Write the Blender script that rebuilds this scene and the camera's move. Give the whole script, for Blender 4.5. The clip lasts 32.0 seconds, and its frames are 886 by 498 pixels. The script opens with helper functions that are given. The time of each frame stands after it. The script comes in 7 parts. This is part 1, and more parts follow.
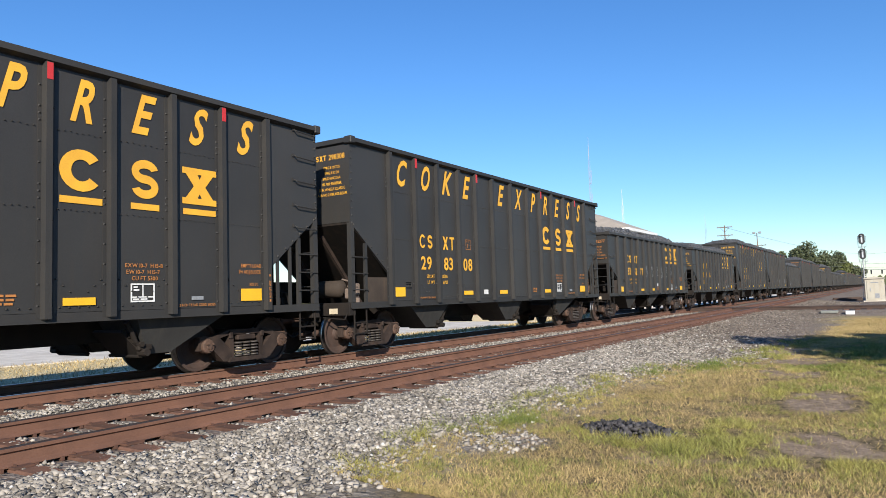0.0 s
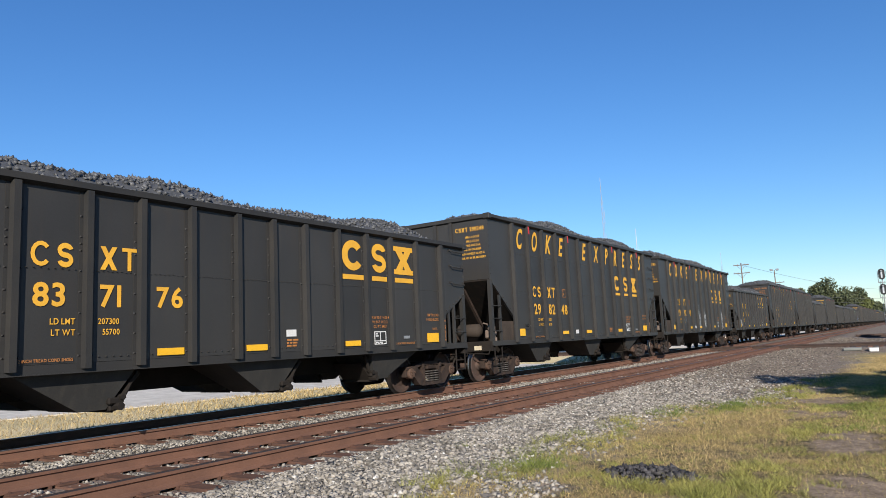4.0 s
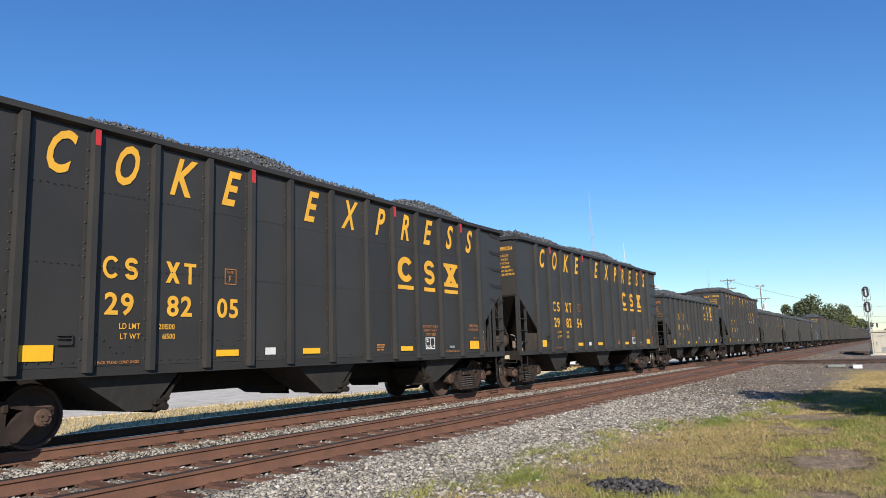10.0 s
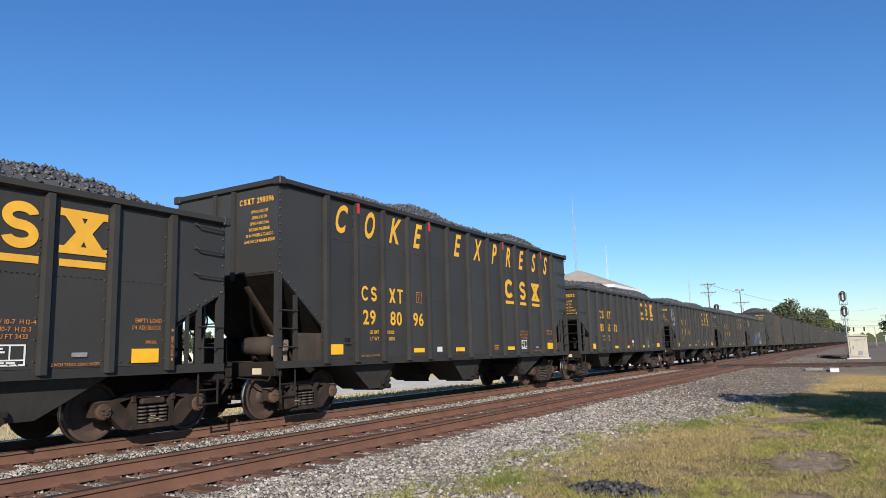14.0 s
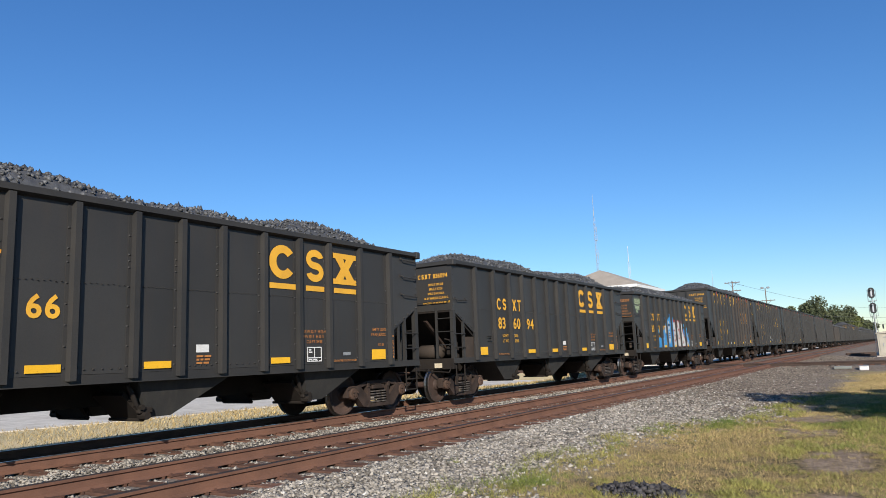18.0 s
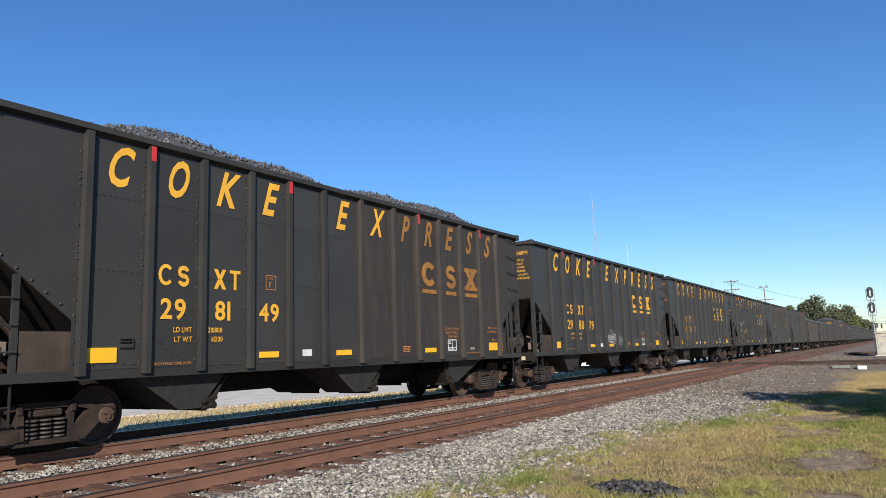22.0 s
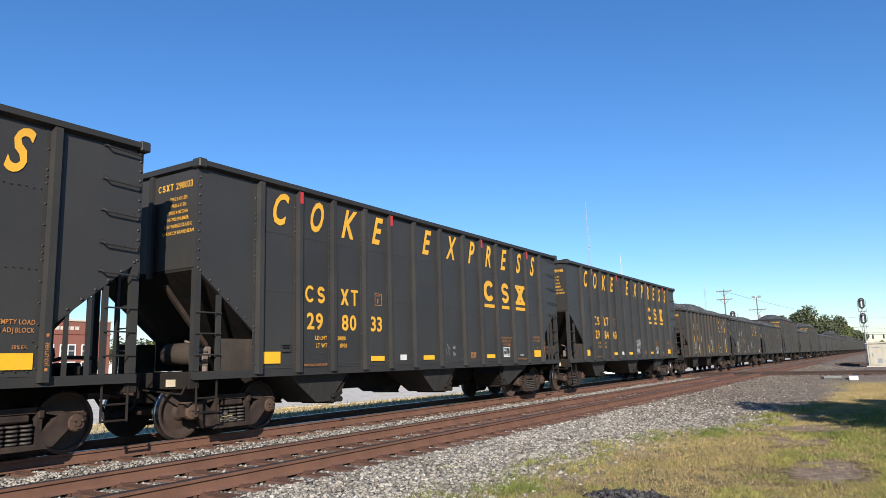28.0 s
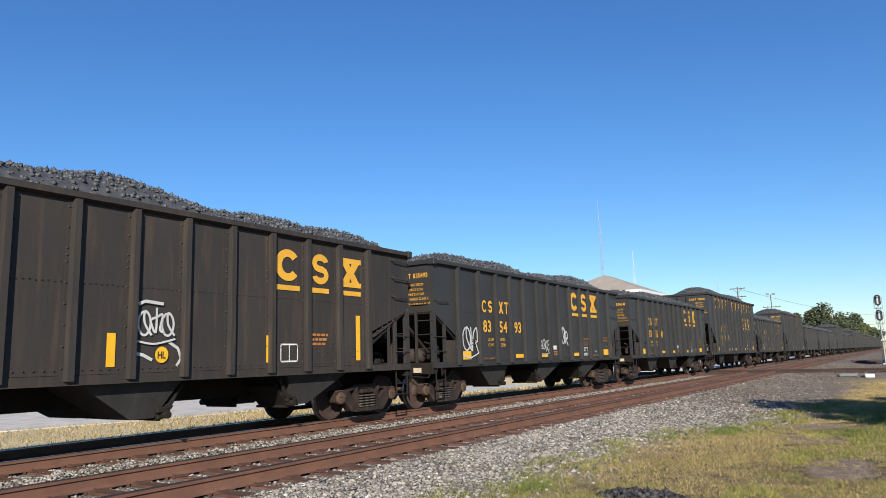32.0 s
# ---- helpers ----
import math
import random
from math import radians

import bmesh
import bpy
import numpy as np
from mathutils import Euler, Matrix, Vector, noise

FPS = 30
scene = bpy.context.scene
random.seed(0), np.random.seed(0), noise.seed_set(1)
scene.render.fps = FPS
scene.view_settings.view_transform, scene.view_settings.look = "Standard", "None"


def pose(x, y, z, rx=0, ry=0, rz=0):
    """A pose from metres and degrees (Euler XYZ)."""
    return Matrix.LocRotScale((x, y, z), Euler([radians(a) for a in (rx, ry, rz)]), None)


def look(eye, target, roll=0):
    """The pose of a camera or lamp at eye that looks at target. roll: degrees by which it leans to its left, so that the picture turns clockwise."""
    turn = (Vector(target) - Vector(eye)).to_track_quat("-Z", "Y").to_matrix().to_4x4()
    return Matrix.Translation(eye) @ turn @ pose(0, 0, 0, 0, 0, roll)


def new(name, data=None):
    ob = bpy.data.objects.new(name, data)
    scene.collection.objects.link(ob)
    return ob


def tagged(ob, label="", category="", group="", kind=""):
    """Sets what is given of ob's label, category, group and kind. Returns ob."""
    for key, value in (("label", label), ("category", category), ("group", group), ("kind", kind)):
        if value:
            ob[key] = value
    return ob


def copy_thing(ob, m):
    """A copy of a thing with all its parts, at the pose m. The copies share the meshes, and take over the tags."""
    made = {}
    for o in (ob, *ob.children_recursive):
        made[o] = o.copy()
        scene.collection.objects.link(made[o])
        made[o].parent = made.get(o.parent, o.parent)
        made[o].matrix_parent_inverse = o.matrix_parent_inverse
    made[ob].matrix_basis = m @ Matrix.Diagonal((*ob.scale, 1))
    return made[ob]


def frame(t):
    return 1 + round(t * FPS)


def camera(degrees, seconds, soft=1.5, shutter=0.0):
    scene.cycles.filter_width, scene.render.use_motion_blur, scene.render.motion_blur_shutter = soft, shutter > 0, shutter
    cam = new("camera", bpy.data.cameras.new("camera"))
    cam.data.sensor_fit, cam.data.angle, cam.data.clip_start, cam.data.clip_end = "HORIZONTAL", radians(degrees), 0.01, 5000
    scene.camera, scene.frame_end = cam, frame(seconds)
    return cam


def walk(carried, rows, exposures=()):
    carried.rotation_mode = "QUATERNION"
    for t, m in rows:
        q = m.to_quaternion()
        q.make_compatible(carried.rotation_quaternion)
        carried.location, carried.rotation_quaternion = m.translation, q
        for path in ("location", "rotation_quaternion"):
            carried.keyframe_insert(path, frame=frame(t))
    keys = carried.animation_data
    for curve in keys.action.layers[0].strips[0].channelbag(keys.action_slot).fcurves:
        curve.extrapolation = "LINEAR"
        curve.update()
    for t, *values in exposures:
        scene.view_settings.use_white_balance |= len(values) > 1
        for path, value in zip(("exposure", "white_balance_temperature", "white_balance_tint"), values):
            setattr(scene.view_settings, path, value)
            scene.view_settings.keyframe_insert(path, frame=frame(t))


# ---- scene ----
cam = camera(64.82, 32.0, soft=0.8)

# The camera is held in the hand beside the line; x runs along the track, y across it, z = 0 is the rail top under the train.
EYE = Vector((0.0, 0.0, 1.205))
VIEW = [  # seconds, heading from +x, pitch, roll
    (0, 32.310, 3.925, 1.769), (0.5, 31.635, 5.477, 1.537), (1, 30.756, 4.731, 2.072), (1.5, 31.046, 5.758, 2.298), (2, 32.096, 6.498, 1.990),
    (2.5, 31.430, 6.992, 2.403), (3, 31.594, 7.104, 2.107), (3.5, 33.769, 7.700, 2.294), (4, 33.339, 7.513, 2.751), (4.5, 33.204, 7.735, 2.322),
    (6.5, 32.270, 6.078, 2.139), (7, 32.300, 7.099, 1.591), (7.5, 31.956, 8.016, 1.483), (8, 31.733, 7.570, 1.942), (8.5, 31.601, 8.359, 2.198),
    (9, 32.414, 8.062, 1.893), (9.5, 31.782, 8.338, 2.016), (10, 32.366, 8.337, 1.870), (10.5, 32.642, 8.626, 1.983), (11, 32.201, 8.175, 3.061),
    (11.5, 32.576, 7.643, 3.019), (12, 32.199, 8.064, 2.376), (12.5, 32.156, 7.254, 2.581), (13, 30.908, 8.033, 2.750), (13.5, 30.521, 8.073, 2.355),
    (14, 30.956, 8.493, 1.694), (14.5, 31.317, 8.512, 1.868), (16.5, 31.562, 7.302, 1.888), (17, 32.439, 8.893, 1.898), (17.5, 32.815, 8.094, 2.492),
    (18, 32.659, 8.723, 2.323), (18.5, 32.014, 9.180, 2.135), (19, 31.172, 9.891, 1.276), (19.5, 31.153, 9.568, 1.677), (20, 32.800, 9.203, 1.923),
    (20.5, 33.056, 9.900, 1.766), (21, 33.300, 9.793, 1.646), (21.5, 33.450, 9.323, 1.940), (22, 32.604, 8.511, 2.044), (22.5, 32.409, 8.562, 2.359),
    (23, 32.761, 8.718, 2.033), (23.5, 31.698, 8.500, 2.728), (24, 31.721, 8.269, 2.563), (24.5, 32.622, 8.008, 2.047), (25, 31.426, 7.921, 2.553),
    (25.5, 30.597, 8.082, 2.832), (27.5, 32.195, 7.716, 1.658), (28, 32.077, 9.104, 1.635), (28.5, 32.901, 9.339, 1.677), (29, 33.519, 9.099, 1.952),
    (29.5, 33.436, 9.143, 1.861), (30, 32.506, 8.740, 1.835), (30.5, 32.596, 8.711, 1.603), (31, 31.995, 8.890, 1.505), (31.5, 31.541, 8.452, 1.525),
    (32, 33.034, 9.018, 1.791)]


def view(az, pitch, roll):
    a, p = radians(az), radians(pitch)
    return look(EYE, EYE + Vector((math.cos(a) * math.cos(p), math.sin(a) * math.cos(p), math.sin(p))), -roll)


walk(cam, [(t, view(a, p, r)) for t, a, p, r in VIEW],
     [(0, 0.68), (2, 0.60), (4, 0.48), (6, 0.60), (7, 0.68), (8, 0.54), (9, 0.49), (12, 0.57), (14, 0.46), (17, 0.45), (20, 0.34), (22.5, 0.54), (24, 0.64), (28, 0.61), (31, 0.52), (32, 0.46)])

# ---- light ----
SUN_AZ, SUN_EL = 218.0, 26.0  # towards the sun, from +x
world = bpy.data.worlds.new("sky")
scene.world = world
world.use_nodes = True
wt = world.node_tree
sky = wt.nodes.new("ShaderNodeTexSky")
sky.sky_type = "NISHITA"
sky.sun_disc = False
sky.sun_elevation = radians(SUN_EL)
sky.sun_rotation = radians(90 - SUN_AZ)
sky.air_density, sky.dust_density, sky.ozone_density = 1.5, 0.0, 7.0
sky.altitude = 2000.0
rich = wt.nodes.new("ShaderNodeHueSaturation")
rich.inputs["Saturation"].default_value = 1.12
rich.inputs["Hue"].default_value = 0.506
wt.links.new(sky.outputs[0], rich.inputs["Color"])
wt.links.new(rich.outputs[0], wt.nodes["Background"].inputs[0])
wt.nodes["Background"].inputs[1].default_value = 0.102
sun_dir = Vector((math.cos(radians(SUN_AZ)) * math.cos(radians(SUN_EL)), math.sin(radians(SUN_AZ)) * math.cos(radians(SUN_EL)), math.sin(radians(SUN_EL))))
sun = new("sun", bpy.data.lights.new("sun", "SUN"))
sun.data.energy, sun.data.angle, sun.data.color = 5.0, radians(0.5), (1.0, 0.93, 0.82)
sun.matrix_world = look(sun_dir * 100, (0, 0, 0))


# ---- materials ----
def material(name, base, rough=0.7, metal=0.0, second=None, scale=2.0, spread=0.5, fine=40.0, bump=0.15, bump_d=0.01,
             streak=None, streak_amount=0.5, vary=0.0, island=0.0, spec=0.5):
    """Two scales of noise between base and second, fine grain in the relief, upright streaks of a third colour, and a spread of tone per object or per piece."""
    m = bpy.data.materials.new(name)
    m.use_nodes = True
    t = m.node_tree
    b = t.nodes["Principled BSDF"]
    b.inputs["Roughness"].default_value, b.inputs["Metallic"].default_value = rough, metal
    b.inputs["Specular IOR Level"].default_value = spec
    tc = t.nodes.new("ShaderNodeTexCoord")
    co = tc.outputs["Object"]

    def noise_node(sc, detail=4.0, vec=None):
        n = t.nodes.new("ShaderNodeTexNoise")
        n.inputs["Scale"].default_value, n.inputs["Detail"].default_value = sc, detail
        t.links.new(vec or co, n.inputs["Vector"])
        return n.outputs["Fac"]

    def ramp(fac, a, z):
        r = t.nodes.new("ShaderNodeMapRange")
        r.inputs["From Min"].default_value, r.inputs["From Max"].default_value = a, z
        t.links.new(fac, r.inputs["Value"])
        return r.outputs[0]

    def mix(fac, a, z, mode="MIX"):
        n = t.nodes.new("ShaderNodeMix")
        n.data_type, n.blend_type = "RGBA", mode
        for sock, val in ((0, fac), (6, a), (7, z)):
            if isinstance(val, (int, float)):
                n.inputs[sock].default_value = val
            elif isinstance(val, tuple):
                n.inputs[sock].default_value = (*val, 1)
            else:
                t.links.new(val, n.inputs[sock])
        return n.outputs[2]

    col = base
    second = second or tuple(c * 0.7 for c in base)
    col = mix(ramp(noise_node(scale), 0.5 - spread * 0.4, 0.5 + spread * 0.4), base, second)
    if streak:
        mp = t.nodes.new("ShaderNodeMapping")
        mp.inputs["Scale"].default_value = (5.0, 5.0, 0.45)
        t.links.new(co, mp.inputs["Vector"])
        s = ramp(noise_node(1.6, 6.0, mp.outputs[0]), 0.5, 0.78)
        g = t.nodes.new("ShaderNodeMath")
        g.operation = "MULTIPLY"
        g.inputs[1].default_value = streak_amount
        t.links.new(s, g.inputs[0])
        col = mix(g.outputs[0], col, streak)
    grain = noise_node(fine, 5.0)
    col = mix(0.22, col, mix(1.0, col, ramp(grain, 0.25, 0.75), "MULTIPLY"))
    if vary or island:
        src = t.nodes.new("ShaderNodeObjectInfo").outputs["Random"] if vary else t.nodes.new("ShaderNodeNewGeometry").outputs["Random Per Island"]
        r = t.nodes.new("ShaderNodeMapRange")
        r.inputs["To Min"].default_value, r.inputs["To Max"].default_value = 1 - (vary or island), 1 + (vary or island)
        t.links.new(src, r.inputs["Value"])
        hsv = t.nodes.new("ShaderNodeHueSaturation")
        t.links.new(r.outputs[0], hsv.inputs["Value"])
        t.links.new(col, hsv.inputs["Color"])
        col = hsv.outputs[0]
    t.links.new(col, b.inputs["Base Color"])
    if bump:
        n = t.nodes.new("ShaderNodeBump")
        n.inputs["Strength"].default_value, n.inputs["Distance"].default_value = bump, bump_d
        t.links.new(grain, n.inputs["Height"])
        t.links.new(n.outputs[0], b.inputs["Normal"])
    return m


CAR_BLACK = material("car_paint", (0.029, 0.0276, 0.0262), 0.50, 0, (0.039, 0.0372, 0.035), 0.8, 0.6, 60, 0.08, 0.004, (0.045, 0.036, 0.028), 0.45, vary=0.10, spec=0.46)
CAR_EDGE = material("car_post_paint", (0.031, 0.031, 0.0315), 0.5, 0, (0.043, 0.040, 0.037), 1.5, 0.6, 60, 0.08, 0.004, vary=0.1, spec=0.22)
CAR_RUSTY = material("car_paint_rusty", (0.034, 0.0305, 0.029), 0.6, 0, (0.047, 0.040, 0.034), 0.9, 0.7, 50, 0.2, 0.004, (0.10, 0.068, 0.046), 0.6, vary=0.1, spec=0.3)
# grime colour taken near black, so the shade beneath the cars is painted in
UNDER = material("underframe_grime_shade", (0.012, 0.010, 0.009), 0.85, 0, (0.024, 0.018, 0.014), 3, 0.6, 50, 0.3, 0.006, spec=0.25)
# grime and rust streaks, with the shade below the end walls darkened into the colour
SLOPE = material("slope_sheet_grime_shade", (0.024, 0.0185, 0.0155), 0.85, 0, (0.014, 0.0125, 0.0115), 1.4, 0.6, 50, 0.2, 0.005, (0.060, 0.036, 0.023), 0.4, spec=0.2)
POCKET = material("pocket_dust", (0.052, 0.050, 0.047), 0.8, 0, (0.034, 0.033, 0.032), 2.2, 0.7, 50, 0.2, 0.005, (0.075, 0.066, 0.056), 0.5, spec=0.25)
WEB = material("dusty_web_plate", (0.068, 0.052, 0.041), 0.85, 0, (0.038, 0.030, 0.025), 2, 0.6, 50, 0.2, 0.004, (0.11, 0.075, 0.05), 0.4, spec=0.2)
TRUCK = material("truck_rust", (0.054, 0.036, 0.028), 0.85, 0, (0.020, 0.014, 0.012), 5, 0.6, 60, 0.35, 0.006, vary=0.15, spec=0.25)
SPRING = material("spring_steel", (0.085, 0.072, 0.064), 0.6, 0.2, (0.05, 0.04, 0.035), 8, 0.6, 60, 0.2, 0.003)
BEARING = material("bearing_cap_rust", (0.115, 0.066, 0.047), 0.8, 0, (0.06, 0.04, 0.03), 9, 0.6, 60, 0.3, 0.004, vary=0.2, spec=0.25)
WHEEL = material("wheel_rust", (0.078, 0.046, 0.036), 0.75, 0, (0.05, 0.036, 0.03), 4, 0.6, 50, 0.2, 0.004, vary=0.2, spec=0.3)
TREAD = material("wheel_tread", (0.42, 0.40, 0.38), 0.28, 1.0, (0.30, 0.28, 0.26), 8, 0.5, 60, 0.05, 0.002)
YELLOW = material("letter_yellow", (0.80, 0.42, 0.035), 0.6, 0, (0.66, 0.34, 0.035), 3, 0.5, 80, 0.05, 0.002)
YELLOW_OLD = material("letter_yellow_worn", (0.42, 0.19, 0.035), 0.7, 0, (0.16, 0.07, 0.02), 5, 0.9, 80, 0.05, 0.002)
REFLECTOR = material("reflector_yellow", (0.86, 0.47, 0.02), 0.45, 0, (0.78, 0.42, 0.02), 4, 0.5, 80, 0.02, 0.002)
WHITE = material("white_paint", (0.78, 0.78, 0.76), 0.6, 0, (0.62, 0.61, 0.59), 3, 0.5, 50, 0.05, 0.002)
STENCIL = material("orange_stencil", (0.50, 0.20, 0.05), 0.65, 0, (0.38, 0.15, 0.04), 6, 0.5, 80, 0.03, 0.002)
RED = material("red_mark", (0.55, 0.03, 0.035), 0.55, 0, (0.45, 0.03, 0.03), 5, 0.5, 60, 0.03, 0.002)
GREYTAG = material("grey_tag", (0.36, 0.37, 0.38), 0.5, 0.3, None, 6)
CREAM = material("cream_plate", (0.60, 0.52, 0.38), 0.6, 0, (0.5, 0.42, 0.3), 8)
SPRAY_WHITE = material("spray_white", (0.60, 0.60, 0.585), 0.6, 0, (0.46, 0.46, 0.445), 2.5, 0.6, 60, 0.02, 0.002)
SPRAY_PALE = material("pale_chalk", (0.30, 0.30, 0.30), 0.8, 0, (0.20, 0.20, 0.20), 2.5)
SPRAY_BLUE = material("spray_blue", (0.05, 0.30, 0.60), 0.55, 0, (0.03, 0.20, 0.48), 2.5, 0.6, 60, 0.02, 0.002)
SPRAY_RED = material("spray_red", (0.30, 0.035, 0.03), 0.55, 0, (0.2, 0.03, 0.03), 2.5, 0.6, 60, 0.02, 0.002)
SPRAY_GREEN = material("spray_green", (0.56, 0.62, 0.36), 0.55, 0, (0.36, 0.48, 0.3), 2.5)
SPRAY_GREY = material("spray_grey", (0.16, 0.17, 0.18), 0.6, 0, (0.10, 0.11, 0.12), 2.5)
HEAP = material("spilled_coke", (0.036, 0.033, 0.035), 0.7, 0, (0.085, 0.079, 0.080), 9, 0.7, 45, 0.5, 0.02, island=0.5, spec=0.3)
COAL = material("coke_lumps", (0.045, 0.046, 0.049), 0.6, 0, (0.095, 0.096, 0.10), 7, 0.7, 45, 0.5, 0.02, spec=0.4)
COAL_LUMP = material("coke_lump_faces", (0.060, 0.061, 0.065), 0.55, 0, (0.11, 0.112, 0.116), 7, 0.7, 45, 0.4, 0.02, island=0.5, spec=0.45)
RAIL = material("rail_rust", (0.195, 0.097, 0.063), 0.8, 0, (0.130, 0.067, 0.046), 3, 0.6, 70, 0.25, 0.003, spec=0.25)
RAIL_DARK = material("rail_dark_rust", (0.085, 0.055, 0.043), 0.85, 0, (0.055, 0.038, 0.031), 3, 0.6, 70, 0.25, 0.003, spec=0.25)
RAIL_TOP = material("rail_head", (0.040, 0.030, 0.027), 0.5, 0.1, (0.034, 0.026, 0.023), 4, 0.6, 70, 0.1, 0.002)
RAIL_WORN = material("rail_head_polished", (0.33, 0.31, 0.30), 0.3, 0.9, (0.22, 0.19, 0.17), 3, 0.6, 70, 0.05, 0.002)
TIE = material("sleeper_wood", (0.175, 0.090, 0.060), 0.9, 0, (0.095, 0.052, 0.038), 6, 0.7, 60, 0.5, 0.01, vary=0.25, spec=0.2)
STEEL_RUST = material("rusty_steel", (0.13, 0.062, 0.042), 0.8, 0, (0.08, 0.045, 0.033), 8, 0.6, 70, 0.3, 0.004, spec=0.25)
STONE = material("ballast_stone", (0.325, 0.296, 0.256), 0.9, 0, (0.205, 0.180, 0.150), 2.2, 0.7, 60, 0.3, 0.006, island=0.6, spec=0.3)
DUSTY_STONE = material("dusty_ballast_stone", (0.215, 0.182, 0.150), 0.9, 0, (0.125, 0.101, 0.082), 2.2, 0.7, 60, 0.3, 0.006, island=0.6, spec=0.25)
PALE_STONE = material("pale_ballast_stone", (0.60, 0.575, 0.53), 0.85, 0, (0.46, 0.43, 0.39), 6, 0.7, 60, 0.3, 0.006, island=0.3, spec=0.3)
CLOD = material("dry_soil_clods", (0.31, 0.235, 0.17), 0.95, 0, (0.20, 0.148, 0.108), 4, 0.7, 50, 0.3, 0.006, island=0.4, spec=0.15)
CONCRETE = material("pale_concrete", (0.72, 0.665, 0.575), 0.9, 0, (0.44, 0.39, 0.32), 1.4, 0.7, 20, 0.3, 0.02, (0.36, 0.30, 0.22), 0.35)
SLAB = material("weathered_slab", (0.24, 0.25, 0.225), 0.9, 0, (0.17, 0.175, 0.16), 3, 0.6, 30, 0.3, 0.006)
BOXPAINT = material("cabinet_cream_paint", (0.50, 0.465, 0.38), 0.55, 0, (0.42, 0.38, 0.30), 1.5, 0.6, 40, 0.05, 0.003, (0.36, 0.28, 0.18), 0.4)
SIGNAL_BLACK = material("signal_black", (0.018, 0.018, 0.02), 0.55, 0, (0.03, 0.03, 0.03), 5)
GALV = material("galvanised_steel", (0.46, 0.47, 0.48), 0.45, 0.6, (0.36, 0.37, 0.38), 4, 0.5, 60, 0.05, 0.002)
PALE_METAL = material("pale_metal", (0.62, 0.64, 0.66), 0.5, 0.2, (0.5, 0.52, 0.54), 1)
POLE = material("pole_wood", (0.20, 0.15, 0.12), 0.9, 0, (0.14, 0.105, 0.085), 3, 0.6, 40, 0.3, 0.01)
WIRE = material("wire", (0.12, 0.12, 0.125), 0.6, 0, None, 2)
SHINGLE = material("roof_shingle", (0.37, 0.32, 0.265), 0.9, 0, (0.30, 0.26, 0.215), 1.2, 0.6, 14, 0.5, 0.02)
BRICKWALL = material("red_brick_far", (0.27, 0.10, 0.075), 0.9, 0, (0.21, 0.08, 0.06), 6, 0.6, 30, 0.4, 0.01)
SIDING = material("white_siding", (0.74, 0.73, 0.70), 0.7, 0, (0.64, 0.63, 0.6), 1, 0.5, 20, 0.05, 0.004)
TRIM = material("white_trim", (0.78, 0.78, 0.76), 0.6, 0, (0.68, 0.68, 0.66), 2)
GLASS = material("window_glass", (0.03, 0.04, 0.05), 0.08, 0, (0.05, 0.06, 0.07), 0.6)
BARK = material("bark", (0.12, 0.09, 0.07), 0.95, 0, (0.07, 0.055, 0.045), 6, 0.7, 30, 0.8, 0.03)
LEAF = material("leaves", (0.062, 0.078, 0.036), 0.6, 0, (0.098, 0.105, 0.050), 0.35, 0.7, 8, 0.0, 0.01, island=0.35, spec=0.3)
LEAF_WARM = material("leaves_yellowing", (0.090, 0.112, 0.030), 0.6, 0, (0.118, 0.12, 0.038), 0.35, 0.7, 8, 0.0, 0.01, island=0.35, spec=0.3)
GRASS = material("grass_blades", (0.115, 0.165, 0.032), 0.6, 0, (0.33, 0.29, 0.085), 0.7, 0.6, 6, 0.0, 0.01, island=0.65, spec=0.3)
DRYGRASS = material("dry_grass_blades", (0.52, 0.385, 0.185), 0.7, 0, (0.28, 0.21, 0.085), 0.5, 0.75, 6, 0.0, 0.01, island=0.55, spec=0.25)


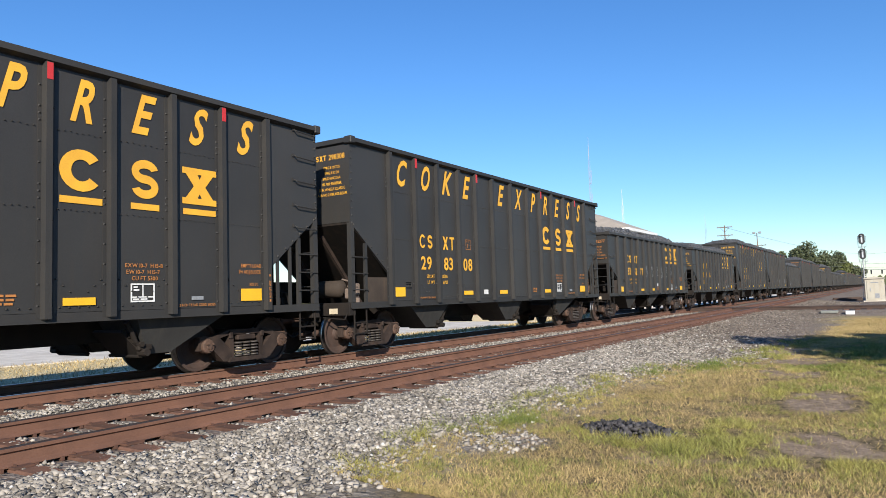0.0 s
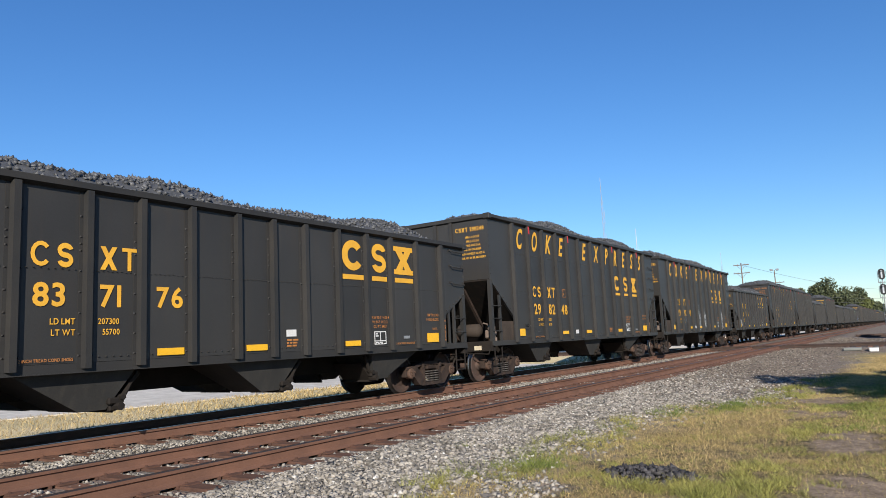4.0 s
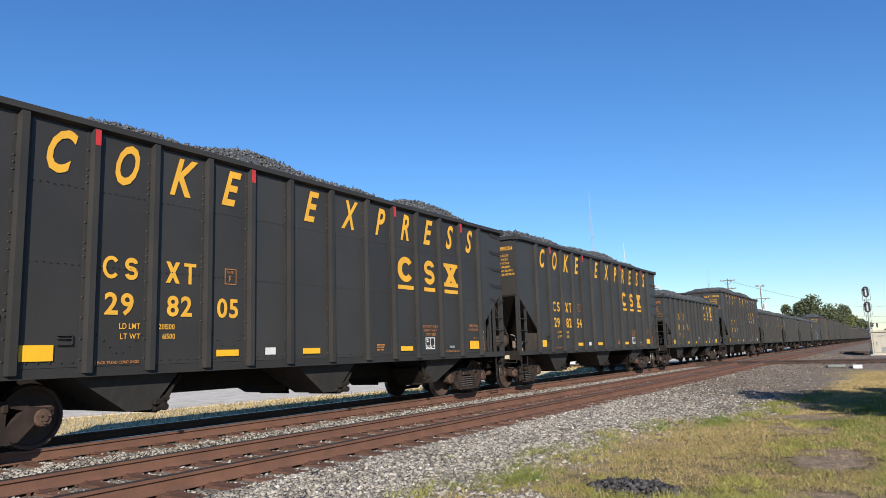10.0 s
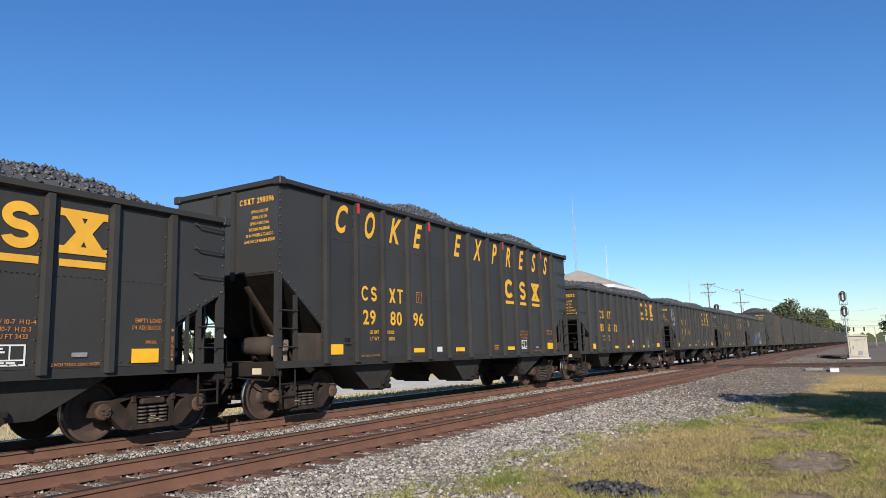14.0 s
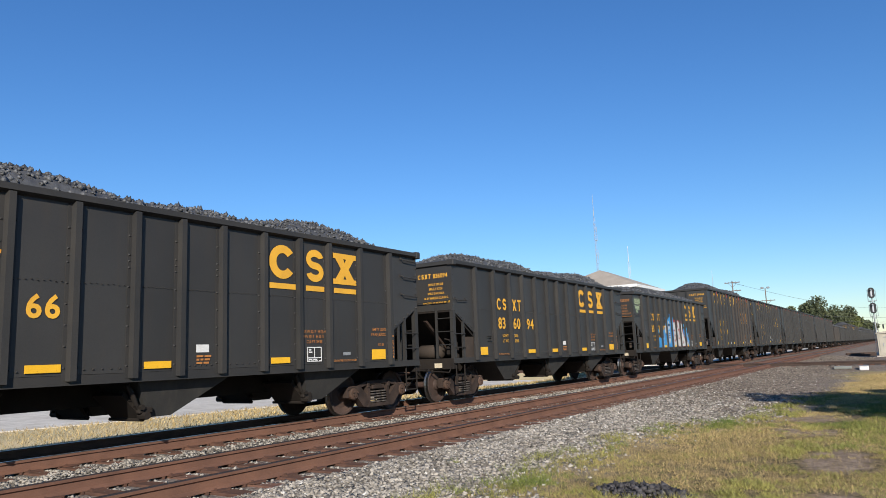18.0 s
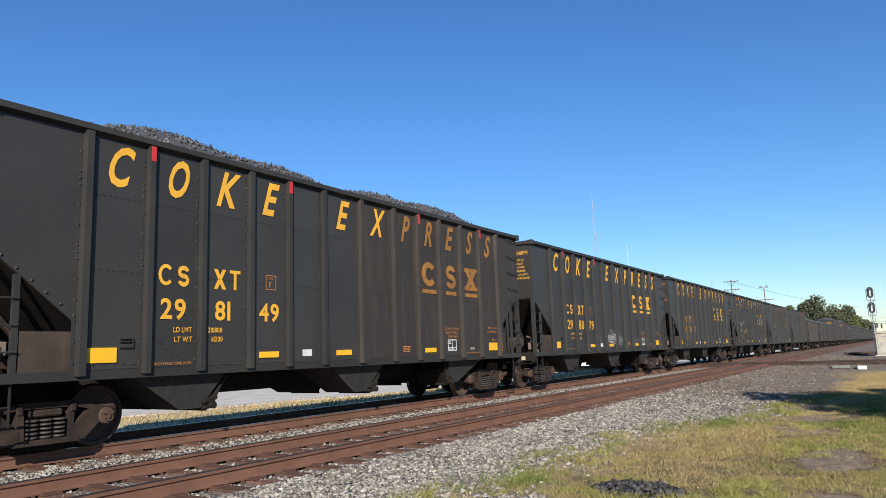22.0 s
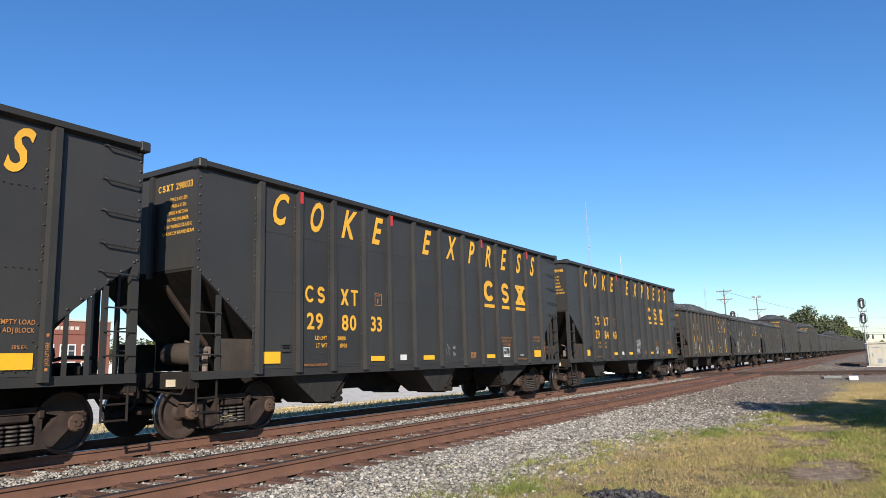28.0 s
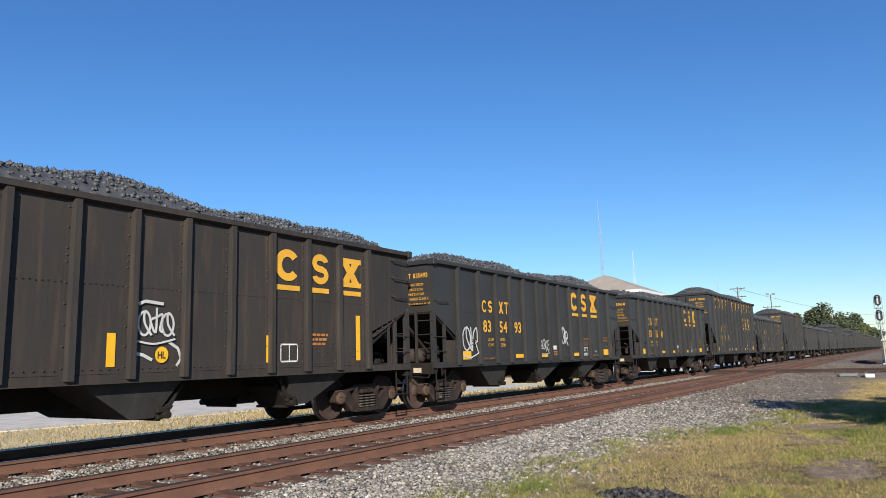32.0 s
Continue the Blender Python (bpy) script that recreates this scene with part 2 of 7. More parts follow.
# ---- building helpers ----
class Shape:
    """Vertices and faces of one mesh."""

    def __init__(self):
        self.v, self.f = [], []

    def add(self, vs, fs):
        n = len(self.v)
        self.v += [tuple(p) for p in vs]
        self.f += [tuple(i + n for i in q) for q in fs]
        return self

    def box(self, x0, x1, y0, y1, z0, z1, c=0.0):
        if c <= 0:
            return self.add([(x, y, z) for z in (z0, z1) for y in (y0, y1) for x in (x0, x1)],
                            [(0, 2, 3, 1), (4, 5, 7, 6), (0, 1, 5, 4), (2, 6, 7, 3), (0, 4, 6, 2), (1, 3, 7, 5)])
        ring = [(x0 + c, y0), (x1 - c, y0), (x1, y0 + c), (x1, y1 - c), (x1 - c, y1), (x0 + c, y1), (x0, y1 - c), (x0, y0 + c)]
        inner = [(min(max(x, x0 + c), x1 - c), min(max(y, y0 + c), y1 - c)) for x, y in ring]
        vs = [(x, y, z0) for x, y in inner] + [(x, y, z0 + c) for x, y in ring] + [(x, y, z1 - c) for x, y in ring] + [(x, y, z1) for x, y in inner]
        fs = [tuple(range(7, -1, -1)), tuple(range(24, 32))]
        for k in range(3):
            for i in range(8):
                j = (i + 1) % 8
                fs.append((k * 8 + i, k * 8 + j, k * 8 + 8 + j, k * 8 + 8 + i))
        return self.add(vs, fs)

    def prism(self, pts, axis, a, b):
        """A flat outline pushed from a to b along an axis; its points are the other two coordinates in order."""
        n = len(pts)
        put = {"x": lambda p, s: (s, p[0], p[1]), "y": lambda p, s: (p[0], s, p[1]), "z": lambda p, s: (p[0], p[1], s)}[axis]
        area = sum(pts[i][0] * pts[(i + 1) % n][1] - pts[(i + 1) % n][0] * pts[i][1] for i in range(n))
        pts = pts if (area > 0) != (axis == "y") else pts[::-1]
        if b < a:
            a, b = b, a
        vs = [put(p, a) for p in pts] + [put(p, b) for p in pts]
        return self.add(vs, [tuple(range(n - 1, -1, -1)), tuple(range(n, 2 * n))] + [(i, (i + 1) % n, n + (i + 1) % n, n + i) for i in range(n)])

    def rod(self, p0, p1, r0, r1=None, n=8, caps=True):
        p0, p1 = Vector(p0), Vector(p1)
        r1 = r0 if r1 is None else r1
        d = (p1 - p0).normalized()
        u = d.orthogonal().normalized()
        w = d.cross(u)
        vs = []
        for p, r in ((p0, r0), (p1, r1)):
            for i in range(n):
                a = 2 * math.pi * i / n
                vs.append(p + (u * math.cos(a) + w * math.sin(a)) * r)
        fs = [(i, (i + 1) % n, n + (i + 1) % n, n + i) for i in range(n)]
        if caps:
            fs += [tuple(range(n - 1, -1, -1)), tuple(range(n, 2 * n))]
        return self.add(vs, fs)

    def path(self, pts, r, n=6):
        for a, b in zip(pts[:-1], pts[1:]):
            self.rod(a, b, r, n=n)
        return self

    def tube(self, pts, r, n=4):
        """One bent tube through points."""
        vs, fs = [], []
        for i, p in enumerate(pts):
            d = (Vector(pts[min(i + 1, len(pts) - 1)]) - Vector(pts[max(i - 1, 0)])).normalized()
            u = d.cross(Vector((0, 0, 1))).normalized()
            w = d.cross(u)
            vs += [Vector(p) + (u * math.cos(2 * math.pi * k / n) + w * math.sin(2 * math.pi * k / n)) * r for k in range(n)]
        for i in range(len(pts) - 1):
            fs += [(i * n + k, i * n + (k + 1) % n, i * n + n + (k + 1) % n, i * n + n + k) for k in range(n)]
        return self.add(vs, fs)

    def lathe(self, rows, centre, axis="y", n=24):
        """Rows of (radius, place along the axis)."""
        cx, cy, cz = centre
        vs = []
        for r, s in rows:
            for i in range(n):
                a = 2 * math.pi * i / n
                c, q = r * math.cos(a), r * math.sin(a)
                vs.append({"y": (cx + c, cy + s, cz + q), "x": (cx + s, cy + c, cz + q), "z": (cx + c, cy + q, cz + s)}[axis])
        fs = []
        for k in range(len(rows) - 1):
            for i in range(n):
                j = (i + 1) % n
                q = (k * n + i, k * n + j, (k + 1) * n + j, (k + 1) * n + i)
                fs.append(q if axis == "z" or axis == "x" else q[::-1])
        return self.add(vs, fs)

    def mesh(self, name, mats, smooth=False):
        me = bpy.data.meshes.new(name)
        me.from_pydata(self.v, [], self.f)
        for m in mats if isinstance(mats, (list, tuple)) else [mats]:
            me.materials.append(m)
        if smooth:
            me.shade_smooth()
        return me


def part(name, shape, mat, parent, label="", place=None, smooth=False):
    me = shape.mesh(name, mat, smooth) if isinstance(shape, Shape) else shape
    ob = new(name, me)
    ob.parent = parent
    if place is not None:
        ob.location = place
    if label:
        ob["label"] = label
    return ob


def thing(name, label, category, place=(0, 0, 0), group="", kind=""):
    ob = new(name)
    ob.empty_display_size = 0.2
    ob.location = place
    return tagged(ob, label, category, group, kind)


def cloud_mesh(name, verts, faces, mats, mat_ids=None):
    """A mesh from arrays: verts (n, 3), faces (m, k)."""
    me = bpy.data.meshes.new(name)
    k = faces.shape[1]
    me.vertices.add(len(verts))
    me.vertices.foreach_set("co", np.ascontiguousarray(verts, dtype=np.float32).ravel())
    me.loops.add(faces.size)
    me.loops.foreach_set("vertex_index", np.ascontiguousarray(faces, dtype=np.int32).ravel())
    me.polygons.add(len(faces))
    me.polygons.foreach_set("loop_start", np.arange(0, faces.size, k, dtype=np.int32))
    for m in mats:
        me.materials.append(m)
    if mat_ids is not None:
        me.polygons.foreach_set("material_index", np.ascontiguousarray(mat_ids, dtype=np.int32))
    me.update(calc_edges=True)
    return me


# ---- ground ----
Y_TRAIN, Y_NEAR, X_CROSS = 11.35, 7.39, 46.6
GAUGE_C = 0.7535  # track centre to rail centre


BARE = [(8.25, 0.72, 0.55, 0.52), (11.2, 0.90, 1.05, 0.40), (14.55, 1.65, 0.75, 0.58), (7.0, 1.95, 0.32, 0.40), (17.3, 2.0, 0.9, 0.75), (6.9, 3.65, 0.45, 0.35), (20.5, 2.3, 1.8, 0.5)]  # bare spots in the lawn


def ground_z(x, y):
    x, y = np.asarray(x, float), np.asarray(y, float)
    z = np.interp(y, [-400, -3, 2.6, 3.6, 5.9, 12.9, 15.6, 400], [-0.5, -0.46, -0.43, -0.40, -0.205, -0.205, -0.72, -0.80])
    cross = np.interp(np.abs(x - X_CROSS), [0, 2.0, 4.5], [1, 1, 0])
    z = np.maximum(z, -0.21 * cross - 0.6 * (1 - cross))
    wob = 0.025 * np.sin(x * 1.7 + np.sin(y * 2.1)) * np.sin(y * 1.3 + 0.6 * x)
    return z + wob * (np.interp(y, [3.0, 5.2], [1, 0.15]))


def ground_material():
    m = bpy.data.materials.new("ground_soil_gravel_grass")
    m.use_nodes = True
    t = m.node_tree
    b = t.nodes["Principled BSDF"]
    b.inputs["Roughness"].default_value = 0.95
    b.inputs["Specular IOR Level"].default_value = 0.2
    co = t.nodes.new("ShaderNodeTexCoord").outputs["Object"]

    def noise_node(sc, detail=4.0, rough=0.55):
        n = t.nodes.new("ShaderNodeTexNoise")
        n.inputs["Scale"].default_value, n.inputs["Detail"].default_value, n.inputs["Roughness"].default_value = sc, detail, rough
        t.links.new(co, n.inputs["Vector"])
        return n.outputs["Fac"]

    def rng(v, a, z, lo=0.0, hi=1.0):
        r = t.nodes.new("ShaderNodeMapRange")
        for k, val in zip(("From Min", "From Max", "To Min", "To Max"), (a, z, lo, hi)):
            r.inputs[k].default_value = val
        t.links.new(v, r.inputs["Value"])
        return r.outputs[0]

    def op(kind, a, z):
        n = t.nodes.new("ShaderNodeMath")
        n.operation = kind
        for i, v in enumerate((a, z)):
            if isinstance(v, (int, float)):
                n.inputs[i].default_value = v
            else:
                t.links.new(v, n.inputs[i])
        return n.outputs[0]

    def mix(fac, a, z):
        n = t.nodes.new("ShaderNodeMix")
        n.data_type = "RGBA"
        for sock, val in ((0, fac), (6, a), (7, z)):
            if isinstance(val, tuple):
                n.inputs[sock].default_value = (*val, 1)
            else:
                t.links.new(val, n.inputs[sock])
        return n.outputs[2]

    sep = t.nodes.new("ShaderNodeSeparateXYZ")
    t.links.new(co, sep.inputs[0])
    x, y = sep.outputs["X"], sep.outputs["Y"]
    edge = op("MULTIPLY", op("SUBTRACT", noise_node(0.55, 5), 0.5), 2.6)
    yy = op("ADD", y, edge)
    vor = t.nodes.new("ShaderNodeTexVoronoi")
    vor.inputs["Scale"].default_value = 19.0
    t.links.new(co, vor.inputs["Vector"])
    chip = t.nodes.new("ShaderNodeSeparateColor")
    t.links.new(vor.outputs["Color"], chip.inputs[0])
    gravel = mix(chip.outputs[0], (0.060, 0.053, 0.046), (0.30, 0.27, 0.235))
    gravel = mix(rng(noise_node(0.9), 0.35, 0.75), gravel, mix(chip.outputs[1], (0.09, 0.074, 0.06), (0.29, 0.255, 0.22)))
    rustband = op("MULTIPLY", rng(op("ABSOLUTE", op("SUBTRACT", y, 7.4), 0), 2.2, 0.8), rng(noise_node(1.5), 0.3, 0.7))
    gravel = mix(op("MULTIPLY", rustband, 0.75), gravel, mix(chip.outputs[2], (0.11, 0.062, 0.045), (0.24, 0.15, 0.11)))
    soil = mix(rng(noise_node(5.0, 9, 0.75), 0.40, 0.62), (0.165, 0.120, 0.086), (0.33, 0.250, 0.178))
    turf = mix(rng(noise_node(9.0, 9, 0.75), 0.40, 0.60), (0.070, 0.055, 0.028), (0.235, 0.175, 0.095))
    bare = rng(noise_node(0.9, 6, 0.7), 0.60, 0.70)
    for cx, cy, rx, ry in BARE:
        dx, dy = op("DIVIDE", op("SUBTRACT", x, cx), rx), op("DIVIDE", op("SUBTRACT", y, cy), ry)
        q = op("ADD", op("ADD", op("MULTIPLY", dx, dx), op("MULTIPLY", dy, dy)), op("MULTIPLY", op("SUBTRACT", noise_node(2.6, 8, 0.7), 0.5), 3.0))
        bare = op("MAXIMUM", bare, rng(q, 1.25, 0.75))
    lawn = mix(bare, turf, soil)
    dry = mix(rng(noise_node(0.35, 5), 0.35, 0.7), (0.60, 0.48, 0.28), (0.46, 0.38, 0.21))
    far = mix(rng(x, 60, 120), dry, mix(rng(noise_node(0.05, 4), 0.4, 0.6), (0.10, 0.12, 0.04), (0.26, 0.22, 0.11)))
    near_mask = rng(op("ADD", yy, op("MULTIPLY", op("MAXIMUM", op("SUBTRACT", x, 12.0), 0.0), 0.12)), 3.3, 4.1)
    far_mask = rng(yy, 15.4, 17.0)
    col = mix(near_mask, lawn, gravel)
    col = mix(far_mask, col, far)
    dirt = mix(chip.outputs[1], mix(rng(noise_node(1.1, 6, 0.7), 0.4, 0.6), (0.095, 0.071, 0.054), (0.175, 0.135, 0.104)), (0.22, 0.18, 0.145))
    mid = op("MULTIPLY", rng(op("ADD", x, op("MULTIPLY", edge, 3)), 17, 24), rng(op("ADD", y, op("MULTIPLY", edge, 0.6)), 1.6, 2.6))
    col = mix(op("MULTIPLY", mid, op("SUBTRACT", 1.0, far_mask)), col, dirt)
    apart = rng(x, 41, 43.5)
    col = mix(op("MULTIPLY", apart, op("SUBTRACT", 1.0, far_mask)), col, dirt)
    beyond = op("MULTIPLY", rng(op("ADD", x, edge), 33, 36), op("SUBTRACT", 1.0, apart))
    col = mix(op("MULTIPLY", beyond, rng(yy, 3.0, 2.0)), col, mix(rng(noise_node(0.5), 0.4, 0.6), (0.36, 0.26, 0.12), (0.25, 0.21, 0.10)))
    t.links.new(col, b.inputs["Base Color"])
    bump = t.nodes.new("ShaderNodeBump")
    bump.inputs["Strength"].default_value, bump.inputs["Distance"].default_value = 0.7, 0.045
    t.links.new(op("ADD", op("MULTIPLY", vor.outputs["Distance"], near_mask), op("MULTIPLY", noise_node(28, 6, 0.7), op("SUBTRACT", 1.2, near_mask))), bump.inputs["Height"])
    t.links.new(bump.outputs[0], b.inputs["Normal"])
    return m


def spaced(parts):
    out = []
    for a, z, step in parts:
        out += list(np.arange(a, z, step))
    return np.array(out + [parts[-1][1]])


def build_ground():
    xs = spaced([(-3000, -200, 400), (-200, -20, 20), (-20, 60, 0.4), (60, 200, 10), (200, 4000, 300)])
    ys = spaced([(-3000, -100, 300), (-100, -6, 12), (-6, 18, 0.25), (18, 60, 4), (60, 300, 30), (300, 4000, 300)])
    X, Y = np.meshgrid(xs, ys)
    V = np.stack([X.ravel(), Y.ravel(), ground_z(X, Y).ravel()], 1)
    n = len(xs)
    i = (np.arange(len(ys) - 1)[:, None] * n + np.arange(n - 1)[None, :]).ravel()
    F = np.stack([i, i + 1, i + n + 1, i + n], 1)
    me = cloud_mesh("ground", V, F, [ground_material()])
    me.shade_smooth()
    tagged(new("ground", me), "open ground of grey railway ballast, patchy lawn and dry grass", "ground", kind="structure")


def build_pavement():
    s = Shape()
    s.prism([(22, 22.0), (26, 20.6), (60, 17.9), (400, 17.9), (400, 44), (-60, 44), (-60, 26.8), (8, 24.7), (15.6, 22.7)], "z", -0.95, -0.57)
    ob = new("pavement", s.mesh("pavement", CONCRETE))
    tagged(ob, "pale sunlit concrete yard beyond the railway line", "pavement", kind="structure")


def rail_shape(x0, x1, y0, along="x", top=0.0):
    prof = [(-0.075, -0.17), (0.075, -0.17), (0.075, -0.158), (0.014, -0.132), (0.011, -0.052), (0.035, -0.040), (0.037, -0.008), (0.028, 0),
            (-0.028, 0), (-0.037, -0.008), (-0.035, -0.040), (-0.011, -0.052), (-0.014, -0.132), (-0.075, -0.158)]
    s = Shape()
    if along == "x":
        s.prism([(y0 + a, b + top) for a, b in prof], "x", x0, x1)
    else:
        s.prism([(y0 + a, b + top) for a, b in prof], "y", x0, x1)
    return s


def colour_head(me, zmin, index=1):
    for p in me.polygons:
        if p.center.z > zmin and len(p.vertices) == 4 and p.normal.z > 0.3:
            p.material_index = index


def build_track(name, label, yc, head, x0, x1, tie0, tie1):
    tr = thing(name, label, "railway track", kind="structure")
    for sgn in (-1, 1):
        me = rail_shape(x0, x1, yc + sgn * GAUGE_C).mesh("rail", [RAIL, head])
        colour_head(me, -0.045)
        part("rail", me, None, tr)
    rng = random.Random(int(yc * 10))
    protos = []
    for k in range(5):
        s = Shape()
        w = 0.115 + 0.01 * rng.random()
        s.box(-w, w, -1.31 + 0.04 * rng.random(), 1.31 + 0.04 * rng.random(), -0.36, -0.172 - 0.012 * rng.random(), 0.015)
        protos.append(s.mesh("sleeper", TIE))
    x = tie0
    while x < tie1:
        ob = part("sleeper", protos[rng.randrange(5)], None, tr)
        ob.location = (x + rng.uniform(-0.03, 0.03), yc + rng.uniform(-0.05, 0.05), rng.uniform(-0.008, 0.004))
        ob.rotation_euler = (0, 0, rng.uniform(-0.03, 0.03))
        x += 0.53
    hw = Shape()  # tie plates, spikes and anchors
    x = tie0
    while x < tie1:
        for sgn in (-1, 1):
            y = yc + sgn * GAUGE_C
            hw.box(x - 0.09, x + 0.09, y - 0.17, y + 0.17, -0.178, -0.158)
            for dx, dy in ((-0.05, -0.095), (0.05, 0.095)):
                hw.box(x + dx - 0.010, x + dx + 0.010, y + dy - 0.016, y + dy + 0.016, -0.16, -0.142)
            for dx in (-0.15, 0.15):
                hw.box(x + dx - 0.012, x + dx + 0.012, y - 0.095, y + 0.095, -0.20, -0.164)
        x += 0.53
    part("fastenings", hw, STEEL_RUST, tr, "rusty tie plates, spikes and rail anchors")["kind"] = "stuff"
    return tr


def build_crossing():
    tr = thing("crossing_track", "rusty track crossing the line at right angles on dark sleepers", "railway track", kind="structure")
    for sgn in (-1, 1):
        me = rail_shape(-90, 90, X_CROSS + sgn * GAUGE_C, "y", -0.004).mesh("rail", [RAIL_DARK, RAIL_TOP])
        colour_head(me, -0.049)
        part("rail", me, None, tr)
        part("guard_rail", rail_shape(-6, 22, X_CROSS + sgn * (GAUGE_C - 0.16), "y", -0.012).mesh("guard_rail", [RAIL_DARK, RAIL_TOP]), None, tr)
    s = Shape()
    s.box(-1.3, 1.3, -0.12, 0.12, -0.40, -0.176, 0.02)
    me = s.mesh("sleeper", TIE)
    rng = random.Random(5)
    for k in range(70):
        ob = part("sleeper", me, None, tr)
        ob.location = (X_CROSS + rng.uniform(-0.06, 0.06), -9 + k * 0.55, 0)


def rocks(n, place, size, name, mat, seed, label, category="gravel", squash=0.7):
    r = np.random.RandomState(seed)
    base = np.array([(1, 0, 0), (-1, 0, 0), (0, 1, 0), (0, -1, 0), (0, 0, 1), (0, 0, -1)], float)
    tri = np.array([(0, 2, 4), (2, 1, 4), (1, 3, 4), (3, 0, 4), (2, 0, 5), (1, 2, 5), (3, 1, 5), (0, 3, 5)])
    P = place(r, n)
    n = len(P)
    S = r.uniform(size[0], size[1], (n, 1, 1)) * r.uniform(0.65, 1.25, (n, 6, 1))
    V = base[None] * S + r.normal(0, 0.22, (n, 6, 3)) * S
    q = r.normal(size=(n, 4))
    q /= np.linalg.norm(q, axis=1)[:, None]
    w, x, y, z = q.T
    R = np.stack([1 - 2 * (y * y + z * z), 2 * (x * y - z * w), 2 * (x * z + y * w), 2 * (x * y + z * w), 1 - 2 * (x * x + z * z), 2 * (y * z - x * w),
                  2 * (x * z - y * w), 2 * (y * z + x * w), 1 - 2 * (x * x + y * y)], 1).reshape(n, 3, 3)
    V = np.einsum("nij,nkj->nki", R, V)
    V[:, :, 2] *= squash
    V += P[:, None, :]
    F = (tri[None] + 6 * np.arange(n)[:, None, None]).reshape(-1, 3)
    me = cloud_mesh(name, V.reshape(-1, 3), F, [mat])
    return tagged(new(name, me), label, category, kind="stuff")


def turf_edge(x):
    """Where the lawn ends and the ballast begins."""
    return np.interp(x, [0, 8, 11, 15.2, 16.0, 17.5, 20, 24, 30, 38], [4.35, 4.45, 4.4, 3.95, 3.1, 2.6, 2.7, 2.1, 1.6, 1.1]) + 0.22 * np.sin(x * 1.7) * np.sin(x * 0.63 + 1)


def build_ballast():
    def shoulder(r, n, dusty=False):
        x = 2.0 + 43 * r.rand(n) ** 1.45
        y = 1.6 + 4.55 * r.rand(n) ** 0.6
        fouled = np.interp(x, [15, 24], [0, 1]) * 0.9 + 0.5 * np.exp(-((x - 18.4) / 0.9) ** 2 - ((y - 3.7) / 0.35) ** 2) + 0.25 * (drift(x, y, 1.5, 40) - 0.5)
        ok = ((r.rand(n) < fouled) == dusty) & ((y > turf_edge(x) + r.normal(-0.15, 0.32, n)) | (((x - 6.9) / 0.5) ** 2 + ((y - 3.65) / 0.4) ** 2 < 1.4 * r.rand(n))) & (r.rand(n) < np.interp(x, [13, 22, 34], [1, 0.6, 0.35]))
        x, y = x[ok], y[ok]
        return np.stack([x, y, ground_z(x, y) + 0.008], 1)

    def cribs(r, n):
        x = 0.5 + 42 * r.rand(n) ** 1.4
        y = r.uniform(6.0, 10.75, n)
        k = np.abs(((x - 1.0) / 0.53 + 0.5) % 1 - 0.5) * 0.53
        d = np.minimum(np.abs(np.abs(y - Y_NEAR) - GAUGE_C), np.abs(np.abs(y - Y_TRAIN) - GAUGE_C))
        ok = (d > 0.07) & ((k > 0.11) | (np.abs(y - Y_NEAR) > 1.36) & (y < 10))
        x, y = x[ok], y[ok]
        return np.stack([x, y, ground_z(x, y) + 0.008 + 0.02 * (np.abs(y - 9.35) < 0.6)], 1)

    def beyond(r, n):
        x = 2 + 40 * r.rand(n)
        y = r.uniform(12.7, 16.5, n)
        return np.stack([x, y, ground_z(x, y) + 0.01], 1)

    def by_crossing(r, n):
        x = r.uniform(36, 75, n)
        y = r.uniform(2.0, 6.2, n)
        ok = (y > 3.6 + r.normal(0, 0.4, n)) | (x > 49)
        x, y = x[ok], y[ok]
        return np.stack([x, y, ground_z(x, y) + 0.01], 1)

    rocks(6000, by_crossing, (0.03, 0.06), "ballast_by_crossing", DUSTY_STONE, 8, "coarse grey crushed stone about the crossing track")
    rocks(30000, lambda r, n: shoulder(r, n, True), (0.015, 0.045), "ballast_dusty", DUSTY_STONE, 7, "brownish crushed stone fouled with dirt beside the track")
    rocks(72000, shoulder, (0.015, 0.048), "ballast_shoulder", STONE, 3, "loose grey crushed stone beside the track")
    rocks(3000, shoulder, (0.018, 0.040), "ballast_pale_stones", PALE_STONE, 9, "pale whitish stones scattered in the grey ballast")
    rocks(38000, cribs, (0.018, 0.040), "ballast_between_rails", STONE, 4, "grey crushed stone between rusty rails and sleepers")
    rocks(6000, beyond, (0.025, 0.05), "ballast_far_side", STONE, 6, "greenish grey crushed stone on the far side of the line")


def drift(x, y, size, seed, octaves=4):
    """Smooth random field between 0 and 1, in lumps of a size and smaller."""
    out, amp, total = 0.0, 1.0, 0.0
    for o in range(octaves):
        tab = np.random.RandomState(seed + o).rand(64, 64)
        u, v = x / size * 2 ** o + 7.3 * o, y / size * 2 ** o + 3.1 * o
        i, j = np.floor(u).astype(int), np.floor(v).astype(int)
        a, b = u - i, v - j
        a, b = a * a * (3 - 2 * a), b * b * (3 - 2 * b)
        t = lambda p, q: tab[p % 64, q % 64]
        out = out + amp * ((t(i, j) * (1 - a) + t(i + 1, j) * a) * (1 - b) + (t(i, j + 1) * (1 - a) + t(i + 1, j + 1) * a) * b)
        total, amp = total + amp, amp * 0.6
    return np.clip((out / total - 0.5) * 1.7 + 0.5, 0, 1)


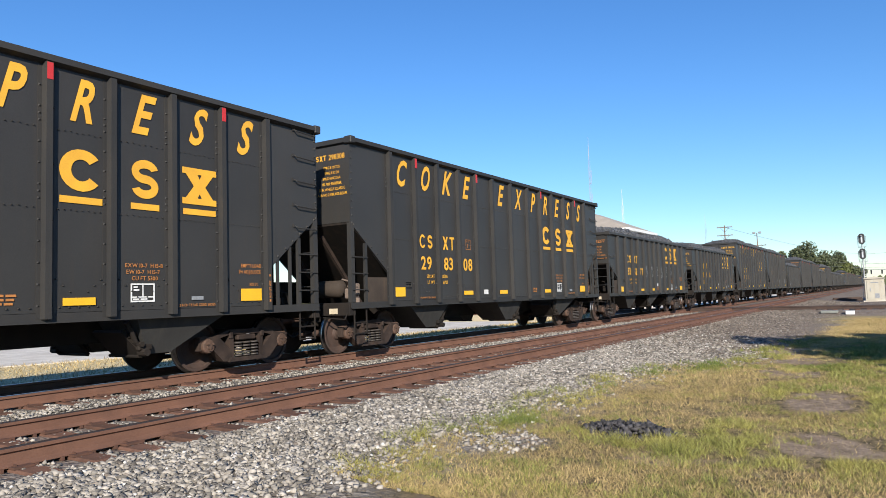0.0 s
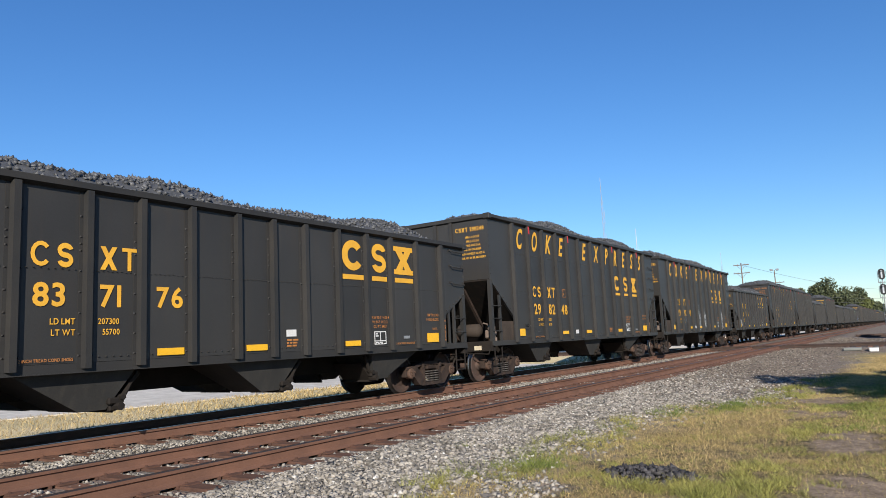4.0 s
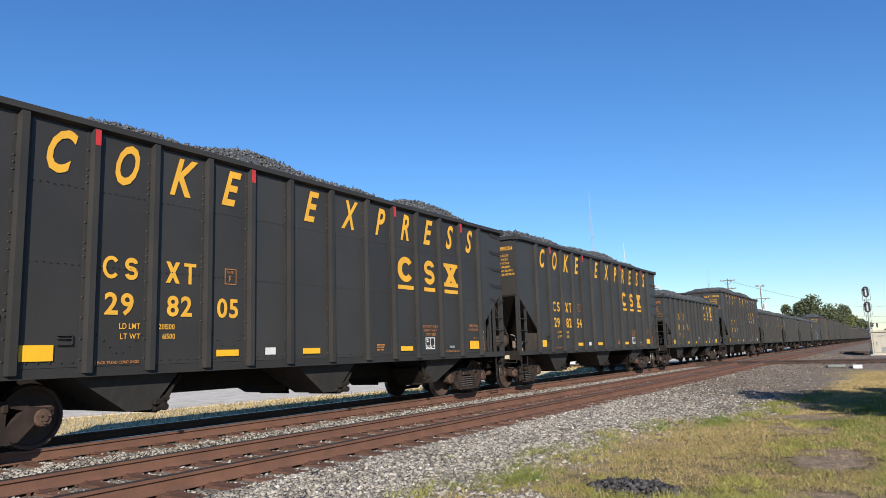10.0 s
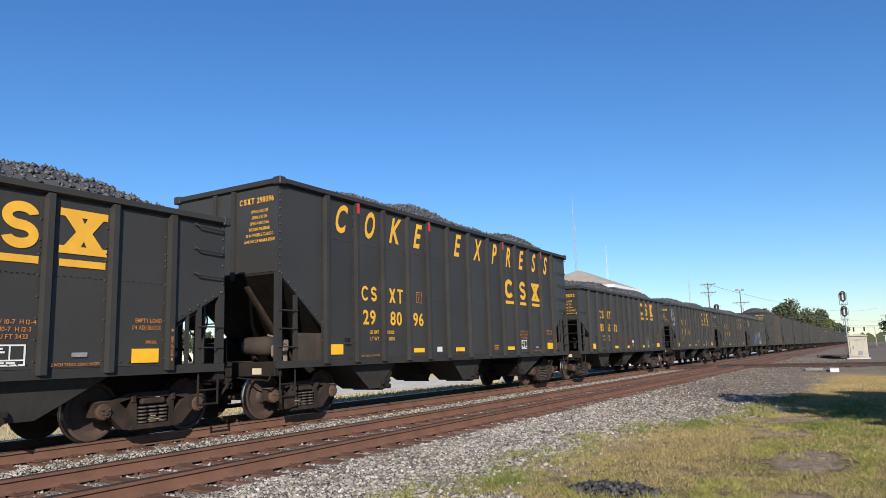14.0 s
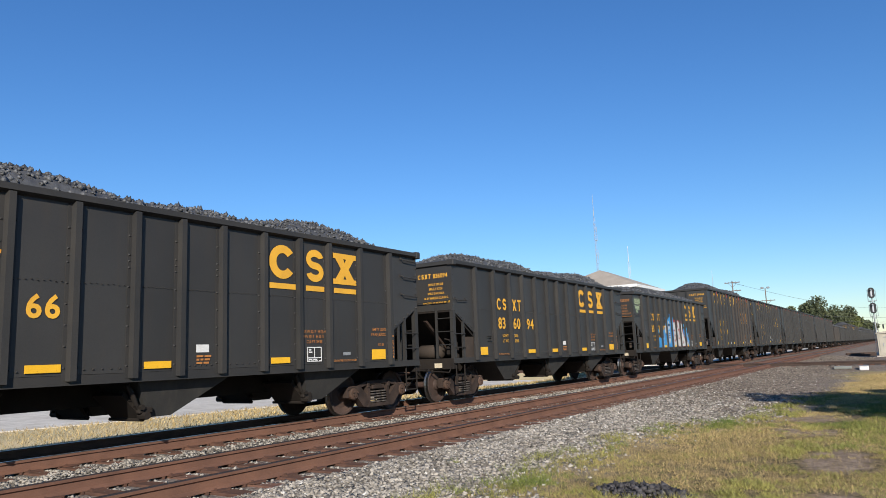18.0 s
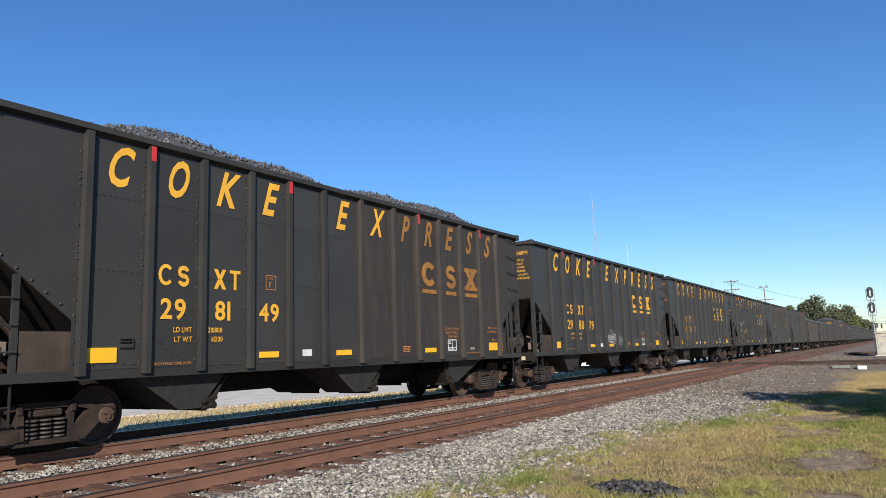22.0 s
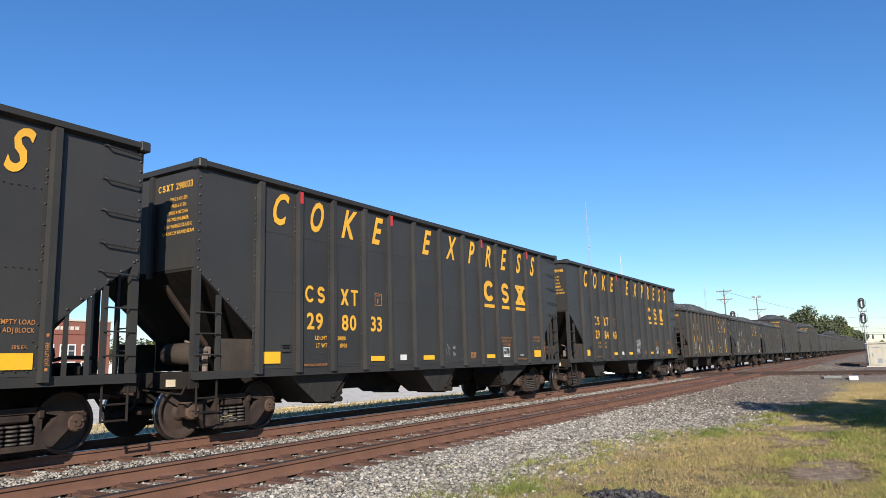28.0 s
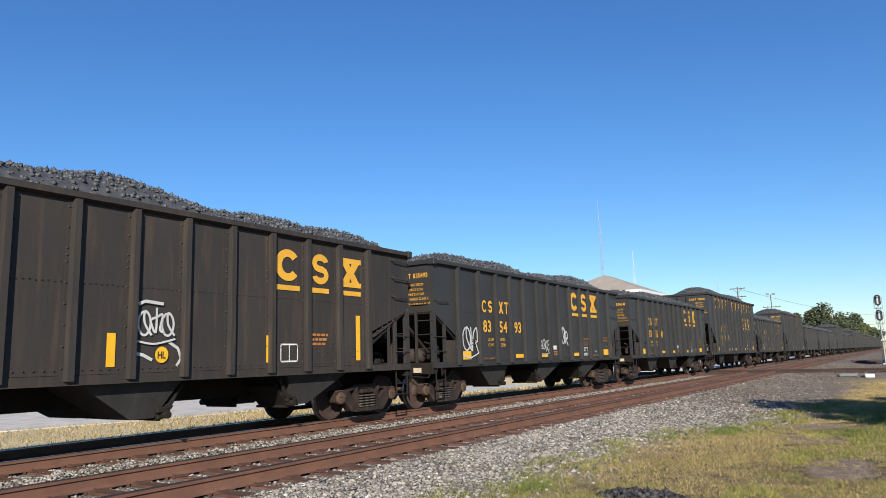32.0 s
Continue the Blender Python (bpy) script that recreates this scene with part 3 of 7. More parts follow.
def patch(x, y):
    """A soft field that says where the turf is thick: about 0.7 on sound lawn, near 0 on the bare spots."""
    wob, ragged = drift(x, y, 0.9, 5) * 2 - 1, drift(x, y, 0.42, 25) * 2 - 1
    p = 0.66 + 0.30 * wob
    for cx, cy, rx, ry in BARE:
        q = ((x - cx) / rx) ** 2 + ((y - cy) / ry) ** 2
        p = p - 0.75 * np.exp(-np.maximum(0.8 * q + 0.35 * wob + 1.5 * ragged, 0) ** 2)
    return p


GREEN = [(8.2, 1.5, 1.0, 0.65), (7.5, 0.9, 0.55, 0.8), (12.0, 1.35, 0.9, 0.42), (15.4, 0.75, 1.1, 0.8), (11.5, 0.2, 1.9, 0.16), (7.6, 2.4, 0.35, 0.8), (8.0, 4.0, 0.5, 0.30), (15.0, 3.2, 0.8, 0.30), (19.5, 0.6, 3.0, 0.6)]
STRAW = [(10.8, 2.5, 1.7, 0.6), (10.6, 4.0, 0.9, 0.4), (13.2, 2.9, 1.3, 0.5), (23.0, 1.6, 2.5, 0.8)]


def lush(x, y):
    """Where the lawn is green rather than dry, 0 to 1."""
    g = 0.55 * drift(x, y, 0.8, 15) - 0.10
    for cx, cy, rx, ry in GREEN:
        g = g + 0.75 * np.exp(-((x - cx) / rx) ** 2 - ((y - cy) / ry) ** 2)
    for cx, cy, rx, ry in STRAW:
        g = g - 0.22 * np.exp(-((x - cx) / rx) ** 2 - ((y - cy) / ry) ** 2)
    return np.clip(g * np.interp(x, [23, 27], [1, 0.25]), 0, 1)


def blades(name, n, place, height, width, mat, seed, label):
    r = np.random.RandomState(seed)
    P, k = place(r, n)
    n = len(P)
    h = r.uniform(*height, n) * k
    a = r.uniform(0, 2 * np.pi, n)
    lean = r.normal(0, 0.75, (n, 2)) * h[:, None]
    w = r.uniform(*width, n) * np.maximum(1, P[:, 0] / 9)
    side = np.stack([np.cos(a), np.sin(a), 0 * a], 1) * w[:, None]
    tip = P + np.stack([lean[:, 0], lean[:, 1], h], 1)
    V = np.stack([P - side, P + side, tip], 1)
    F = np.arange(3 * n).reshape(-1, 3)
    return tagged(new(name, cloud_mesh(name, V.reshape(-1, 3), F, [mat])), label, "grass", kind="stuff")


def build_grass():
    def lawn(r, n):
        x = 4.8 + 34 * r.rand(n) ** 1.6
        y = -0.8 + 5.2 * r.rand(n)
        p, g = patch(x, y), lush(x, y)
        clump = drift(x, y, 0.22, 60, 2)
        ok = (r.rand(n) < np.clip((p - 0.22) * 2.6, 0.01, 1) * (0.14 + 1.1 * g) * np.clip(1.9 * clump - 0.15, 0.1, 1)) & (y < turf_edge(x) + r.normal(0, 0.16, n))
        x, y, p, g, clump = x[ok], y[ok], p[ok], g[ok], clump[ok]
        return np.stack([x, y, ground_z(x, y) - 0.005], 1), np.clip(0.30 + 0.30 * p + 0.75 * g + 0.5 * np.exp(-((x - 7.6) / 0.3) ** 2 - ((y - 2.4) / 0.7) ** 2), 0.4, 1.5) * (0.45 + 1.1 * clump) * np.interp(x, [20, 30], [1, 0.6])

    def tufts(r, n):
        cx = r.uniform(5, 24, 170)
        c = np.stack([cx, turf_edge(cx) + r.normal(-0.1, 0.28, 170)], 1)
        k = (170 * r.rand(n) ** 1.5).astype(int)
        q = c[k] + r.normal(0, 0.07, (n, 2))
        return np.stack([q[:, 0], q[:, 1], ground_z(q[:, 0], q[:, 1])], 1), r.uniform(0.5, 1.1, n)

    def field(r, n):
        x = r.uniform(2, 60, n)
        y = 15.8 + 9.5 * r.rand(n)
        ok = y < np.interp(x, [0, 8, 15.6, 22, 26, 40, 60], [26.8, 25.0, 23.0, 22.3, 20.9, 19.3, 18.2])
        x, y = x[ok], y[ok]
        return np.stack([x, y, ground_z(x, y)], 1), np.ones(len(x))

    def strawy(r, n):
        x = 4.8 + 34 * r.rand(n) ** 1.6
        y = -0.8 + 5.1 * r.rand(n)
        p, g = patch(x, y), lush(x, y)
        ok = (r.rand(n) < np.clip((0.12 + 0.95 * (1 - g)) * np.clip((p - 0.12) * 2.2, 0.07, 1) * np.clip(0.25 + 1.5 * drift(x, y, 0.25, 70, 2), 0, 1), 0.04, 1)) & (y < turf_edge(x) + 0.05 + r.normal(0, 0.30, n))
        x, y = x[ok], y[ok]
        return np.stack([x, y, ground_z(x, y) - 0.004], 1), r.uniform(0.4, 1.3, len(x))

    blades("lawn_grass", 600000, lawn, (0.020, 0.075), (0.0020, 0.0045), GRASS, 11, "patchy short green lawn grass mixed with straw")
    blades("lawn_straw", 460000, strawy, (0.012, 0.055), (0.0019, 0.0042), DRYGRASS, 12, "dry straw matted among the lawn grass")
    blades("ballast_weeds", 8000, tufts, (0.05, 0.15), (0.002, 0.004), GRASS, 13, "thin weeds growing at the edge of the ballast")
    blades("dry_field_grass", 30000, field, (0.05, 0.16), (0.005, 0.010), DRYGRASS, 14, "tall dry tan grass on the far side of the line")


def build_coal_heap():
    def heap(r, n):
        a, q = r.uniform(0, 2 * np.pi, n), np.sqrt(r.rand(n))
        edge = 1 + 0.22 * np.sin(2 * a + 0.7) + 0.16 * np.sin(5 * a + 2) + 0.10 * np.sin(9 * a)
        q2 = q * edge * np.where(r.rand(n) < 0.12, r.uniform(1.0, 1.6, n), 1.0)
        x, y = 8.05 + 0.34 * q2 * np.cos(a), 2.62 + 0.56 * q2 * np.sin(a)
        return np.stack([x, y, ground_z(x, y) + 0.105 * np.clip(1 - q2 ** 2, 0, 1) ** 0.7 * r.uniform(0.1, 1.1, n) - 0.006], 1)
    rocks(420, heap, (0.016, 0.058), "coke_heap", HEAP, 21, "small spilled heap of black coke lumps lying in the grass", "coke heap", 0.9)
    rocks(900, heap, (0.005, 0.020), "coke_crumbs", HEAP, 22, "fine black coke crumbs spilled about the heap", "coke heap", 0.8)


def build_litter():
    def strewn(r, n):
        x = 4.8 + 30 * r.rand(n) ** 1.6
        y = r.uniform(-0.8, 4.6, n)
        ok = (r.rand(n) < np.clip((0.50 - patch(x, y)) * 4, 0.03, 1)) & (y < turf_edge(x) + 0.2)
        x, y = x[ok], y[ok]
        return np.stack([x, y, ground_z(x, y) + 0.001], 1)
    rocks(15000, strewn, (0.004, 0.014), "soil_crumbs", CLOD, 31, "crumbs of dry brown soil and grit on the bare patches", "soil", 0.6)


build_ground()
build_pavement()
build_track("near_track", "empty rusty railway track on worn wooden sleepers in ballast", Y_NEAR, RAIL_TOP, -40, 900, -1.5, 74)
build_track("train_track", "railway track under the moving coke train, wooden sleepers in ballast", Y_TRAIN, RAIL_WORN, -40, 900, -1.5, 60)
build_crossing()
build_ballast()
build_grass()
build_coal_heap()
build_litter()


# ---- train ----
HALF_W = 1.51  # side sheets
POST_OUT = 1.613  # outer faces of the posts


GLYPHS = {}


def make_glyphs():
    """Outlines of the built-in font's characters as flat meshes, upright and slanted."""
    for shear, bold, chars in ((0.0, 0.012, "ABCDEFGHIJKLMNOPQRSTUWXY0123456789-/%"), (0.0, 0.025, "0123456789"), (0.40, 0.025, "COKEXPRS")):
        obs = []
        for ch in chars:
            cu = bpy.data.curves.new("letters", "FONT")
            cu.body, cu.size, cu.shear, cu.offset, cu.resolution_u = ch, 1.0, shear, bold, 3
            ob = bpy.data.objects.new("letters", cu)
            scene.collection.objects.link(ob)
            obs.append((ch, ob, cu))
        dg = bpy.context.evaluated_depsgraph_get()
        for ch, ob, cu in obs:
            me = bpy.data.meshes.new_from_object(ob.evaluated_get(dg))
            vs = [tuple(v.co) for v in me.vertices]
            x0 = min(v[0] for v in vs)
            GLYPHS[ch, shear, bold] = ([(v[0] - x0, v[1]) for v in vs], [tuple(p.vertices) for p in me.polygons], max(v[0] for v in vs) - x0)
            bpy.data.meshes.remove(me)
        for ch, ob, cu in obs:
            bpy.data.objects.remove(ob)
            bpy.data.curves.remove(cu)


make_glyphs()


def text_shape(body, size, x, z, y, shape, shear=0.0, squeeze=0.8, bold=0.012):
    """Letters standing on the near side of a car, left end at x, foot at z, cap height = size."""
    k = size / 0.70
    for ch in body:
        if ch == " ":
            x += 0.28 * k * squeeze
            continue
        vs, fs, wide = GLYPHS[ch, shear, bold]
        shape.add([(x + v[0] * k * squeeze, y, z + v[1] * k) for v in vs], fs)
        x += (wide + 0.09) * k * squeeze


def text_width(body, size, squeeze, bold=0.012):
    k = size / 0.70 * squeeze
    return sum(0.28 * k if ch == " " else (GLYPHS[ch, 0.0, bold][2] + 0.09) * k for ch in body)


def flat(shape, pts, y):
    """A flat outline of (x, z) painted on the near side."""
    n = len(pts)
    area = sum(pts[i][0] * pts[(i + 1) % n][1] - pts[(i + 1) % n][0] * pts[i][1] for i in range(n))
    pts = pts if area > 0 else pts[::-1]
    shape.add([(p[0], y, p[1]) for p in pts], [tuple(range(n))])


def rect(shape, x0, x1, z0, z1, y):
    flat(shape, [(x0, z0), (x1, z0), (x1, z1), (x0, z1)], y)


def ring(shape, x, z, rx, rz, tx, tz, y, n=20):
    vs, fs = [], []
    for i in range(n):
        a = 2 * math.pi * i / n
        vs += [(x + rx * math.cos(a), y, z + rz * math.sin(a)), (x + (rx - tx) * math.cos(a), y, z + (rz - tz) * math.sin(a))]
    for i in range(n):
        j = (i + 1) % n
        fs.append((2 * i, 2 * j, 2 * j + 1, 2 * i + 1))
    shape.add(vs, fs)


def arc(shape, x, z, rx, rz, tx, tz, y, a0, a1, n=18):
    vs, fs = [], []
    for i in range(n + 1):
        a = radians(a0 + (a1 - a0) * i / n)
        vs += [(x + rx * math.cos(a), y, z + rz * math.sin(a)), (x + (rx - tx) * math.cos(a), y, z + (rz - tz) * math.sin(a))]
    for i in range(n):
        fs.append((2 * i, 2 * i + 2, 2 * i + 3, 2 * i + 1) if a1 > a0 else (2 * i, 2 * i + 1, 2 * i + 3, 2 * i + 2))
    shape.add(vs, fs)


def stepped(shape, x, z, w, h, y):
    """Two opposed half rings, one over the other."""
    t = h * 0.22
    ra = h * 0.25 + t / 4
    arc(shape, x, z + h - ra, w / 2, ra, w * 0.27, t, y, 15, 270, 16)
    arc(shape, x, z + ra, w / 2, ra, w * 0.27, t, y, 90, -165, 16)


def hourglass(shape, x, z, w, h, y):
    """Two bars with a waisted cross between them, notched above and below."""
    t, a = h * 0.17, w / 2
    rect(shape, x - a, x + a, z, z + t, y)
    rect(shape, x - a, x + a, z + h - t, z + h, y)
    c, b = z + h / 2, h / 2 - t
    flat(shape, [(x - a * 0.80, c - b), (x - a * 0.12, c - b), (x, c - b * 0.60), (x + a * 0.12, c - b), (x + a * 0.80, c - b), (x + a * 0.34, c), (x + a * 0.80, c + b), (x + a * 0.12, c + b),
                 (x, c + b * 0.60), (x - a * 0.12, c + b), (x - a * 0.80, c + b), (x - a * 0.34, c)], y)


def saltire(shape, x, z, w, h, y):
    """Two slanted bars laid crosswise, one outline."""
    t = w * 0.15
    a, b = w / 2, h / 2
    c = z + b
    flat(shape, [(x - a, z), (x - a + 2 * t, z), (x, c - b * 0.42), (x + a - 2 * t, z), (x + a, z), (x + t * 1.05, c), (x + a, z + h), (x + a - 2 * t, z + h), (x, c + b * 0.42),
                 (x - a + 2 * t, z + h), (x - a, z + h), (x - t * 1.05, c)], y)


def emblem(shape, k, x, z0, h, y):
    """The owner's mark as plain shapes over bars: an open ring, a stepped block and an hourglass."""
    w, x = h * 1.13, x - h * 0.04
    if k == 0:
        arc(shape, x, z0 + h / 2, w * 0.47, h / 2, w * 0.25, h * 0.24, y, 38, 322)
    elif k == 1:
        stepped(shape, x, z0, w * 0.68, h, y)
    else:
        hourglass(shape, x, z0, w, h, y)
    q = (0.46, 0.36, 0.48)[k]
    rect(shape, x - w * q, x + w * q, z0 - h * 0.29, z0 - h * 0.13, y)


def mark_blocks(shape, x, z, h, y, kinds, gap=0.06):
    """The owner's code as plain shapes."""
    w = h * 0.80
    for k in kinds:
        if k == "o":
            arc(shape, x + w / 2, z + h / 2, w / 2, h / 2, w * 0.2, h * 0.17, y, 40, 320, 12)
        elif k == "8":
            stepped(shape, x + w / 2, z, w * 0.8, h, y)
        elif k == "h":
            saltire(shape, x + w / 2, z, w * 0.95, h, y)
        else:
            flat(shape, [(x + w * 0.38, z), (x + w * 0.60, z), (x + w * 0.60, z + h * 0.84), (x + w * 0.92, z + h * 0.84), (x + w * 0.92, z + h), (x + w * 0.06, z + h), (x + w * 0.06, z + h * 0.84), (x + w * 0.38, z + h * 0.84)], y)
        x += w + gap


def small_bars(shape, x, z, rows, y, h=0.05, step=0.075, seed=0):
    r = random.Random(seed)
    for i, wide in enumerate(rows):
        q = x
        while q < x + wide - 0.03:
            w = min(r.uniform(0.05, 0.14), x + wide - q)
            rect(shape, q, q + w, z - i * step, z - i * step + h, y)
            q += w + 0.025


def wheelset_shape():
    s, tread = Shape(), Shape()
    R = 0.457
    for sgn in (-1, 1):
        k = sgn
        rows = [(0.0, k * 0.82), (0.10, k * 0.82), (0.13, k * 0.80), (0.15, k * 0.765), (0.30, k * 0.745), (0.385, k * 0.775), (0.40, k * 0.815), (R - 0.02, k * 0.818), (R - 0.004, k * 0.812)]
        s.lathe(rows if sgn < 0 else rows[::-1], (0, 0, 0), "y", 28)
        back = [(R + 0.024, k * 0.690), (0.40, k * 0.688), (0.37, k * 0.70), (0.14, k * 0.70), (0.09, k * 0.66)]
        s.lathe(back if sgn < 0 else back[::-1], (0, 0, 0), "y", 28)
        tr = [(R - 0.004, k * 0.812), (R, k * 0.80), (R + 0.004, k * 0.735), (R + 0.022, k * 0.722), (R + 0.027, k * 0.708), (R + 0.024, k * 0.690)]
        tread.lathe(tr if sgn < 0 else tr[::-1], (0, 0, 0), "y", 28)
    s.rod((0, -1.02, 0), (0, 1.02, 0), 0.085, n=12)
    return s, tread


def sideframe_shape():
    """Cast frame: an arched top member, slanted arms down to the spring seat, and a window for the springs."""
    s = Shape()
    y0, y1 = -1.10, -0.94
    s.prism([(-1.05, 0.60), (-0.76, 0.62), (-0.42, 0.72), (0.42, 0.72), (0.76, 0.62), (1.05, 0.60), (1.05, 0.55), (0.78, 0.54), (0.40, 0.635), (-0.40, 0.635), (-0.78, 0.54), (-1.05, 0.55)], "y", y0, y1)
    for k in (-1, 1):
        s.prism([(k * 0.93, 0.60), (k * 0.66, 0.61), (k * 0.38, 0.36), (k * 0.38, 0.14), (k * 0.56, 0.16), (k * 0.78, 0.38)], "y", y0 - 0.02, y1)
        s.prism([(k * 0.30, 0.20), (k * 0.385, 0.20), (k * 0.40, 0.66), (k * 0.32, 0.66)], "y", y0 - 0.012, y1)
        s.box(*sorted((k * 1.0, k * 1.06)), y0 + 0.02, y1, 0.38, 0.60)
        s.box(*sorted((k * 0.33, k * 0.42)), y0 - 0.035, y0 + 0.01, 0.56, 0.70, 0.015)
    s.prism([(-0.46, 0.14), (0.46, 0.14), (0.41, 0.215), (-0.41, 0.215)], "y", y0 - 0.07, y1 + 0.03)
    return s


def spring_shape():
    s = Shape()
    for k in range(5):
        z = 0.222 + k * 0.058
        s.lathe([(0.03, z + 0.006), (0.072, z), (0.092, z + 0.012), (0.092, z + 0.026), (0.072, z + 0.038), (0.03, z + 0.034)], (0, -1.075, 0), "z", 10)
    return s


def bearing_shape():
    s = Shape()
    s.lathe([(0.0, -0.24), (0.05, -0.24), (0.06, -0.22), (0.115, -0.215), (0.13, -0.19), (0.13, -0.06)], (0, -0.93, 0), "y", 14)
    s.box(-0.15, 0.15, -1.09, -0.93, 0.06, 0.17, 0.02)
    for a in range(3):
        q = a * 2.094 + 0.5
        s.rod((0.07 * math.cos(q), -1.19, 0.07 * math.sin(q)), (0.07 * math.cos(q), -1.155, 0.07 * math.sin(q)), 0.018, n=6)
    return s


def mirrored(shape):
    out = Shape()
    out.v = [(x, -y, z) for x, y, z in shape.v]
    out.f = [q[::-1] for q in shape.f]
    return out


TRUCK_MESH = {}


def truck_meshes():
    w, t = wheelset_shape()
    n = len(w.f)
    w.add(t.v, t.f)
    me = w.mesh("wheelset", [WHEEL, TREAD])
    for q in me.polygons[n:]:
        q.material_index = 1
    TRUCK_MESH["wheelset"] = me
    sf, sp, be = sideframe_shape(), spring_shape(), bearing_shape()
    for side, fn in (("near", lambda q: q), ("far", mirrored)):
        TRUCK_MESH["sideframe_" + side] = fn(sf).mesh("sideframe", TRUCK)
        TRUCK_MESH["bearing_" + side] = fn(be).mesh("bearing", BEARING)
    TRUCK_MESH["spring"] = sp.mesh("spring", SPRING, True)
    b = Shape().box(-0.22, 0.22, -1.12, 1.12, 0.52, 0.62, 0.02)
    b.box(-0.2, 0.2, -0.9, 0.9, 0.42, 0.72, 0.03)
    TRUCK_MESH["bolster"] = b.mesh("bolster", TRUCK)
    r = Shape().path([(0, -1.0, 0.38), (0, 1.0, 0.38)], 0.045)
    for y in (-0.76, 0.76):
        r.box(-0.035, 0.035, y - 0.08, y + 0.08, 0.26, 0.55)
    TRUCK_MESH["brake_beam"] = r.mesh("brake_beam", UNDER)


def add_truck(car, x):
    tk = new("truck")
    tk.parent = car
    tk.location = (x, 0, 0)
    for side in ("near", "far"):
        part("sideframe", TRUCK_MESH["sideframe_" + side], None, tk, "cast steel side frame, rust brown")
        if side == "near":
            for q in (-0.19, 0.0, 0.19):
                part("spring", TRUCK_MESH["spring"], None, tk, "grimy coil spring", (q, 0, 0))
        for k in (-0.889, 0.889) if side == "near" else ():
            part("bearing", TRUCK_MESH["bearing_" + side], None, tk, "rusty bearing cap", (k, 0, 0.457))
    part("bolster", TRUCK_MESH["bolster"], None, tk)
    for q in (-0.40, 0.40):
        part("brake_beam", TRUCK_MESH["brake_beam"], None, tk, "", (q, 0, 0))
    for k in (-0.889, 0.889):
        w = part("wheelset", TRUCK_MESH["wheelset"], None, tk, "rust brown wheels with bright rims on their axle")
        w.matrix_parent_inverse = Matrix.Translation((k, 0, 0.457))
    return tk


def ends_only(car, L, gates, trucks):
    """The underside of a car that stays far off."""
    part("centre_sill", Shape().box(0.0, L, -0.28, 0.28, 0.62, 1.0), UNDER, car)
    for xl, xr, side in gates:
        c = (xl + xr) / 2 + side * 0.1
        part("hopper_pocket", Shape().prism([(xl, 1.03), (xr, 1.03), (c + 0.21, 0.43), (c - 0.21, 0.43)], "y", -1.3, 1.3), CAR_EDGE, car)
    trucks(car, 1.1)
    trucks(car, L - 1.3)


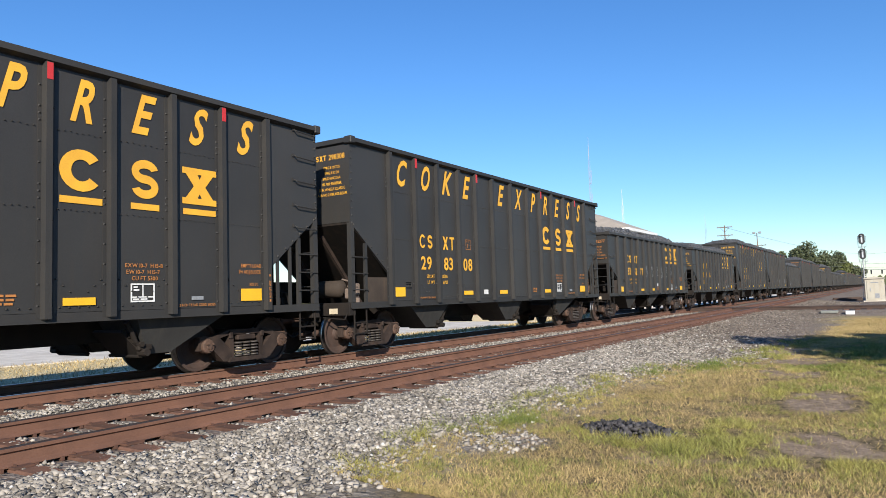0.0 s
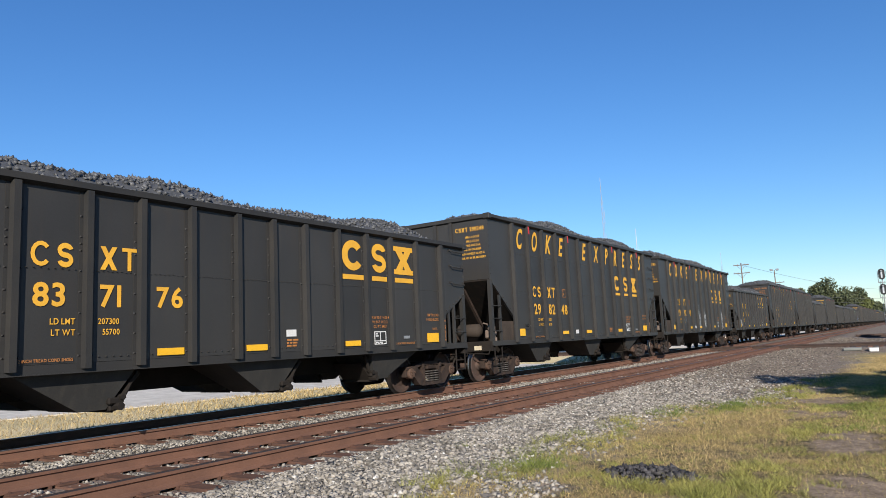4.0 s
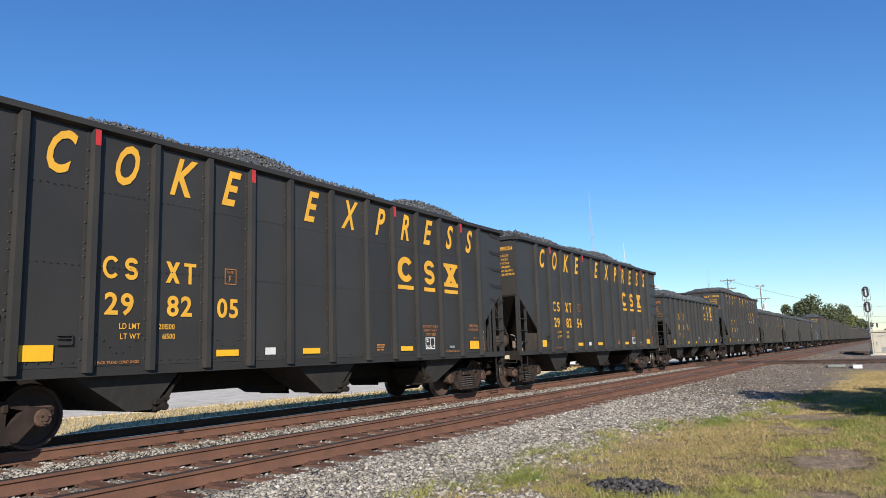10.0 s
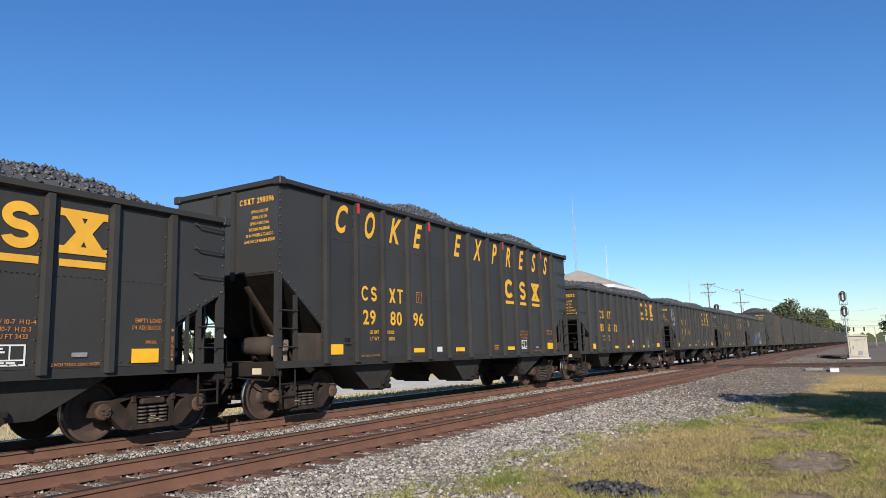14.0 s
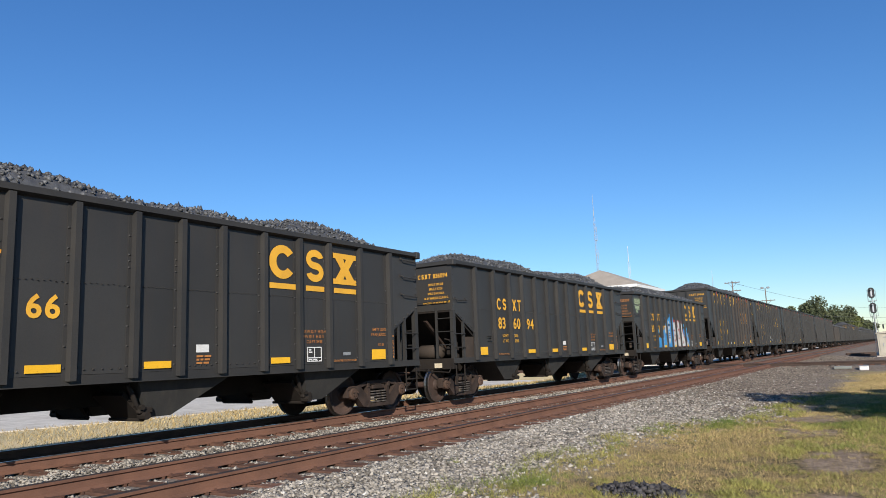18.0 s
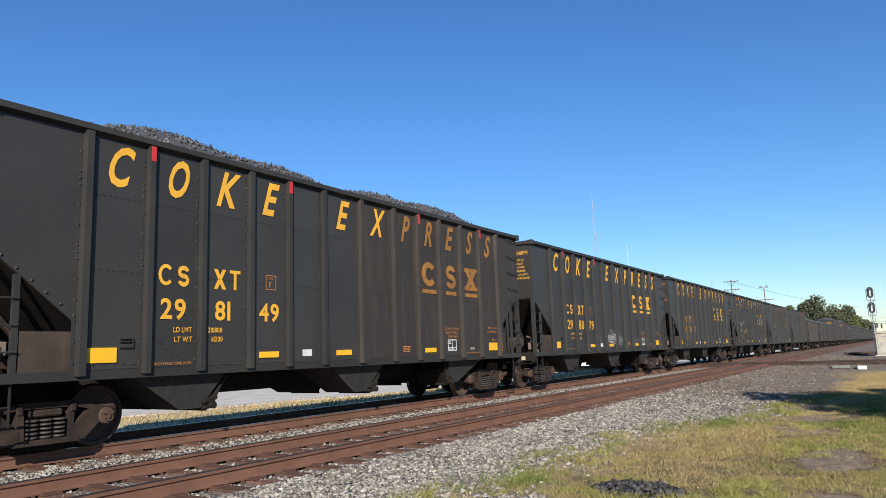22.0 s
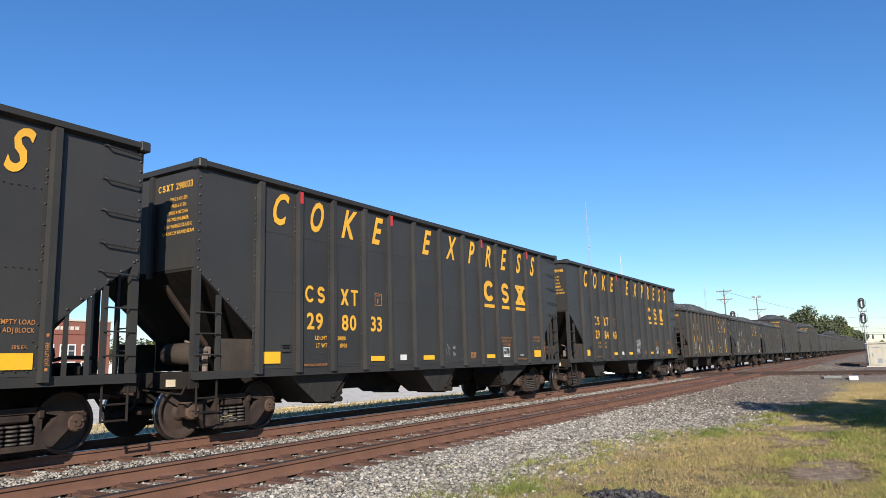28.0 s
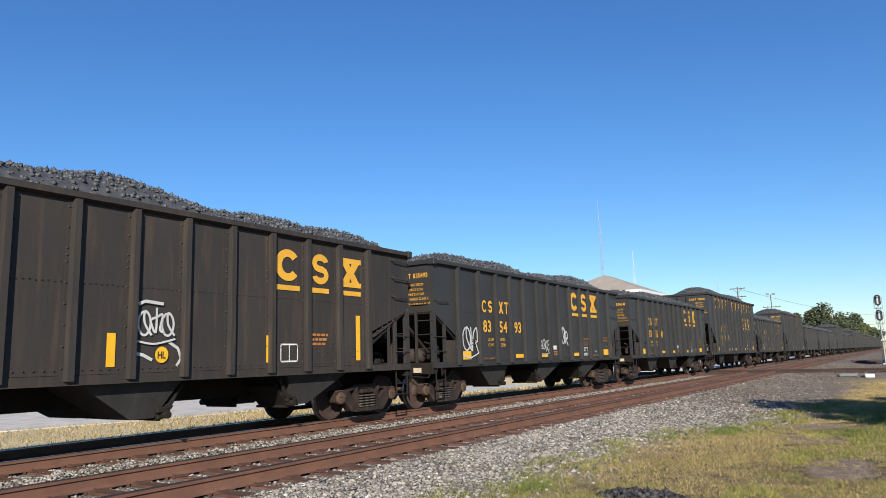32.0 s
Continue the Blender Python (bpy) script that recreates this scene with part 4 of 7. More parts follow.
def build_hopper(name, label, L, H, posts, slope_z, gates, body_mat=None, edge_mat=None, far_off=False):
    """One hopper car with the left end of its body at x = 0, the track centre at y = 0 and the rail top at z = 0."""
    body_mat, edge_mat = body_mat or CAR_BLACK, edge_mat or CAR_EDGE
    car = thing(name, label, "hopper car", (0, 0, 0), "hopper cars of the coke train")
    SB, ST = 1.02, 1.17  # side sill
    first, n_posts = posts[0], len(posts)
    low = 1.81  # foot of the slanted edge, at the first post
    bays = [0.0] + posts + [L]
    back = Shape().prism([(0, slope_z), (first, low), (first, ST - 0.02), (L - first, ST - 0.02), (L - first, low), (L, slope_z), (L, H - 0.1), (0, H - 0.1)], "y", HALF_W - 0.035, HALF_W)
    part("far_side", back, body_mat, car)
    for i in range(len(bays) - 1):
        sh = Shape()
        a, b = bays[i] + 0.002, bays[i + 1] - 0.002
        y0, y1 = -HALF_W, -HALF_W + 0.035
        if far_off:
            if i == 0:
                sh.prism([(0, slope_z), (first, low), (first, ST - 0.02), (L - first, ST - 0.02), (L - first, low), (L, slope_z), (L, H - 0.1), (0, H - 0.1)], "y", y0, y1)
                part("side_sheet", sh, body_mat, car)
            continue
        if i == 0:
            sh.prism([(a, slope_z), (b, low), (b, H - 0.1), (a, H - 0.1)], "y", y0, y1)
        elif i == len(bays) - 2:
            sh.prism([(a, low), (b, slope_z), (b, H - 0.1), (a, H - 0.1)], "y", y0, y1)
        else:
            sh.box(a, b, y0, y1, ST - 0.02, H - 0.1)
        part("side_sheet", sh, body_mat, car)
    if far_off:
        rib = Shape().prism([(-0.075, -HALF_W), (0.075, -HALF_W), (0.055, -POST_OUT), (-0.055, -POST_OUT)], "z", SB + 0.045, H - 0.13).mesh("side_post", edge_mat)
        for x in posts:
            part("side_post", rib, None, car, "", (x, 0, 0))
    else:
        for i, x in enumerate(posts):
            sh = Shape()
            w = 0.062 if 0 < i < n_posts - 1 else 0.07
            q, o = -HALF_W, -POST_OUT
            sh.prism([(x - w, q), (x - w * 1.9, q), (x - w * 1.9, q - 0.009), (x - w, q - 0.009), (x - w * 0.74, o), (x + w * 0.74, o), (x + w, q - 0.009), (x + w * 1.9, q - 0.009), (x + w * 1.9, q), (x + w, q)], "z", SB + 0.045, H - 0.13)
            part("side_post", sh, edge_mat, car)
    for s in (-1, 1):
        sh = Shape()
        sh.box(-0.02, L + 0.02, *sorted((s * (HALF_W - 0.10), s * (HALF_W + 0.006))), SB, ST - 0.025)
        sh.box(0.0, L, *sorted((s * (HALF_W - 0.12), s * (HALF_W + 0.045))), SB - 0.014, SB)
        part("side_sill", sh, edge_mat, car)
        sh = Shape()
        sh.prism([(s * (HALF_W - 0.06), H - 0.15), (s * (HALF_W + 0.02), H - 0.15), (s * POST_OUT, H - 0.11), (s * POST_OUT, H - 0.02), (s * (HALF_W + 0.02), H), (s * (HALF_W - 0.06), H)], "x", -0.03, L + 0.03)
        part("top_chord", sh, edge_mat, car, "rounded steel top edge")
    # ends
    for e in (0, 1):
        f = (lambda q: q) if e == 0 else (lambda q: L - q)
        X = lambda a, b: sorted((f(a), f(b)))
        sh = Shape()
        sh.box(*X(0.01, 0.045), -HALF_W + 0.03, HALF_W - 0.03, slope_z + 0.02, H - 0.1)
        part("end_wall", sh, body_mat, car)
        sh = Shape()
        sh.prism([(f(0.0), H - 0.15), (f(-0.05), H - 0.12), (f(-0.05), H - 0.02), (f(0.0), H), (f(0.06), H), (f(0.06), H - 0.15)], "y", -HALF_W - 0.03, HALF_W + 0.03)
        for s in (-1, 1):
            sh.box(*X(-0.055, 0.12), *sorted((s * (POST_OUT + 0.006), s * (HALF_W - 0.10))), H - 0.155, H + 0.012, 0.02)
        part("end_chord", sh, edge_mat, car)
        for y in (-0.28, 0.28):
            sh = Shape().box(*X(-0.055, 0.012), y - 0.05, y + 0.05, slope_z - 0.1, H - 0.14)
            part("end_stiffener", sh, edge_mat, car)
        sh = Shape()
        x_in = first + 0.93
        sh.prism([(f(0.02), slope_z + 0.03), (f(x_in), 1.12), (f(x_in), 1.05), (f(0.02), slope_z - 0.03)], "y", -HALF_W + 0.04, HALF_W - 0.04)
        part("slope_sheet", sh, SLOPE, car, "sloping floor sheet streaked with rust")
        for s in (-1, 1):
            sh = Shape()
            sh.box(*X(0.0, 0.12), *sorted((s * (HALF_W - 0.10), s * (HALF_W + 0.006))), ST - 0.02, slope_z)
            part("corner_post", sh, edge_mat, car)
            sh = Shape()
            yy = s * (HALF_W - 0.03)
            sh.prism([(f(0.09), slope_z - 0.05), (f(first), low - 0.06), (f(first), low), (f(0.0), slope_z)], "y", yy - 0.03, yy + 0.036)
            part("slope_flange", sh, edge_mat, car)
            sh = Shape().box(*X(0.49, 0.57), yy - 0.03, yy + 0.03, ST - 0.03, slope_z - (slope_z - low) * 0.40)
            part("corner_strut", sh, edge_mat, car)
            if e == 0:
                sh = Shape().box(*X(0.60, first - 0.02), yy - 0.012, yy + 0.012, ST - 0.025, 1.70)
                part("bolster_web", sh, WEB, car, "rust stained web plate over the truck")
            else:
                for q in (0.77, 1.10) if H > 4 else (0.77,):
                    part("slope_post", Shape().box(*X(q - 0.03, q + 0.03), yy - 0.02, yy + 0.02, ST - 0.03, slope_z - (slope_z - low) * q / first - 0.03), edge_mat, car)
            if far_off or s > 0:
                continue
            # ladder rungs between corner post and strut, grab irons above
            for z in (1.42, 1.78, 2.14):
                if z < slope_z - 0.3:
                    part("ladder_rung", Shape().path([(f(0.02), yy + s * 0.05, z), (f(0.56), yy + s * 0.05, z)], 0.014), edge_mat, car)
            levels = ((4.60, 4.08, 3.59, 3.09, 2.66) if e else ()) if H > 4 else (3.52, 3.11, 2.67) if e else (2.69,)
            for z in levels:
                q0, q1 = (0.06, 0.66) if e else (0.14, 0.66)
                g = Shape().path([(f(q0), s * HALF_W, z + 0.03), (f(q0 + 0.03), s * (HALF_W + 0.075), z - 0.02), (f(q1 - 0.03), s * (HALF_W + 0.075), z), (f(q1), s * HALF_W, z + 0.05)], 0.014)
                for q in (q0, q1):
                    g.box(*X(q - 0.03, q + 0.03), *sorted((s * HALF_W, s * (HALF_W + 0.02))), z + 0.01, z + 0.07)
                part("grab_iron", g, edge_mat, car)
            # sill step below the corner
            st = Shape()
            for q in (0.10, 0.52):
                st.path([(f(q), s * (HALF_W - 0.02), SB + 0.05), (f(q), s * (HALF_W - 0.02), 0.44)], 0.020)
            for z in (0.46, 0.70):
                st.path([(f(0.10), s * (HALF_W - 0.02), z), (f(0.52), s * (HALF_W - 0.02), z)], 0.017)
            part("sill_step", st, UNDER, car)
            if H > 4 and e == 0:
                continue
            # end ladder
            for z in (1.5, 1.85, 2.2):
                if z < slope_z - 0.1:
                    part("end_ladder_rung", Shape().path([(f(0.0), s * 0.98, z), (f(0.0), s * 1.5, z)], 0.013), edge_mat, car)
            part("end_ladder_rail", Shape().box(*X(-0.02, 0.03), *sorted((s * 0.95, s * 1.01)), ST - 0.02, slope_z + 0.1), edge_mat, car)
        # end sill, platform, struts under the slope, coupler
        sh = Shape().box(*X(-0.05, 0.16), -HALF_W + 0.02, HALF_W - 0.02, 0.86, ST - 0.03, 0.01)
        part("end_sill", sh, UNDER, car)
        for y in (-0.55, 0.55):
            sh = Shape().prism([(f(0.06), slope_z - 0.25), (f(0.14), slope_z - 0.22), (f(1.5), 1.14), (f(1.40), 1.14)], "y", y - 0.04, y + 0.04)
            part("slope_strut", sh, TRUCK, car)
        c = Shape()
        c.box(*X(-0.32, 0.2), -0.10, 0.10, 0.74, 0.95, 0.02)
        c.box(*X(-0.62, -0.32), -0.15, 0.13, 0.72, 1.0, 0.05)
        part("coupler", c, BEARING, car, "rusty knuckle coupler")
        hs = Shape().path([(f(-0.1), -0.32, 0.78), (f(-0.28), -0.30, 0.55), (f(-0.5), -0.24, 0.42), (f(-0.66), -0.18, 0.50)], 0.028)
        part("air_hose", hs, UNDER, car)
        lv = Shape().path([(f(-0.08), -1.45, 0.92), (f(-0.14), -1.42, 0.78), (f(-0.16), -0.3, 0.86)], 0.016)
        part("uncoupling_lever", lv, UNDER, car)
    if far_off:
        ends_only(car, L, gates, add_truck)
        return car
    # brake gear stands at the left end
    tank = Shape().lathe([(0.0, -0.62), (0.12, -0.60), (0.20, -0.54), (0.20, 0.10), (0.12, 0.16), (0.0, 0.18)][::-1], (0.62, -0.15, 1.46 if H > 4 else 1.32), "y", 16)
    part("air_reservoir", tank, WEB, car, "brown brake air tank", smooth=True)
    valve = Shape().box(0.20, 0.46, -1.36, -1.12, 1.22, 1.46, 0.03)
    valve.box(0.26, 0.40, -1.42, -1.34, 1.30, 1.42, 0.02)
    valve.box(0.40, 0.56, -1.30, -1.14, 1.36, 1.58, 0.03)
    valve.rod((0.33, -1.40, 1.24), (0.33, -1.40, 1.14), 0.05, n=8)
    valve.rod((0.16, -1.30, 1.50), (0.42, -1.30, 1.50), 0.045, n=8)
    valve.path([(0.30, -1.25, 1.46), (0.24, -1.22, 1.62), (0.10, -1.15, 1.66)], 0.022)
    valve.path([(0.48, -1.20, 1.36), (0.75, -1.0, 1.26), (1.1, -0.6, 1.16)], 0.025)
    part("brake_valve", valve, POLE if H > 4 else WEB, car, "dusty brake valve casting")
    if H < 4:
        wh = Shape()
        for k in range(14):
            a0, a1 = 2 * math.pi * k / 14, 2 * math.pi * (k + 1) / 14
            wh.rod((L + 0.16, -0.62 + 0.27 * math.cos(a0), 1.92 + 0.27 * math.sin(a0)), (L + 0.16, -0.62 + 0.27 * math.cos(a1), 1.92 + 0.27 * math.sin(a1)), 0.016, n=5)
        for k in range(4):
            a0 = 2 * math.pi * k / 4 + 0.4
            wh.rod((L + 0.16, -0.62, 1.92), (L + 0.16, -0.62 + 0.27 * math.cos(a0), 1.92 + 0.27 * math.sin(a0)), 0.012, n=4)
        wh.box(L - 0.02, L + 0.14, -0.76, -0.48, 1.76, 2.08, 0.02)
        part("brake_wheel", wh, edge_mat, car, "round hand brake wheel on its gear box")
        for ya, yb in ((-1.42, -0.86), (-0.78, -0.20)):
            part("end_handrail", Shape().path([(0.0, ya, slope_z + 0.30), (-0.09, ya + 0.03, slope_z + 0.26), (-0.09, yb - 0.03, slope_z + 0.26), (0.0, yb, slope_z + 0.30)], 0.014), edge_mat, car)
    part("platform", Shape().box(0.05, first + 0.4, -HALF_W + 0.05, HALF_W - 0.05, 1.09, 1.14), UNDER, car)
    part("platform", Shape().box(L - first - 0.4, L - 0.05, -HALF_W + 0.05, HALF_W - 0.05, 1.09, 1.14), UNDER, car)
    cyl = Shape().rod((L - 1.20, -1.05, 1.45), (L - 1.20, 0.25, 1.45), 0.21, n=16)
    cyl.box(L - 1.34, L - 1.06, -0.9, 0.2, 1.14, 1.26, 0.02)
    cyl.rod((L - 1.20, -1.10, 1.45), (L - 1.20, -1.02, 1.45), 0.10, n=10)
    part("brake_cylinder", cyl, UNDER, car)
    rig = Shape().box(L - 0.85, L - 0.25, -0.5, 0.7, 1.14, 1.34, 0.03)
    rig.box(L - 0.70, L - 0.50, -1.05, -0.5, 1.14, 1.28, 0.02)
    rig.path([(L - 1.1, -0.6, 1.30), (L - 0.7, -0.8, 1.42), (L - 0.25, -0.8, 1.40), (L - 0.12, -0.8, 1.20)], 0.03)
    rig.path([(L - 0.95, 0.4, 1.2), (L - 0.6, 0.5, 1.55), (L - 0.2, 0.5, 1.9)], 0.03)
    part("brake_rigging", rig, UNDER, car, "dark grimy brake levers and brackets")
    pl = Shape().box(-0.075, -0.055, -1.15, -0.92, 0.90, 1.02)
    part("end_plate", pl, CREAM, car, "small cream plate on the end sill")
    # centre sill and hopper pockets
    part("centre_sill", Shape().box(0.0, L, -0.28, 0.28, 0.62, 1.0), UNDER, car)
    for xl, xr, side in gates:
        sh = Shape()
        xg = xr - 0.34 if side > 0 else xl + 0.34
        for s in (-1, 1):
            ya, yb = sorted((s * 0.30, s * 1.42))
            yc, yd = sorted((s * 0.36, s * 1.18))
            top = [(xl, ya), (xr, ya), (xr, yb), (xl, yb)]
            g0, g1 = (xg - 0.42, xg) if side > 0 else (xg, xg + 0.42)
            bot = [(g0, yc), (g1, yc), (g1, yd), (g0, yd)]
            sh.add([(x, y, 1.03) for x, y in top] + [(x, y, 0.43) for x, y in bot], [(3, 2, 1, 0), (4, 5, 6, 7), (0, 1, 5, 4), (1, 2, 6, 5), (2, 3, 7, 6), (3, 0, 4, 7)][::1])
            q = xg + side * 0.03
            gt = Shape()
            gt.prism([(q, 0.40), (q + side * 0.05, 0.40), (q + side * 0.42, 0.80), (q + side * 0.36, 0.84)], "y", yc, yd)
            for z in (0.40, 0.52):
                gt.path([(q + side * 0.06, yc - 0.02, z), (q + side * 0.06, yd + 0.06, z)], 0.028)
            gt.box(*sorted((q, q + side * 0.12)), *sorted((s * 1.16, s * 1.24)), 0.40, 0.54, 0.015)
            gt.path([(q + side * 0.05, s * 1.22, 0.46), (q + side * 0.22, s * 1.25, 0.64), (q + side * 0.30, s * 1.27, 0.80), (q + side * 0.42, s * 1.3, 0.96)], 0.040)
            gt.rod((q + side * 0.10, s * 1.18, 0.47), (q + side * 0.10, s * 1.38, 0.47), 0.06, n=7)
            gt.box(*sorted((q - side * 0.05, q + side * 0.20)), *sorted((s * 1.2, s * 1.30)), 0.50, 0.60, 0.02)
            gt.rod((q + side * 0.16, s * 1.2, 0.60), (q + side * 0.16, s * 1.34, 0.60), 0.045, n=6)
            for k in range(5):
                u = 0.44 + 0.09 * k
                gt.box(*sorted((q + side * (0.02 + 0.085 * k), q + side * (0.07 + 0.085 * k))), *sorted((s * 1.155, s * 1.20)), u, u + 0.05)
            part("hopper_gate", gt, UNDER, car, "dirty discharge gate with latch gear")
        part("hopper_pocket", sh, POCKET, car, "dusty sloping discharge pocket")
    ta, tb = (1.22, 1.55) if H > 4 else (1.08, 1.10)  # truck centres from the body's ends
    add_truck(car, ta)
    add_truck(car, L - tb)
    # rivet rows
    rv = Shape()

    def rivet(x, z, r=0.022):
        y = -HALF_W - 0.008
        rv.add([(x - r, y, z - r), (x + r, y, z - r), (x + r, y, z + r), (x - r, y, z + r), (x, y - 0.024, z)], [(0, 1, 4), (1, 2, 4), (2, 3, 4), (3, 0, 4)])
    for i, x in enumerate(posts):
        z = 1.25
        k = 0
        while z < H - 0.25:
            rivet(x - 0.098, z, 0.017)
            if k % 4 == 0:
                rivet(x + 0.098, z, 0.014)
            k += 1
            z += 0.10 if k % 5 in (1, 2) and z > 2.2 else 0.30
    for z in np.arange(slope_z, H - 0.2, 0.16):
        for x in (0.05, L - 0.05):
            rivet(x, float(z), 0.02)
    for k in range(7):
        q = (k + 0.5) / 7
        rivet(q * first, slope_z + 0.04 + (low - slope_z) * q)
        rivet(L - q * first, slope_z + 0.04 + (low - slope_z) * q)
    for a, b in zip(bays[1:-2], bays[2:-1]):
        for k in range(5):
            rivet(a + 0.2 + (b - a - 0.4) * k / 4, 1.22, 0.013)
        for z in ((3.76, 2.62) if H > 4 else (2.47,)):
            for k in range(8):
                rivet(a + 0.17 + (b - a - 0.34) * k / 7, z + 0.006 * ((k * 7) % 3 - 1), 0.010)
        if int(a * 10) % 3 == 0:
            for k in range(4):
                rivet(a + 0.15 + 0.1 * k, 1.62 - 0.09 * k, 0.013)
                rivet(b - 0.15 - 0.1 * k, 1.62 - 0.09 * k, 0.013)
    part("rivets", rv, edge_mat, car, "rows of small round rivets")["kind"] = "stuff"
    return car


YL = -HALF_W - 0.014  # paint lies just off the sheets


def bay(posts, k):
    return posts[k - 1], posts[k]


def common_marks(posts, H):
    """Plates and stencils that every car of a kind carries: {material: Shape}."""
    out = {STENCIL: Shape(), WHITE: Shape(), GREYTAG: Shape()}
    s = out[STENCIL]
    tall = H > 4
    text_shape("2 INCH TREAD COND SHOES", 0.042, 2.58 if tall else 2.32, 1.18, YL - 0.012, s, squeeze=0.9)
    text_shape("2 INCH TREAD COND SHOES", 0.042, 12.09 if tall else 10.49, 1.18, YL - 0.012, s, squeeze=0.9)
    a = 9.25 if tall else 7.12
    small_bars(s, a, 1.38 if tall else 1.35, [0.33, 0.27, 0.30], YL, 0.032, 0.055, 2)
    x0, z0 = (5.90, 1.25) if tall else (7.11, 1.43)
    w = out[WHITE]
    rect(w, x0, x0 + 0.26, z0, z0 + 0.13, YL)
    # framed box of test dates: a band below, two dark fields above
    x0, z0 = (11.22, 1.27) if tall else (9.72, 1.20)
    x1, z1 = x0 + 0.42, z0 + 0.29
    for q in ((x0, x1, z1 - 0.022, z1), (x0, x1, z0, z0 + 0.024), (x0, x0 + 0.026, z0, z1), (x1 - 0.026, x1, z0, z1), (x0 + 0.20, x0 + 0.222, z0 + 0.07, z1), (x0, x1, z0 + 0.068, z0 + 0.088)):
        rect(w, *q, YL)
    small_bars(w, x0 + 0.05, z1 - 0.07, [0.12, 0.12], YL, 0.026, 0.045, 3)
    small_bars(w, x0 + 0.04, z0 + 0.033, [0.30], YL, 0.024, 0.045, 5)
    x0 = 12.33 if tall else 10.78
    rect(out[GREYTAG], x0, x0 + 0.24, 1.285 if tall else 1.305, 1.345 if tall else 1.37, YL - 0.01)
    h1, h2, cu, a, z = ("15-8", "15-7", "5300", 11.13, 1.81) if tall else ("12-4", "12-3", "3433", 9.60, 1.765)
    text_shape("EXW 10-7  H " + h1, 0.062, a, z, YL, s, squeeze=0.98)
    text_shape("EW 10-7  H " + h2, 0.062, a + 0.02, z - 0.10, YL, s, squeeze=0.98)
    text_shape("CU FT " + cu, 0.062, a + 0.11, z - 0.20, YL, s, squeeze=1.0)
    a, z = (13.41, 1.85) if tall else (11.80, 1.825)
    text_shape("EMPTY LOAD", 0.066, a, z, YL, s, squeeze=0.80)
    text_shape("1/4 ADJ BLOCK", 0.066, a - 0.05, z - 0.11, YL, s, squeeze=0.80)
    text_shape("50% E/L", 0.050, a + 0.19, z - 0.33, YL, s, squeeze=0.85)
    # upright words on the face of the last post
    tmp = Shape()
    text_shape("JACK-LIFT HERE", 0.052, 0.0, 0.0, 0.0, tmp, squeeze=0.8)
    for q in (-0.10, 0.55):
        rect(tmp, q, q + 0.06, 0.005, 0.045, 0.0)
    s.add([(posts[-1] + 0.025 - v[2], -POST_OUT - 0.004, 1.29 + v[0] * 0.72) for v in tmp.v], tmp.f)
    return out


END_LINES = {True: ("SPRG 6 OC D5", "SPRG 6 IC D6", "SPRG 4 HC D6A", "HS-7100 SNUBBER", "36 IN WHEELS CLASS C", "AAR NO 24 BRAKE BEAM"),
             False: ("SPRG 7 OC D5", "SPRG 7 IC D6", "SPRG 2 HC D6A", "36 IN WHEELS CLASS C", "AAR NO 24 BRAKE BEAM")}


def end_marks(shape, number, slope_z, H):
    """Number and stencils on the end wall that faces the camera first."""
    tmp = Shape()
    mark_blocks(tmp, 0.0, H - 0.46, 0.125, 0.0, "o8hi", 0.012)
    text_shape(number, 0.118, 0.50, H - 0.457, 0.0, tmp, squeeze=0.88)
    z = H - 0.66
    for line in ("SPRG D-5", "36 IN WHLS") if number == "822940" else END_LINES[H > 4]:
        if line:
            wide = text_width(line, 0.062, 0.82)
            text_shape(line, 0.062, 0.58 - wide / 2, z, 0.0, tmp, squeeze=0.82)
        else:
            small_bars(tmp, 0.36, z, [0.44], 0.0, 0.05, 0.1, 7)
        z -= 0.122
    # turn from the side onto the end
    shape.add([(0.004, -0.42 - v[0], v[2]) for v in tmp.v], tmp.f)


def halves(L, *near):
    """Posts of a car that is the same on both sides of its middle post."""
    return list(near) + [L - q for q in reversed(near[:-1])]


COKE = dict(L=15.44, H=4.81, posts=halves(15.44, 1.42, 2.465, 3.485, 4.55, 5.515, 6.515, 7.72), slope_z=2.90)
COAL_CAR = dict(L=13.58, H=3.76, posts=halves(13.58, 1.16, 2.22, 3.23, 4.085, 5.0, 5.955, 6.79), slope_z=2.40)
OLD_CAR = dict(L=14.3, H=3.80, posts=[1.32] + [1.45 + 0.94 * k for k in range(1, 13)], slope_z=2.40)
# where the paint stands along a car: number pairs, code pairs, their feet and heights, the emblem, the weights
PAINT = {
    "c": dict(num=(2.71, 3.78, 4.78), code=(2.66, 3.74), zn=1.92, hn=0.32, zc=2.45, hc=0.35, emblem=(10.46, 11.50, 12.54), ze=2.90, he=0.62, ld=(2.96, 1.70), lt=(2.98, 1.545), w=(3.64, 3.71)),
    "a": dict(num=(2.48, 3.43, 4.36), code=(2.44, 3.42), zn=1.95, hn=0.315, zc=2.49, hc=0.35, emblem=(9.105, 10.0, 10.92), ze=2.80, he=0.66, ld=(2.72, 1.69), lt=(2.74, 1.535), w=(3.41, 3.48)),
    "o": dict(num=(2.52, 3.44, 4.42), code=(2.50, 3.44), zn=1.96, hn=0.335, zc=2.63, hc=0.36, emblem=(10.36, 11.27, 12.20), ze=2.80, he=0.62, ld=(2.70, 1.72), lt=(2.60, 1.30), w=(3.50, 3.56))}
PAINT["b"] = PAINT["a"]


LETTER_MESH = {}


